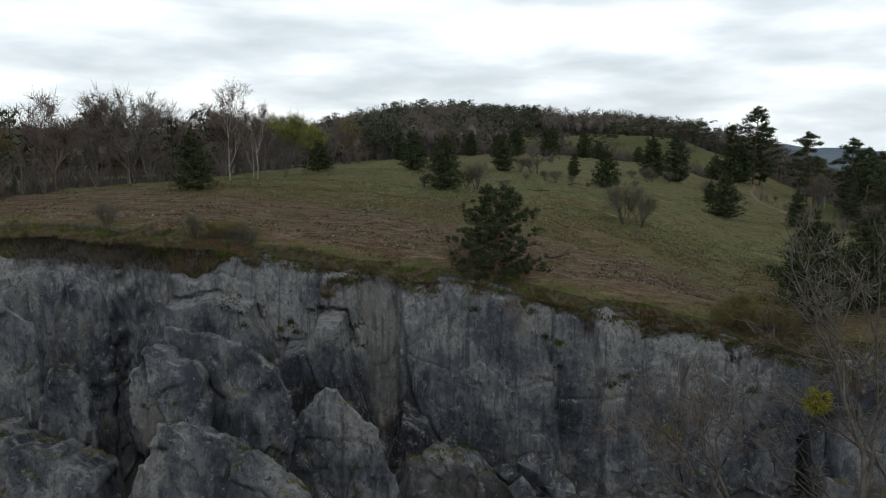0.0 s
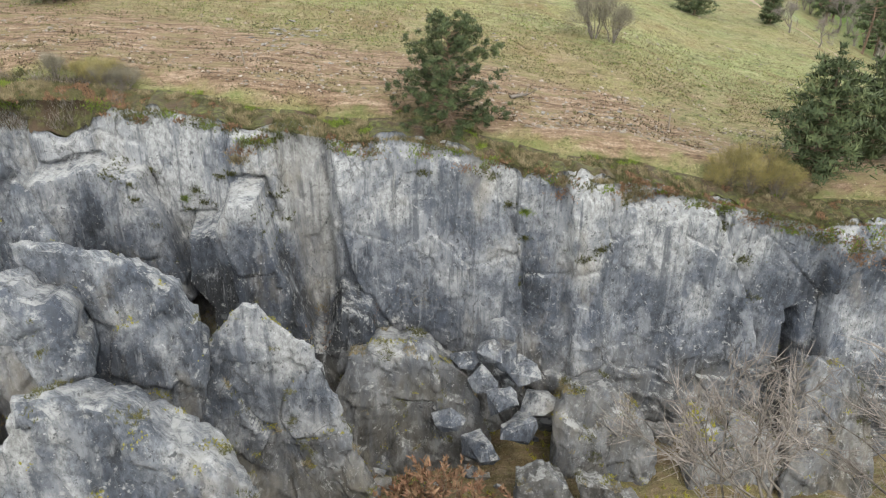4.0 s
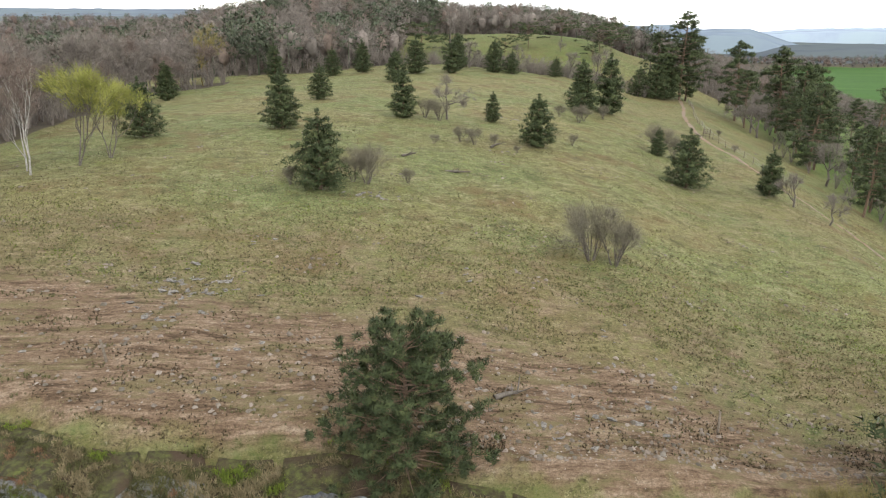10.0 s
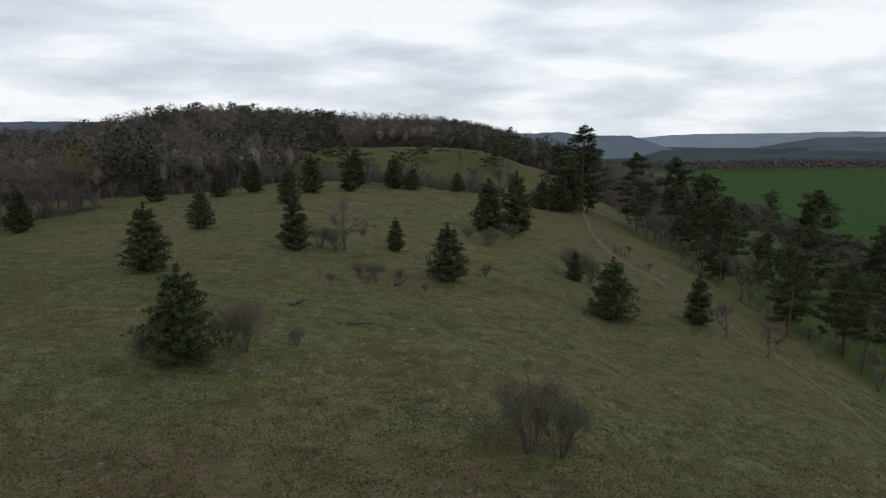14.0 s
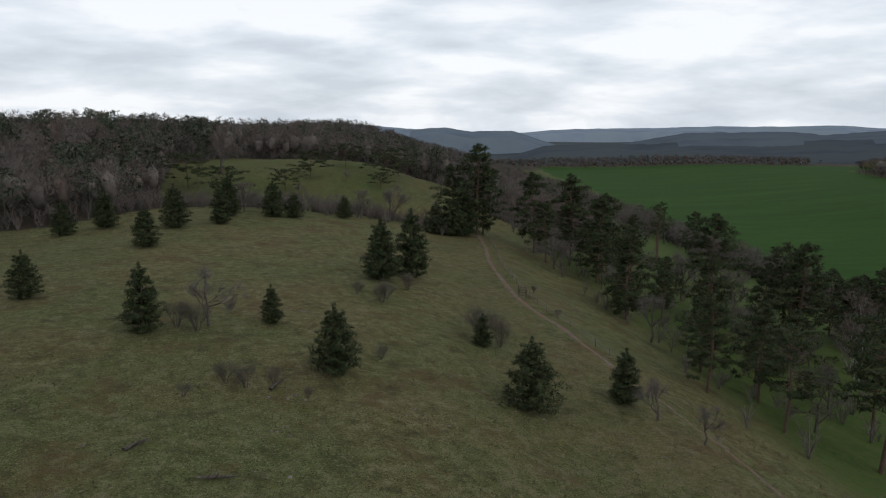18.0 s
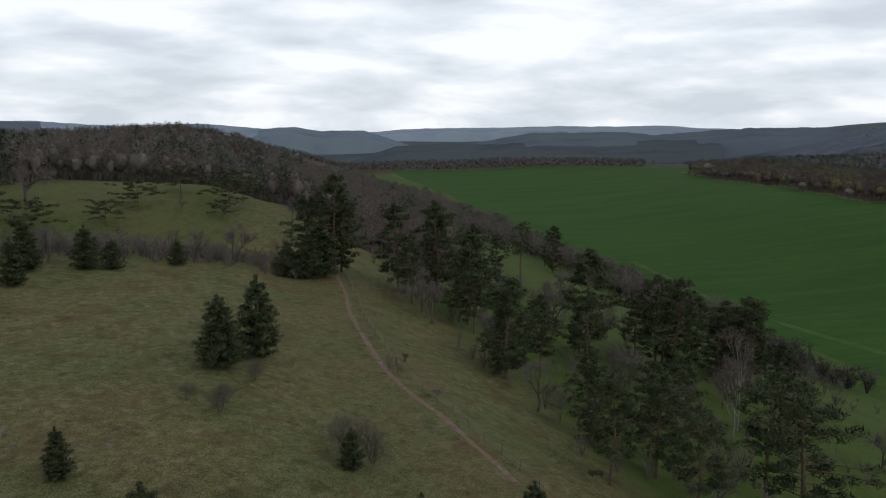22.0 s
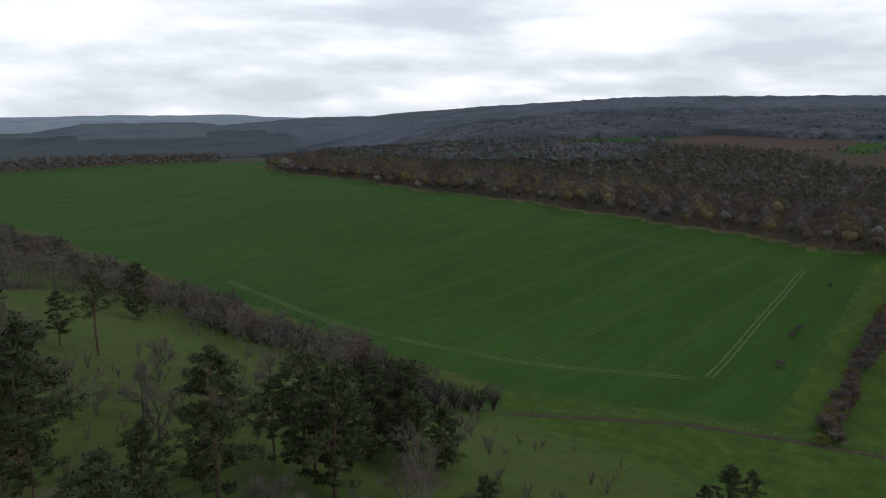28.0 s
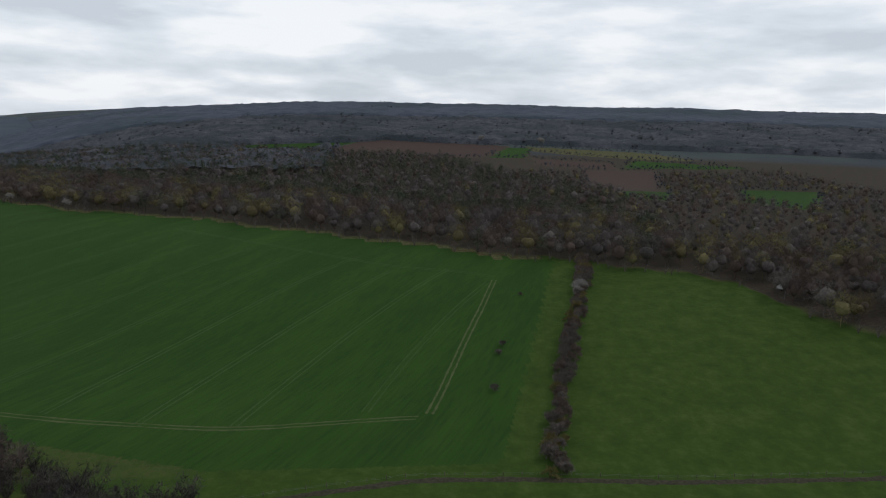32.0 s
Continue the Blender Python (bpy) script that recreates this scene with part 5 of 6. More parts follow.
rusty = tree_proto("rust_shrub", "shrub with withered rust-brown leaves", "shrub", *bare_tree(75, 4, depth=3, trunk=0.05, twigs=6, twig_len=0.22, twig_w=0.09, stems=5, open_=0.5), BARK, RUST, "")
plant(rusty, 3.2, 37.5, 1.5, 0.0, 0, "", 1.7), plant(rusty, 2.2, 39.4, 1.3, 3.1), plant(rusty, 1.2, 40.8, 1.2, 2.0), discard(rusty)


# ---------------------------------------------------------------- woods
def wood_stuff(name, label, kinds, xy, heights, mat, seed, category="wood"):
    """ONE mesh of many trees: each a turned, scaled copy of one of kinds (vertices, faces, normals, own height), with a tint of its own."""
    r = np.random.RandomState(seed)
    z = ground_z(xy[:, 0], xy[:, 1])
    vs, fs, ns, ts, n = [], [], [], [], 0
    pick = r.randint(0, len(kinds), len(xy))
    for k, (v, f, nr, h0) in enumerate(kinds):
        m = np.where(pick == k)[0]
        if not len(m):
            continue
        a, s = r.uniform(0, 6.283, len(m)), heights[m] / h0
        wd = s * r.uniform(0.85, 1.25, len(m))
        ca, sa = np.cos(a)[:, None], np.sin(a)[:, None]
        x = (v[None, :, 0] * ca - v[None, :, 1] * sa) * wd[:, None] + xy[m, 0][:, None]
        y = (v[None, :, 0] * sa + v[None, :, 1] * ca) * wd[:, None] + xy[m, 1][:, None]
        zz = v[None, :, 2] * s[:, None] + z[m][:, None]
        vs.append(np.stack([x, y, zz], -1).reshape(-1, 3))
        ns.append(np.stack([nr[None, :, 0] * ca - nr[None, :, 1] * sa, nr[None, :, 0] * sa + nr[None, :, 1] * ca, np.broadcast_to(nr[None, :, 2], x.shape)], -1).reshape(-1, 3))
        ts.append(np.repeat(r.uniform(0, 1, len(m)), len(v)))
        fs.append((f[None] + (np.arange(len(m)) * len(v))[:, None, None]).reshape(-1, 3) + n)
        n += len(m) * len(v)
    if not vs:
        return None
    ob = part(name, np.concatenate(vs), np.concatenate(fs), mat, normals=np.concatenate(ns))
    ob.data.attributes.new("tint", "FLOAT", "POINT").data.foreach_set("value", np.concatenate(ts).astype(np.float32))
    return tagged(ob, label, category, kind="stuff")


def scatter(test, x0, x1, y0, y1, step, seed):
    """Jittered places where test holds."""
    r = np.random.RandomState(seed)
    gx, gy = np.meshgrid(np.arange(x0, x1, step), np.arange(y0, y1, step))
    x, y = gx.ravel() + r.uniform(-0.45, 0.45, gx.size) * step, gy.ravel() + r.uniform(-0.45, 0.45, gx.size) * step
    keep = test(x, y)
    return np.stack([x[keep], y[keep]], -1), r


def full_bare(seed, h):
    """A leafless tree with its limbs and twigs in one, for the woods that stand near."""
    wood, tw = bare_tree(seed, h, depth=4, forks=3, trunk=0.2, sides=3, twigs=8, twig_len=1.3, twig_w=0.06, open_=0.45)
    return soup(wood, tw)


BARES = [(*puff(s, 14, w, 8, 5, 130), 14) for s, w in ((1, 4.6), (2, 5.6), (3, 4.0), (4, 5.0))]
MIST = [(*puff(s, 12, w, 7, 5, 170, 0.0, 0.009, 0.1), 12) for s, w in ((31, 4.2), (32, 5.0), (33, 3.6))]
ROUND = [(*puff(s, 14, w, 8, 5, 190, -0.05, 0.013), 14) for s, w in ((5, 6.6), (6, 8.0), (7, 5.8), (8, 7.4))]
THICK = [(*puff(s, 13, w, 7, 5, 60, -0.05, 0.022), 13) for s, w in ((15, 6.2), (16, 7.6), (17, 5.6))]
FINE = [(*full_bare(s, 12), 12) for s in (9, 10, 11, 12)]
PINES = [(*far_pine(s, 15, w, 15, 13, 1.2, b), 15) for s, w, b in ((1, 3.6, 0.25), (2, 4.1, 0.4), (3, 3.0, 0.15), (4, 4.4, 0.45))]
BRUSH = [(*twiggy(s, 5, 2.6, 46, 0.05), 5) for s in (11, 12, 13)]
THORN = [(*twiggy(s, 8, 4.4, 150, 0.1, 9), 8) for s in (26, 27, 28)]
ROUGH = [(*puff(s, 14, w, 7, 5, 10, 0.0, 0.03), 14) for s, w in ((21, 7.0), (22, 8.2), (23, 6.0))]
ROUGH_PINE = [(*far_pine(s, 15, w, 7, 8, 3.0, 0.1), 15) for s, w in ((24, 4.4), (25, 5.4))]


def mixed_wood(place, test, box, step, seed, low, high, pine_share, kind="near", red=0.25, bud=0.0):
    xy, r = scatter(test, *box, step, seed)
    h = r.uniform(low, high, len(xy))
    q = r.rand(len(xy)) + 0.3 * waves(xy[:, 0], xy[:, 1], 60, seed)
    pine = q < pine_share
    rest = r.rand(len(xy)) + 0.15 * waves(xy[:, 0], xy[:, 1], 90, seed + 1)
    leafless, needled = {"near": (BARES, PINES), "round": (ROUND, PINES), "thick": (THICK, PINES), "fine": (FINE, PINES), "mist": (MIST, PINES)}[kind]
    for name, label, kinds, m, mat in (("pine_wood", f"dark pines of the {place}", needled, pine, PINE_FAR), ("bare_wood", f"leafless brown trees of the {place}", leafless, ~pine & (rest > red + bud), {"fine": TWIG, "mist": TWIG, "near": TWIG}.get(kind, CROWN)),
                                       ("reddish_wood", f"reddish leafless trees of the {place}", leafless, ~pine & (rest <= red), {"fine": TWIG_RED, "mist": TWIG_RED, "near": TWIG_RED}.get(kind, CROWN_RED)), ("budding_wood", f"budding yellowish trees of the {place}", leafless, ~pine & (rest > red) & (rest <= red + bud), {"fine": BUD}.get(kind, CROWN_BUD))):
        if m.any():
            wood_stuff(name, label, kinds, xy[m], h[m], mat, seed)


CROWN = material("bare_crowns", [(0.064, 0.056, 0.053), (0.098, 0.087, 0.081), (0.13, 0.114, 0.106), (0.165, 0.147, 0.136)], 0.9, detail=9, island=0.15, tint=0.25)
CROWN_DARK = material("dark_thorn_crowns", [(0.045, 0.039, 0.037), (0.074, 0.065, 0.061), (0.105, 0.093, 0.088)], 0.1, detail=9, island=0.1, tint=0.38)
CROWN_RED = material("reddish_crowns", [(0.07, 0.053, 0.046), (0.105, 0.079, 0.067), (0.14, 0.104, 0.086)], 0.9, detail=9, island=0.15, tint=0.25)
CROWN_BUD = material("budding_crowns", [(0.105, 0.092, 0.043), (0.15, 0.13, 0.062), (0.19, 0.165, 0.085)], 0.9, detail=9, island=0.15, tint=0.25)
# haze painted into the colour: far needles and twigs greyer and bluer
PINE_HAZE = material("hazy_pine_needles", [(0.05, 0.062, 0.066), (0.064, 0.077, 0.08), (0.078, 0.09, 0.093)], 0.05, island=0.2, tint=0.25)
HAZED_TWIG = material("hazed_far_twigs", [(0.05, 0.053, 0.062), (0.068, 0.071, 0.082), (0.09, 0.092, 0.102)], 0.02, island=0.1, tint=0.35)
west_edge = lambda x, y: WEST_WOOD(x, y) & (x < -20) & (y < 215) & ~(WEST_WOOD(x + 15, y) & WEST_WOOD(x + 8, y - 12))
mixed_wood("edge of the wood west of the pasture", lambda x, y: west_edge(x, y) & (x > -105), (-110, -18, 66, 216), 5.4, 1, 7, 13, 0.06, "fine", 0.3, 0.03)
mixed_wood("wood west of the pasture", lambda x, y: WEST_WOOD(x, y) & (x < -20) & (x > -105) & (y < 215) & ~west_edge(x, y), (-110, -18, 66, 216), 6.6, 18, 8, 13, 0.08, "near", 0.3, 0.02)
mixed_wood("wooded hill in the north", lambda x, y: WEST_WOOD(x, y) & (y > 205) & (across(x, y) < 14) & (np.hypot(x - 10, y - 330) < 175), (-170, 190, 205, 510), 5.6, 2, 10, 15, 0.36)
mixed_wood("wood on the slope", lambda x, y: WEST_WOOD(x, y) & (across(x, y) >= 8) & (along(x, y) < 620), (80, 480, 200, 800), 8.0, 3, 8, 15, 0.2, "mist")
mixed_wood("wood beyond the crop", lambda x, y: (x > wood_edge(y) + 3) & (x < wood_edge(y) + 142) & (y > -190) & (y < 640), (240, 1050, -190, 640), 10.5, 4, 10, 17, 0.03, "round", 0.3, 0.22)
mixed_wood("pine wood behind the crop", lambda x, y: (x > wood_edge(y) + 130) & (x < wood_edge(y) + 180) & (y > -60) & (y < 640), (240, 1150, -60, 640), 9.5, 5, 12, 16, 0.85)
mixed_wood("deep wood behind the crop", lambda x, y: (x > wood_edge(y) + 148) & (x < 1130 + 0.15 * y) & (y > np.interp(x, [500, 762, 1130], [-70, -100, 20])) & (y < 660), (500, 1230, -110, 660), 11.5, 16, 10, 15, 0.52, "thick", 0.2, 0.04)
xy, r1 = scatter(lambda x, y: WEST_WOOD(x, y) & ~(WEST_WOOD(x + 6, y) & WEST_WOOD(x, y - 6) & WEST_WOOD(x + 4, y - 4)) & (along(x, y) < 330) & (across(x, y) < 150), -60, 260, 64, 420, 2.8, 17)
wood_stuff("wood_border_brush", "leafless brush along the pasture's woods", BRUSH, xy, r1.uniform(2.5, 6.5, len(xy)), TWIG, 17, "brush")
mixed_wood("wood past the meadow", lambda x, y: (x > wood_edge(y) + 70) & (x < 1000) & (y > -420) & (y < np.interp(x, [500, 640, 1000], [-10, -95, -60])) & (FAR_FIELDS(x, y) == 0), (300, 1000, -420, -10), 11.5, 6, 6, 11, 0.1, "thick", 0.3, 0.12)
xy, r1 = scatter(lambda x, y: (x > wood_edge(y) - 2.5) & (x < wood_edge(y) + 5) & (y > -150) & (y < 640), 240, 960, -150, 640, 7.0, 7)
wood_stuff("wood_edge_brush", "low brush along the wood's foot", BRUSH, xy, r1.uniform(3, 7, len(xy)), TWIG, 7, "brush")
xy, r1 = scatter(lambda x, y: (np.abs(across(x, y) - 141 - 0.035 * along(x, y) + 6 * np.sin(along(x, y) * 0.07)) < 12) & (along(x, y) > 92) & (along(x, y) < 520), 180, 480, 130, 640, 5.4, 8)
wood_stuff("field_edge_brush", "leafless thorn trees along the field's lower edge", THORN, xy, r1.uniform(4, 10, len(xy)), CROWN_DARK, 8, "brush")
xy, r1 = scatter(lambda x, y: (along(x, y) > 92 + 3 * np.sin(x)) & (along(x, y) < 116) & (across(x, y) > -95) & (across(x, y) < -6), -40, 110, 190, 270, 2.3, 9)
wood_stuff("dip_brush", "leafless brush in the dip behind the crest", BRUSH, xy, r1.uniform(2, 5.5, len(xy)), TWIG, 9, "brush")
xy, r1 = scatter(lambda x, y: (across(x, y) > 14) & (across(x, y) < 140) & (along(x, y) > -30) & (along(x, y) < 160) & (waves(x, y, 40, 31) > 0.0), 60, 240, 80, 300, 5.6, 10)
wood_stuff("slope_brush", "leafless brush under the slope's pines", BRUSH, xy, r1.uniform(1.6, 5.5, len(xy)), TWIG, 10, "brush")
far = lambda lo, hi, b0, b1: (lambda x, y: (np.hypot(x, y) > lo) & (np.hypot(x, y) < hi) & (np.degrees(np.arctan2(x, y)) > b0) & (np.degrees(np.arctan2(x, y)) < b1) & (FAR_FIELDS(x, y) == 0) & (x > wood_edge(np.clip(y, -300, 700)) + 170) & ((np.hypot(x, y) > 1330) | (y > 180)))
def canopy(name, label, r0, r1, dr, b0, b1, db, height, test, mat, seed):
    """The closed crowns of a far wood: an uneven, clumpy sheet that drops to the ground where the wood ends."""
    r = np.random.RandomState(seed)
    gr, gb = np.meshgrid(np.arange(r0, r1, dr), np.radians(np.arange(b0, b1, db)), indexing="ij")
    gr, gb = gr + r.uniform(-0.35, 0.35, gr.shape) * dr, gb + np.radians(r.uniform(-0.35, 0.35, gb.shape) * db)
    x, y = (gr * np.sin(gb)).ravel(), (gr * np.cos(gb)).ravel()
    tall = height * (0.9 + 0.3 * waves(x, y, 90, seed) + r.normal(0, 0.1, len(x)) + 0.12 * cells(x, y, 26, 26, seed)[0])
    z = ground_z(x, y) + np.where(test(x, y), tall, -4.0)
    n, m = gr.shape
    i = (np.arange(n - 1)[:, None] * m + np.arange(m - 1)).ravel()
    return tagged(part(name, np.stack([x, y, z], -1), np.stack([i, i + m, i + m + 1, i + 1], -1), mat, smooth=True), label, "wood", kind="stuff")


# crown colours carry painted haze, bluer on the farther wood
CANOPY = material("far_crowns", [(0.046, 0.054, 0.067), (0.07, 0.077, 0.094), (0.095, 0.1, 0.118), (0.13, 0.133, 0.146)], 0.05, detail=12, patch=(0.046, 0.06, 0.07), patch_scale=0.009, bump=1.0, bump_scale=0.4, dist=2.5)
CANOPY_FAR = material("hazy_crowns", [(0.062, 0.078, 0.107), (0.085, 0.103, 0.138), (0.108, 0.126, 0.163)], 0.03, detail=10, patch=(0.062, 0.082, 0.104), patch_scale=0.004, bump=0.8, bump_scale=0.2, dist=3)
canopy("hillside_wood", "leafless wood over the far hillside, greyed by painted haze", 940, 1720, 8, 34, 130, 0.34, 9, far(930, 1705, 30, 135), CANOPY, 1)
canopy("farthest_wood", "wood on the farthest hillside, tinted blue with painted haze", 1680, 2950, 16, 46, 128, 0.42, 11, far(1700, 3000, 40, 130), CANOPY_FAR, 2)
for name, lab, lo, hi, box, step, sd in (("hillside_pines", "dark pine clumps on the far hillside", 1000, 1750, (500, 1750, -900, 1400), 15, 11), ("skyline_pines", "dark pine clumps along the far skyline", 1900, 2900, (900, 2950, -1500, 2000), 26, 12)):
    inside_far = far(lo, hi, 36, 126)
    xy, r1 = scatter(lambda x, y: inside_far(x, y) & (waves(x, y, 220, sd) > 0.5), *box, step, sd)
    keep = r1.rand(len(xy)) < 0.45
    xy = xy[keep]
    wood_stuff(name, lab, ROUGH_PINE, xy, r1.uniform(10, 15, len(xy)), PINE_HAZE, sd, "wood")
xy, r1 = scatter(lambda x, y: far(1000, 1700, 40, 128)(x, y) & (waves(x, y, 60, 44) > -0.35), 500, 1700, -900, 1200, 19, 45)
wood_stuff("hillside_trees", "haze-tinted leafless trees on the far hillside", ROUGH, xy, r1.uniform(10, 14, len(xy)), HAZED_TWIG, 45, "wood")
mixed_wood("skyline in the west", lambda x, y: (np.hypot(x, y) > 560) & (np.hypot(x, y) < 1000) & (np.degrees(np.arctan2(x, y)) > -50) & (np.degrees(np.arctan2(x, y)) < 24), (-900, 400, 350, 1000), 17, 13, 9, 13, 0.35, "thick")
mixed_wood("valley", lambda x, y: (np.abs(np.hypot(x, y) - 1190) < 75) & (np.degrees(np.arctan2(x, y)) > 20) & (np.degrees(np.arctan2(x, y)) < 50), (350, 1100, 600, 1250), 12, 14, 7, 12, 0.25, "thick")
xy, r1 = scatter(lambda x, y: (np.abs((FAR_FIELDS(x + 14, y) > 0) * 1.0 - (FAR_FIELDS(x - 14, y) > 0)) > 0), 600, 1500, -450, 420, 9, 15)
wood_stuff("far_hedges", "hedges between the far fields", ROUGH, xy, r1.uniform(3, 7, len(xy)), HAZED_TWIG, 15, "hedge")


# distant ridges beyond the valley
def ridge(name, label, dist, b0, b1, heights, base, mat, seed):
    b = np.linspace(b0, b1, 160)
    r = np.random.RandomState(seed)
    h = np.interp(b, [q[0] for q in heights], [q[1] for q in heights]) + 2 * waves(b * 40, b * 0, 60, seed) + r.normal(0, 0.5, 160)
    a = np.radians(b)
    rows = [(0, base), (0, None), (700, None), (900, base)]
    v = []
    for back, z in rows:
        d = dist + back
        zz = np.full(160, float(base)) if z is not None else h * (1.0 if back else 0.86) + (0 if back else 0.14 * base)
        v.append(np.stack([np.sin(a) * d, np.cos(a) * d, zz], -1))
    n = 160
    i = (np.arange(len(rows) - 1)[:, None] * n + np.arange(n - 1)).ravel()
    v = np.concatenate(v)
    up = unit(v * np.array([-1, -1, 0]) / dist + np.array([0, 0, 0.9]))
    return tagged(part(name, v, np.stack([i, i + 1, i + n + 1, i + n], -1), mat, normals=up), label, "hills", kind="structure")


# haze is painted into the ridge colours, paler and bluer with distance
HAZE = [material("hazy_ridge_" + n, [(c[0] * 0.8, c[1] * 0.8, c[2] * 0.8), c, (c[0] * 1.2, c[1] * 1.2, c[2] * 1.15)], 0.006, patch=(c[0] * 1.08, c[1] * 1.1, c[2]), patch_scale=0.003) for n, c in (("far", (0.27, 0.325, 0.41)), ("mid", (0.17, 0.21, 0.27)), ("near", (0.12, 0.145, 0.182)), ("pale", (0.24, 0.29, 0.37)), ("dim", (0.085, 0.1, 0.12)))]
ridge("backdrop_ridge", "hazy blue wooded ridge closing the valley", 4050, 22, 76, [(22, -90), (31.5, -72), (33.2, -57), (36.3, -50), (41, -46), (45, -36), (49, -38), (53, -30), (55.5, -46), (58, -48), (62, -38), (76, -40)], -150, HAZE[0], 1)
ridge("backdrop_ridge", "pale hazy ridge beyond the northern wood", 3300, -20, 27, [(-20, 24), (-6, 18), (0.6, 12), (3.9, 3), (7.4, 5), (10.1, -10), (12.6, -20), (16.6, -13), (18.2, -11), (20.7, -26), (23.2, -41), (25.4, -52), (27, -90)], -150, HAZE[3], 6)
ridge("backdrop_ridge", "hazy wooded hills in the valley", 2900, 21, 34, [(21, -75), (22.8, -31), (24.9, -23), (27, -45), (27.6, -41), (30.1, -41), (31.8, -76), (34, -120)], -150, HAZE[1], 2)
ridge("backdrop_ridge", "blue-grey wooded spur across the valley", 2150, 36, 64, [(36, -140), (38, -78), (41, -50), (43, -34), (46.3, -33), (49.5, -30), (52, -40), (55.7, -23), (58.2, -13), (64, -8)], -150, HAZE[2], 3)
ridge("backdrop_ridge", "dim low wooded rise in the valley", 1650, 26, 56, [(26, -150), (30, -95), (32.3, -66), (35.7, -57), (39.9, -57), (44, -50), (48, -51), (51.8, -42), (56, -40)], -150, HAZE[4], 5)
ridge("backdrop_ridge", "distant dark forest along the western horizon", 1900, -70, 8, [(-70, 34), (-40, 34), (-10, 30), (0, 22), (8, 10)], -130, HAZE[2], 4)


# ---------------------------------------------------------------- paths, fences and hedges
def strip(name, label, points, width, mat, seed, lift=0.05, step=0.8, category="path", rag=0.3, parent=None):
    """A worn line laid on the ground along points, with ragged edges."""
    p = np.array(points, float)
    seg = np.r_[0, np.cumsum(np.hypot(*np.diff(p, axis=0).T))]
    t = np.arange(0, seg[-1], step)
    k = np.ones(9) / 9
    x, y = np.interp(t, seg, p[:, 0]), np.interp(t, seg, p[:, 1])
    if len(t) > 30:
        x = np.convolve(np.pad(x, 4, "edge"), k, "valid")
        y = np.convolve(np.pad(y, 4, "edge"), k, "valid")
    dx, dy = np.gradient(x), np.gradient(y)
    ln = np.hypot(dx, dy)
    nx, ny = -dy / ln, dx / ln
    r = np.random.RandomState(seed)
    rows = []
    for e in (-0.5, -0.2, 0.2, 0.5):
        w = width * (e + (r.uniform(-rag, rag, len(t)) * 0.5 if abs(e) > 0.4 else 0)) * (1 + 0.25 * waves(t, t * 0, 14, seed))
        px, py = x + nx * w, y + ny * w
        rows.append(np.stack([px, py, ground_z(px, py) + lift - (0.05 if abs(e) > 0.4 else 0)], -1))
    n = len(t)
    i = (np.arange(3)[:, None] * n + np.arange(n - 1)).ravel()
    ob = part(name, np.concatenate(rows), np.stack([i, i + n, i + n + 1, i + 1], -1), mat, parent, smooth=True)
    return ob if parent else tagged(ob, label, category, kind="structure")


EARTH = material("trodden_earth", [(0.10, 0.07, 0.05), (0.16, 0.12, 0.09), (0.23, 0.19, 0.155)], 1.6, bump=0.5, bump_scale=6, patch=(0.18, 0.115, 0.08), patch_scale=0.25)
TRAM = material("thin_crop", [(0.036, 0.082, 0.016), (0.05, 0.097, 0.022), (0.07, 0.11, 0.03)], 1.2, bump=0.3)
RUT = material("muddy_track", [(0.03, 0.034, 0.018), (0.055, 0.05, 0.03), (0.09, 0.078, 0.05)], 1.2, bump=0.3)
WIRE = material("fence_wire", [(0.18, 0.18, 0.18), (0.28, 0.28, 0.28)], 5, rough=0.5)
PATHLINE = [(91.5, 213), (89.5, 208), (84, 195), (78, 183), (74, 173), (70, 162), (66.8, 153), (65.4, 146), (64.6, 137), (63.2, 127.5), (62, 120), (61.2, 111), (60.4, 101), (58, 92), (55, 84), (50, 76)]
strip("footpath", "pale trodden earth footpath along the crest", PATHLINE[:11], 0.85, EARTH, 1)
strip("footpath", "faint trodden footpath through the turf", PATHLINE[10:], 0.5, EARTH, 2, rag=0.6)


def post_mesh(h=1.15, w=0.11, seed=0):
    v, f = limb([(0, 0, -0.3), (0.02, 0, h * 0.5), (0.05, 0.02, h), (0.05, 0.02, h + 0.02)], [w * 0.55, w * 0.5, w * 0.48, 0.01], 6)
    return v, f


def fence(name, label, points, gap, h=1.15, wires=3, seed=0, w=0.11):
    """Posts, each a part, and wires that run from post to post."""
    p = np.array(points, float)
    seg = np.r_[0, np.cumsum(np.hypot(*np.diff(p, axis=0).T))]
    t = np.arange(0, seg[-1], gap)
    xs, ys = np.interp(t, seg, p[:, 0]), np.interp(t, seg, p[:, 1])
    zs = ground_z(xs, ys)
    root = thing(name, label, "fence", (xs[0], ys[0], zs[0]))
    v, f = post_mesh(h, w)
    me = None
    r = np.random.RandomState(seed)
    for x, y, z in zip(xs, ys, zs):
        if me is None:
            ob = part("post", v, f, WOODPOST, root)
            me = ob.data
        else:
            ob = new("post", me)
            ob.parent = root
        ob.matrix_basis = Matrix.Translation((x - xs[0], y - ys[0], z - zs[0])) @ Euler((r.normal(0, 0.06), r.normal(0, 0.06), r.uniform(0, 6))).to_matrix().to_4x4()
    for k in range(wires):
        hh = h * (0.35 + 0.28 * k)
        part("wire", *limb(np.stack([xs - xs[0], ys - ys[0], zs - zs[0] + hh], -1), np.full(len(xs), 0.012), 3), WIRE, root)
    return root


def offset_line(points, off):
    p = np.array(points, float)
    d = np.gradient(p, axis=0)
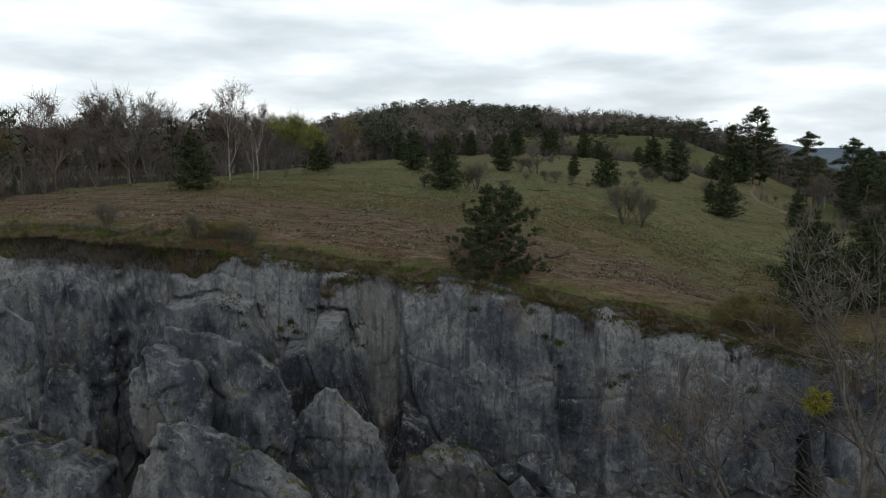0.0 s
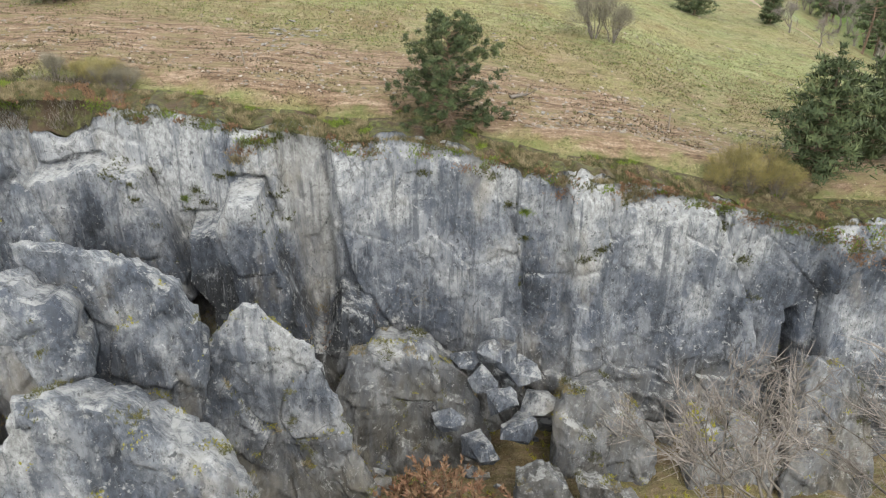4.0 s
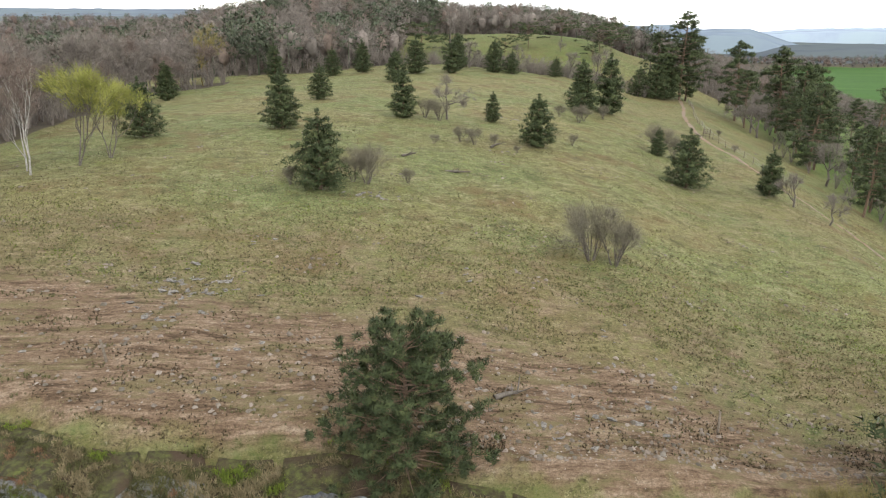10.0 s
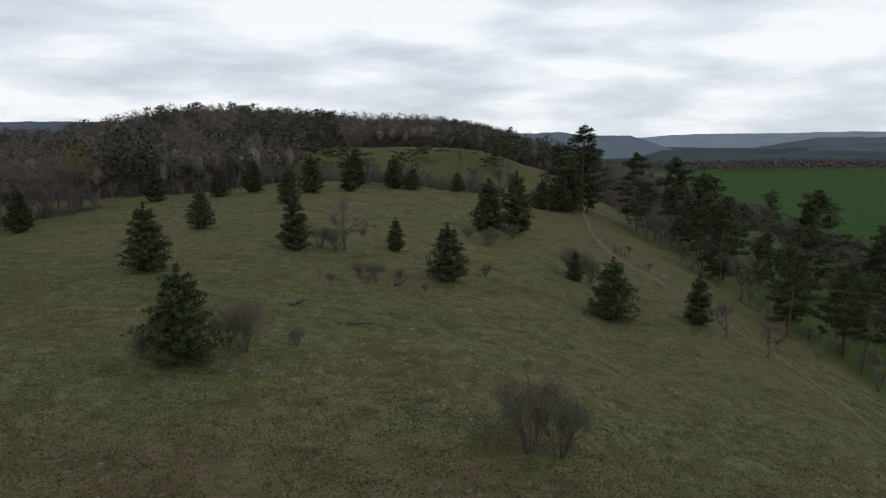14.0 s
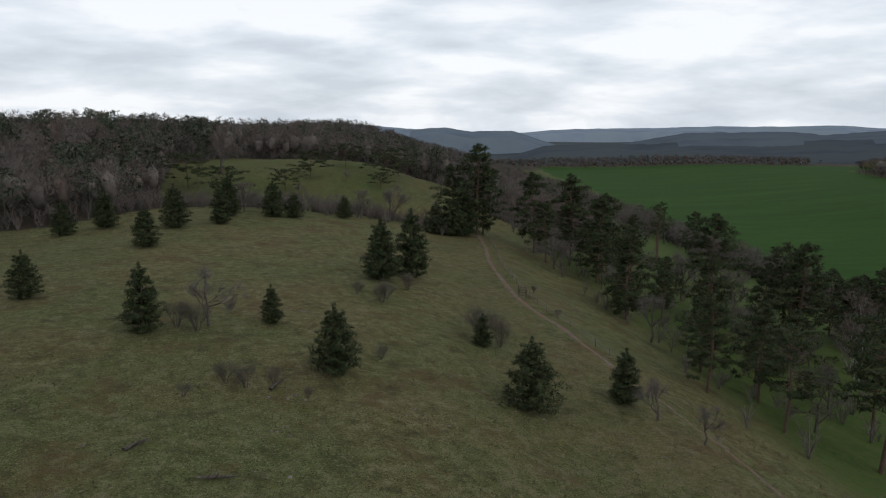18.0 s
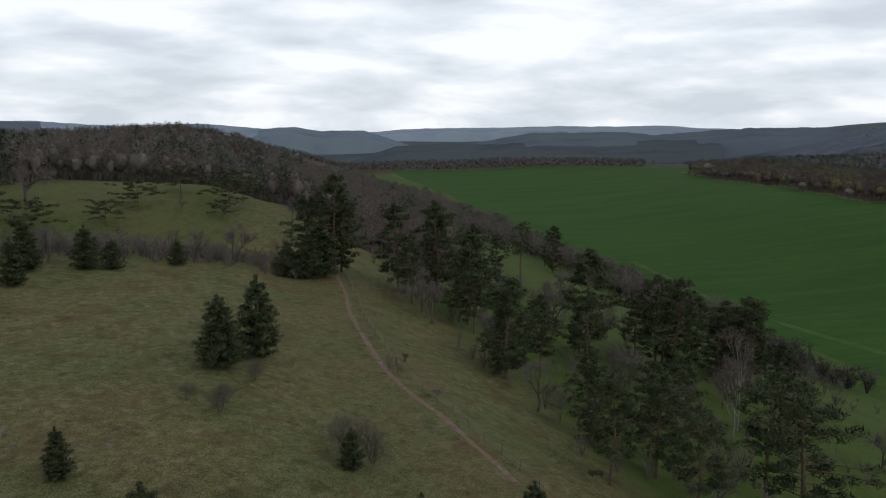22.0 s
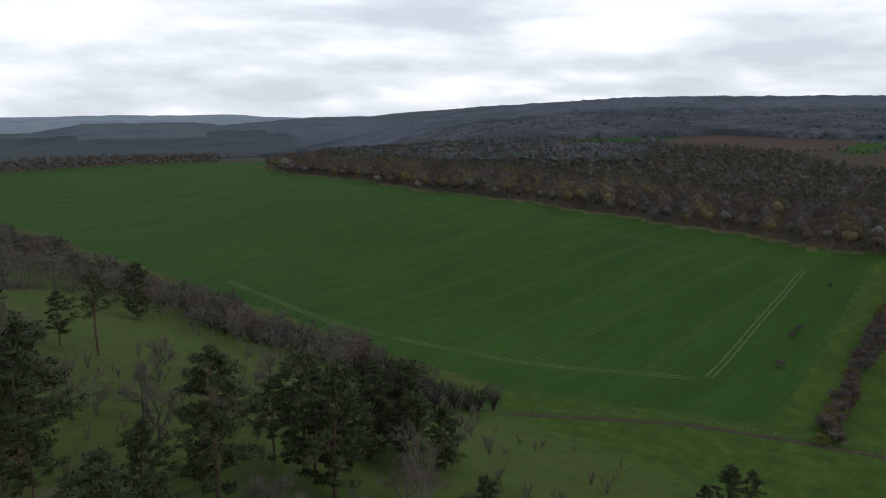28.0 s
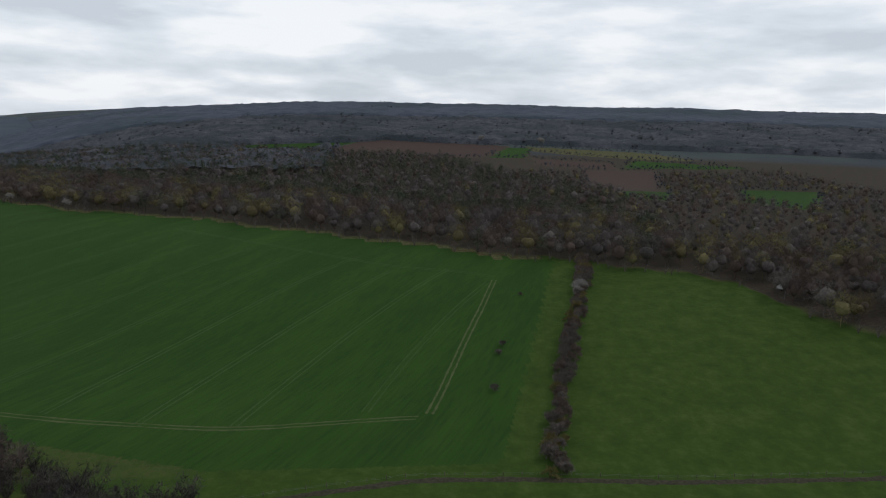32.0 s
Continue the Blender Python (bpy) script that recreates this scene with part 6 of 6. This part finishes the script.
    d /= np.linalg.norm(d, axis=1, keepdims=True)
    return np.stack([p[:, 0] + d[:, 1] * -off, p[:, 1] + d[:, 0] * off], -1)


fence("wire_fence", "old wire fence on wooden posts beside the footpath", offset_line(PATHLINE[:11], 2.2), 3.6, 1.2, 3, 1)
# single weathered posts that mark the quarry's edge
for x, y in ((-9.3, 62.6), (20.2, 59.4), (-32.0, 70.5)):
    ob = part("marker_post", *post_mesh(1.15, 0.13), WOODPOST)
    tagged(ob, "single weathered wooden post on bare soil", "post", "marker posts")
    ob.matrix_world = Matrix.Translation((x, y, gz(x, y))) @ Euler((0.05, 0.08, x)).to_matrix().to_4x4()


def stile(x, y, turn):
    root = thing("wooden_stile", "leaning wooden stile in the fence by the path", "stile", (x, y, gz(x, y)))
    root.rotation_euler = (0, 0, turn)
    for k, (a, b) in enumerate((((-0.7, 0, -0.2), (-0.6, 0.1, 1.5)), ((0.7, 0, -0.2), (0.75, 0.1, 1.4)))):
        part("upright", *limb([a, b], [0.07, 0.06], 6), WOODPOST, root)
    for h in (0.5, 0.95, 1.3):
        part("rail", *limb([(-0.8, 0.05, h), (0.85, 0.05, h - 0.05)], [0.05, 0.045], 5), WOODPOST, root)
    part("brace", *limb([(-0.6, 0.1, 1.5), (0.7, -0.9, 0.05)], [0.05, 0.045], 5), WOODPOST, root)


stile(67.6, 152.4, -1.1), stile(68.8, 154.6, -1.0)

# wheelings in the crop
HEAD = [(339, 329), (323, 298), (308, 270), (295, 244), (285, 205), (278, 161), (280, 140), (283, 120), (284.5, 101)]


FAINT = material("slightly_thin_crop", [(0.034, 0.077, 0.015), (0.044, 0.093, 0.018), (0.06, 0.11, 0.024)], 0.3)
TRACKS = material("bare_wheelings", [(0.06, 0.095, 0.026), (0.085, 0.115, 0.038), (0.12, 0.14, 0.06)], 0.5)


def wheelings(points, seed, mat=None, wide=0.6):
    for off in (-1.0, 1.0):
        strip("tramline", "pale wheel line through the green crop", offset_line(points, off), wide, mat or FAINT, seed, 0.06, 2.0, "tramline", 0.4)


wheelings(HEAD, 5, TRACKS, 0.8)
wheelings([(284.5, 101), (300, 96), (342, 83.5), (380, 71), (417, 59.5)], 6, TRACKS, 0.8)
wheelings([(417, 59.5), (424, 63), (432, 82), (444, 112), (462, 137), (500, 190), (540, 245)], 7, TRAM)
for k, y0 in enumerate((121, 159, 187, 216.5, 246, 275, 304, 333, 362, 391)):
    x0 = float(np.interp(y0, [101, 121, 143, 169, 190, 208, 227, 244, 298, 329, 380], [284, 285, 278, 274, 277.5, 284, 290, 296, 323, 339, 365]))
    run = [(x0 + q, y0 - 0.29 * q - 0.00128 * q * q) for q in range(2, 320, 16)]
    run = [p for p in run if p[0] < wood_edge(p[1]) - 36]
    wheelings(run, 20 + k, TRAM if k in (1, 2, 3) else FAINT)
strip("farm_track", "muddy farm track at the slope's foot", [(212, 196), (227, 173), (236, 151), (240, 137), (247, 106), (246, 74), (243, 40), (242, -15), (240, -90)], 2.4, RUT, 9, 0.06, 1.5, "track")
fence("field_fence", "low post and wire fence along the farm track", [(229, 176), (238.5, 151), (242.5, 137), (249, 106), (248, 74), (245, 40), (244.5, -15), (242, -80)], 5.0, 1.3, 2, 2, 0.16)

# the hedge between crop and meadow, bush by bush
hedge = [(tree_proto("hedge_shrub", lab, "shrub", *bare_tree(s, 4.2, depth=2, forks=3, trunk=0.1, twigs=8, twig_len=0.8, twig_w=0.1, stems=6, open_=0.7, sides=3), BARK, m, "hedge shrubs"), 4.2)
         for s, m, lab in ((81, TWIG_GREY, "grey leafless thorn bush of the field hedge"), (82, TWIG, "brown leafless thorn bush of the field hedge"), (83, TWIG_RED, "reddish leafless thorn bush of the field hedge"), (84, BUD, "budding green bush of the field hedge"), (85, BLOSSOM, "white blossoming thorn bush of the field hedge"))]
r2 = np.random.RandomState(9)
row = []
for k in range(120):
    u = k / 119
    x = 249 + 199 * u
    row.append((x, HEDGE_Y(x) - 1.6 + r2.uniform(-2.4, 2.4) + 1.5 * np.sin(u * 6), r2.uniform(2.6, 4.6) * (1 + 0.25 * (u > 0.7)), 4 if 0.7 < u < 0.76 and r2.rand() < 0.5 else int(r2.choice([0, 1, 1, 2, 2, 3]))))
row += [(302, 77.6, 2.6, 1), (331, 71.5, 2.2, 1), (338.5, 69, 2.4, 1), (392, 52, 1.6, 2), (247, 72, 3.0, 3)]
stand(hedge, row)
bloom = tree_proto("blossom_tree", "tree in white blossom at the wood's edge", "tree", *bare_tree(88, 11, depth=4, trunk=0.25, twigs=9, twig_len=1.3, twig_w=0.16), BARK, BLOSSOM, "blossom trees")
for x, y, s in ((776, 568, 1.5), (606, 333, 0.8), (650, 392, 0.8), (1290, -160, 1.6), (1330, -60, 1.4)):
    plant(bloom, x, y, s, x)
discard(bloom)


def trailer(x, y, turn):
    root = thing("white_trailer", "white box trailer parked by the meadow's wood", "trailer", (x, y, gz(x, y)))
    root.rotation_euler = (0, 0, turn)
    w = material("trailer_paint", [(0.55, 0.55, 0.55), (0.66, 0.66, 0.66), (0.72, 0.72, 0.72)], 2, rough=0.5)
    dk = material("trailer_dark", [(0.02, 0.02, 0.02), (0.04, 0.04, 0.04)], 4)

    def box(name, c, s, m):
        bm = bmesh.new()
        bmesh.ops.create_cube(bm, size=1)
        for q in bm.verts:
            q.co = Vector((q.co.x * s[0], q.co.y * s[1], q.co.z * s[2])) + Vector(c)
        bmesh.ops.bevel(bm, geom=bm.edges[:], offset=0.08, segments=2, affect="EDGES")
        me = bpy.data.meshes.new(name)
        bm.to_mesh(me)
        bm.free()
        me.materials.append(m)
        o = new(name, me)
        o.parent = root

    box("body", (0, 0, 1.75), (4.6, 2.2, 2.2), w), box("roof", (0, 0, 2.88), (4.7, 2.3, 0.12), w), box("window", (0.6, -1.1, 1.95), (1.3, 0.08, 0.7), dk), box("door", (-1.3, -1.1, 1.55), (0.75, 0.07, 1.7), w), box("hitch", (2.8, 0, 0.7), (1.2, 0.2, 0.15), dk)
    for yy in (-0.95, 0.95):
        part("wheel", *limb([(-0.2, yy - 0.12, 0.35), (-0.2, yy - 0.11, 0.35), (-0.2, yy + 0.11, 0.35), (-0.2, yy + 0.12, 0.35)], [0.05, 0.35, 0.35, 0.05], 16), dk, root)


trailer(387.3, -69.0, 0.9)


# ---------------------------------------------------------------- stones, logs, tufts
def stone_heap(x, y, n, spread, seed, big=0.5, label="heap of bare limestone slabs in the turf"):
    root = thing("stone_heap", label, "stones", (x, y, gz(x, y)))
    r = np.random.RandomState(seed)
    meshes = []
    for k in range(4):
        ob = boulder_at("stone", "", (0, 0, 0), (1, 0.7, 0.3), seed * 10 + k, STONE, 1)
        meshes.append(ob.data)
        bpy.data.objects.remove(ob)
    for k in range(n):
        px, py = r.normal(0, spread), r.normal(0, spread * 0.6)
        s = r.uniform(0.2, 1.0) ** 1.6 * big
        ob = new("stone", meshes[k % 4])
        ob.parent = root
        ob.matrix_basis = Matrix.Translation((px, py, gz(x + px, y + py) - gz(x, y) - 0.02)) @ Euler((r.normal(0, 0.15), r.normal(0, 0.15), r.uniform(0, 6))).to_matrix().to_4x4() @ Matrix.Scale(s, 4)


for k, (x, y, n, sp, big) in enumerate(((-6.6, 70.1, 80, 1.5, 0.5), (-8.2, 67.6, 14, 1.2, 0.4), (-3.2, 77.2, 12, 0.9, 0.4), (3.6, 89.6, 22, 1.6, 0.5), (27.2, 138, 12, 1.4, 0.5), (16.9, 66.4, 8, 1.6, 0.35), (9.8, 72.6, 5, 0.6, 0.35),
                                         (7.6, 70, 4, 0.5, 0.4), (19, 63, 16, 2.6, 0.32), (11, 60, 22, 3.5, 0.34), (-2, 63, 16, 3.5, 0.3), (14.5, 60, 14, 2.5, 0.4), (20, 113, 10, 1.2, 0.4), (-14, 66, 10, 3, 0.3), (70.5, 163, 26, 4, 0.3), (74, 150, 22, 3.5, 0.32), (64.5, 134, 18, 2.5, 0.3))):
    stone_heap(x, y, n, sp, 300 + k, big)


def log(x, y, ln, turn, seed):
    r = np.random.RandomState(seed)
    root = thing("dead_log", "weathered dead branch lying in the grass", "log", (x, y, gz(x, y)))
    root.rotation_euler = (0, 0, turn)
    part("stem", *limb([(-ln / 2, 0, 0.12), (0, 0.1, 0.16), (ln / 2, -0.05, 0.25)], [0.15, 0.12, 0.05], 7), BARK, root)
    for k in range(4):
        x0 = r.uniform(-ln / 3, ln / 2.5)
        part("branch", *limb([(x0, 0, 0.14), (x0 + r.uniform(0.2, 0.7), r.uniform(-0.8, 0.8), r.uniform(0.3, 0.9))], [0.05, 0.015], 4), BARK, root)


log(9.2, 105.6, 1.8, 0.5, 1), log(13.6, 100.4, 2.6, -0.4, 2), log(20.6, 115.2, 2.4, 0.9, 3), log(9.6, 60.6, 1.4, 0.2, 4)


def tuft_field(name, label, x, y, mat, length, width, count, seed, on=None):
    r = np.random.RandomState(seed)
    z = ground_z(x, y) if on is None else on
    c = np.stack([x, y, z], -1)
    v, f = blades(c, np.tile([0, 0, 1.0], (len(x), 1)), count, length, width, r, 0.55)
    return tagged(part(name, v, f, mat), label, "grass", kind="stuff")


r3 = np.random.RandomState(5)
n = 30000
x, y = r3.uniform(-60, 70, n), 57 + 75 * r3.uniform(0, 1, n) ** 1.5
e = y - rim(x)
k = waves(x, y, 7, 33) + waves(x, y, 2.5, 34)
keep = (e > 0.3) & ((e > 14) | (k > 0.45) | (e < 2.0)) & ~WEST_WOOD(x, y)
x, y, k = x[keep], y[keep], k[keep]
m = k > 0.15
DULL = material("dull_grass_blades", [(0.05, 0.052, 0.022), (0.085, 0.085, 0.036), (0.13, 0.12, 0.06)], 0.4, island=0.3)
EARTHY = material("withered_blades", [(0.03, 0.024, 0.014), (0.055, 0.042, 0.025), (0.085, 0.066, 0.04)], 0.8, island=0.3)
tuft_field("grass_tufts", "short green grass tufts of the pasture", x[m], y[m], DULL, 0.17, 0.035, 5, 1)
tuft_field("dry_grass_tufts", "short dry grass tufts of the pasture", x[~m], y[~m], DRY, 0.16, 0.03, 4, 2)
# short broken turf, straw and moss between the quarry and the crest
n = 110000
x, y = r3.uniform(-36, 50, n), 57 + 48 * r3.uniform(0, 1, n) ** 1.6
e = y - rim(x)
k = waves(x, y, 5, 35) + 0.8 * waves(x, y, 1.6, 36) + 0.5 * r3.normal(0, 1, n) + 0.9 * ss(16, 6, e)
far_in = (e > 1.0) & ~((e < 12) & (k < 1.3)) & (r3.rand(n) < 0.75 * ss(44, 14, e) * ss(-36, -22, x) * ss(50, 34, x)) & (waves(x, y, 9, 37) > -0.35)
for lo, hi, mat, name, lab in ((-9, -0.75, LUSH, "fresh_turf", "fresh green grass in the grazed turf"), (-0.75, 0.0, DULL, "dull_turf", "dull short grass in the grazed turf"), (0.0, 1.0, DRY, "straw_turf", "bleached straw in the grazed turf"), (1.0, 9, EARTHY, "brown_turf", "dark brown withered tufts in the grazed turf")):
    m = far_in & (k > lo) & (k <= hi)
    tuft_field(name, lab, x[m], y[m], mat, 0.12, 0.045, 4, 8)
# rank growth on the turfed shoulder and the soil's rim
n = 42000
x = r3.uniform(-50, 45, n)
u = r3.uniform(0, 1, n)
y = rim(x) - 2.0 + 4.8 * u
thin = (u < 0.42) | (waves(x * 0.5, y, 5, 45) + 0.9 * waves(x * 0.35, y * 1.3, 1.8, 46) > 2.6 * (u - 0.42) - 0.1)
x, y, u = x[thin], y[thin], u[thin]
edge_z = ground_z(x, rim(x) + 0.75)
z = np.where(y > rim(x) + 0.7, ground_z(x, y), edge_z + 0.05 - 0.6 * (1 - np.clip((y - rim(x) + 1.7) / 2.4, 0, 1)) ** 1.3)
k = waves(x, y, 6, 41) + 0.8 * waves(x, y, 1.8, 42) + 1.3 * (u - 0.72)
for lo, hi, mat, name, lab, ln in ((0.05, 9, LUSH, "rank_grass", "bright rank grass on the quarry's edge", 0.22), (-0.2, 0.05, DULL, "edge_grass", "dull grass on the quarry's edge", 0.24), (-0.7, -0.2, DRY, "edge_dry_grass", "dead straw on the quarry's edge", 0.3), (-1.1, -0.7, DULL, "edge_herbs", "dull herbs on the quarry's edge", 0.22), (-9, -1.1, RUST, "edge_heather", "rust-brown low growth on the quarry's edge", 0.2)):
    m = (k > lo) & (k <= hi)
    tuft_field(name, lab, x[m], y[m], mat, ln, 0.035, 7, 3, z[m])
# scrub and dead bracken on the steep bank above the towers
n = 5200
x = r3.uniform(-46, -16.5, n)
u = r3.uniform(0, 1, n)
lip = ground_z(x, rim(x) + 0.75)
z = lip + 0.05 - 2.6 * u * ss(-15.5, -18.5, x)
y = rim(x) + 0.75 - 2.4 * u
k = waves(x, z, 4, 47) + 0.5 * r3.normal(0, 1, n)
for lo, hi, mat, name, lab, ln in ((0.3, 9, DULL, "bank_grass", "dull grass on the steep west bank", 0.4), (-0.3, 0.3, TWIG, "bank_scrub", "bare twiggy scrub on the steep west bank", 0.8), (-9, -0.3, EARTHY, "bank_bracken", "dead brown bracken on the steep west bank", 0.5)):
    m = (k > lo) & (k <= hi)
    tuft_field(name, lab, x[m], y[m], mat, ln, 0.03, 6, 9, z[m])
# turf that holds on in lines across the trodden soil
n = 26000
x, y = r3.uniform(-46, 40, n), 57 + 16 * r3.uniform(0, 1, n)
e = y - rim(x)
k = waves(x * 0.3 + y * 0.1, y * 1.5, 3.0, 43) + 0.7 * waves(x * 0.4, y * 1.3, 1.4, 44)
m = (e > 1.5) & (k > 0.42)
tuft_field("soil_turf", "thin turf left in lines across bare soil", x[m], y[m], DULL, 0.14, 0.03, 6, 6)
m = (e > 1.5) & (k < -0.55)
tuft_field("soil_straw", "dead straw strewn over bare soil", x[m], y[m], DRY, 0.12, 0.03, 4, 7)
# growth on ledges and the quarry floor
n = 5000
x, y = r3.uniform(-24, 26, n), r3.uniform(26, 52, n)
k = waves(x, y, 6, 51)
tuft_field("quarry_grass", "dry ochre grass on the quarry floor", x[k > 0], y[k > 0], DRY, 0.5, 0.06, 6, 4)
tuft_field("quarry_moss", "mossy green growth on the quarry floor", x[k < -0.2], y[k < -0.2], MOSS, 0.35, 0.08, 6, 5)
# small stones strewn over the soil
n = 17000
x, y = r3.uniform(-45, 62, n), 56.6 + 62 * r3.uniform(0, 1, n) ** 2.2
e = y - rim(x)
keep = (e > 2.2) & (waves(x, y, 9, 66) + 0.9 * (e < 11) > 0.35)
x, y = x[keep], y[keep]
s = (0.03 + 0.14 * r3.uniform(0, 1, len(x)) ** 4)[:, None, None]
base = np.array([(-1, -0.7, 0), (1, -0.8, 0), (0.8, 0.7, 0), (-0.9, 0.8, 0), (-0.4, -0.3, 0.6), (0.6, -0.2, 0.7), (0.1, 0.5, 0.55)])
a = r3.uniform(0, 6.283, len(x))
rot = np.stack([np.stack([np.cos(a), -np.sin(a), 0 * a], -1), np.stack([np.sin(a), np.cos(a), 0 * a], -1), np.tile([0, 0, 1.0], (len(a), 1))], 1)
v = np.einsum("nij,kj->nki", rot, base) * s * r3.uniform(0.7, 1.3, (len(x), 1, 3)) + np.stack([x, y, ground_z(x, y)], -1)[:, None]
tri = np.array([(0, 1, 5), (0, 5, 4), (1, 2, 5), (2, 6, 5), (2, 3, 6), (3, 4, 6), (3, 0, 4), (4, 5, 6)])
f = (tri[None] + (np.arange(len(x)) * 7)[:, None, None]).reshape(-1, 3)
PEBBLE = material("pale_pebbles", [(0.085, 0.07, 0.055), (0.145, 0.122, 0.1), (0.23, 0.205, 0.175)], 1.5, island=0.35)
tagged(part("loose_stones", v.reshape(-1, 3), f, PEBBLE), "small pale stones strewn over soil and turf", "stones", kind="stuff")


# plants that hold on in the cliff's cracks and on its ledges
def ledge_growth(places, mat, name, label, ln, seed):
    """Tufts round places (x, z, reach) on the face."""
    r = np.random.RandomState(seed)
    cs = []
    for x, z, reach in places:
        k = int(60 * reach)
        px, pz = x + r.normal(0, reach * 0.5, k), z + r.normal(0, reach * 0.22, k)
        py = rim(px) - face_out(px, pz, np.full(k, 5.0)) - 0.02
        cs.append(np.stack([px, py, pz], -1))
    c = np.concatenate(cs)
    v, f = blades(c, np.tile([0, -0.5, 0.8], (len(c), 1)), 7, ln, 0.035, r, 0.5)
    tagged(part(name, v, f, mat), label, "plants", kind="stuff")


MOSS_DARK = material("dark_moss", [(0.03, 0.034, 0.012), (0.055, 0.058, 0.02), (0.085, 0.085, 0.03)], 2, island=0.25)
ledge_growth([(-11.6, -5.6, 0.8), (-10.4, -3.6, 0.5), (-14.6, -6.4, 0.5), (-15.6, -4.6, 0.4), (-6.6, -4.6, 0.5), (-6.2, -6.2, 0.4), (12.2, -8.0, 0.8), (13.4, -7.4, 0.6), (22.6, -8.4, 0.7), (23.6, -11, 0.6), (8.6, -10.4, 0.5), (25.4, -14.0, 0.6), (7.6, -5.0, 0.5), (2.4, -3.2, 0.5)], MOSS_DARK, "cliff_moss", "mossy plants on the cliff's ledges", 0.2, 1)
ledge_growth([(-13.4, -16, 1.6), (-14.2, -18, 1.6), (-4.7, -13.2, 0.8), (-4.4, -11.8, 0.6), (9, -17.5, 1.4), (2, -12.2, 1.2), (16.5, -17, 1.0), (10.6, -3.2, 0.7), (-9, -2.2, 0.7), (15.8, -4.4, 1.2)], DRY, "cliff_straw", "dry straw hanging from the cliff's cracks", 0.4, 2)
ledge_growth([(-8.6, -1.6, 0.9), (9.4, -2.6, 0.8), (10.6, -4.0, 0.7), (17.5, -4.2, 1.4), (15, -3.6, 0.8), (28, -7, 1.4), (31, -7.5, 1.4)], RUST, "cliff_heather", "rust-brown growth along the cliff's top", 0.2, 3)
ledge_growth([(-4.5, -13.4, 0.5), (-4.7, -12.6, 0.5), (-5.0, -11.6, 0.4), (-4.3, -14.0, 0.4), (1.0, -12.2, 1.0), (-0.4, -12.6, 0.9), (2.0, -12.9, 0.8)], RUST, "cleft_litter", "rust-brown litter caught in the cleft and on the hump", 0.25, 5)
ledge_growth([(-7.4, -4.4, 0.4), (-7.2, -5.6, 0.35), (-6.9, -7.0, 0.3), (-13.2, -7.6, 0.5), (-13.6, -9.0, 0.4), (-12.9, -6.2, 0.5), (-12.2, -4.8, 0.6), (-16.8, -3.0, 0.9), (-15.2, -3.6, 0.7), (-9.6, -3.2, 0.5), (6.6, -3.0, 0.4), (8.8, -7.2, 0.4), (21.2, -6.2, 0.5), (15.0, -4.6, 0.6)], MOSS_DARK, "joint_moss", "dark moss along the cliff's joints", 0.22, 6)
ledge_growth([(-13.0, -5.4, 0.35), (8.7, -5.4, 0.4)], LUSH, "cliff_sapling", "small green saplings rooted in the cliff", 0.35, 4)


# moss, dry grass and fine plants on the blocks' upper sides
def block_growth(name, label, mat, ln, share, lowest, seed, wide=0.035):
    r = np.random.RandomState(seed)
    cs = []
    for ob in BLOCKS:
        me = ob.data
        nz, mid = np.empty(len(me.polygons) * 3, np.float32), np.empty(len(me.polygons) * 3, np.float32)
        me.polygons.foreach_get("normal", nz), me.polygons.foreach_get("center", mid)
        nz, mid = nz.reshape(-1, 3), mid.reshape(-1, 3)
        patch = waves(mid[:, 0], mid[:, 1] + mid[:, 2], 2.6, seed) > 1 - share
        k = (nz[:, 2] > 0.45) & patch & (mid[:, 2] < lowest)
        cs.append(np.repeat(mid[k], 3, 0) + r.normal(0, 0.1, (3 * k.sum(), 3)) * np.array([1, 1, 0.2]))
    c = np.concatenate(cs)
    v, f = blades(c, np.tile([0, -0.1, 1.0], (len(c), 1)), 6, ln, wide, r, 0.6)
    tagged(part(name, v, f, mat), label, "plants", kind="stuff")


block_growth("block_moss", "olive moss cushions on the fallen blocks", MOSS, 0.13, 0.62, -3, 5)
block_growth("block_grass", "dull grass on the fallen blocks", DULL, 0.22, 0.62, -3, 6)
block_growth("block_straw", "ochre dry grass on the fallen blocks", DRY, 0.3, 0.55, -9, 7)


# cushions of turf and herbs that hang over the cliff's top
r4 = np.random.RandomState(21)
hx = np.sort(r4.uniform(-26, 36, 90))
hz = ground_z(hx, rim(hx) + 0.3) - 0.35 - 0.8 * r4.uniform(0, 1, 90) ** 2
hang = [(float(a), float(b), float(c)) for a, b, c in zip(hx, hz, r4.uniform(0.35, 1.1, 90))]
ledge_growth(hang[0::4], DULL, "hanging_turf", "dull turf hanging over the cliff's top", 0.22, 11)
ledge_growth(hang[1::4], LUSH, "hanging_grass", "green grass hanging over the cliff's top", 0.2, 12)
ledge_growth(hang[2::4], RUST, "hanging_heather", "rust-brown growth hanging over the cliff's top", 0.16, 13)
ledge_growth(hang[3::4], MOSS_DARK, "hanging_moss", "dark moss on the cliff's top", 0.12, 14)
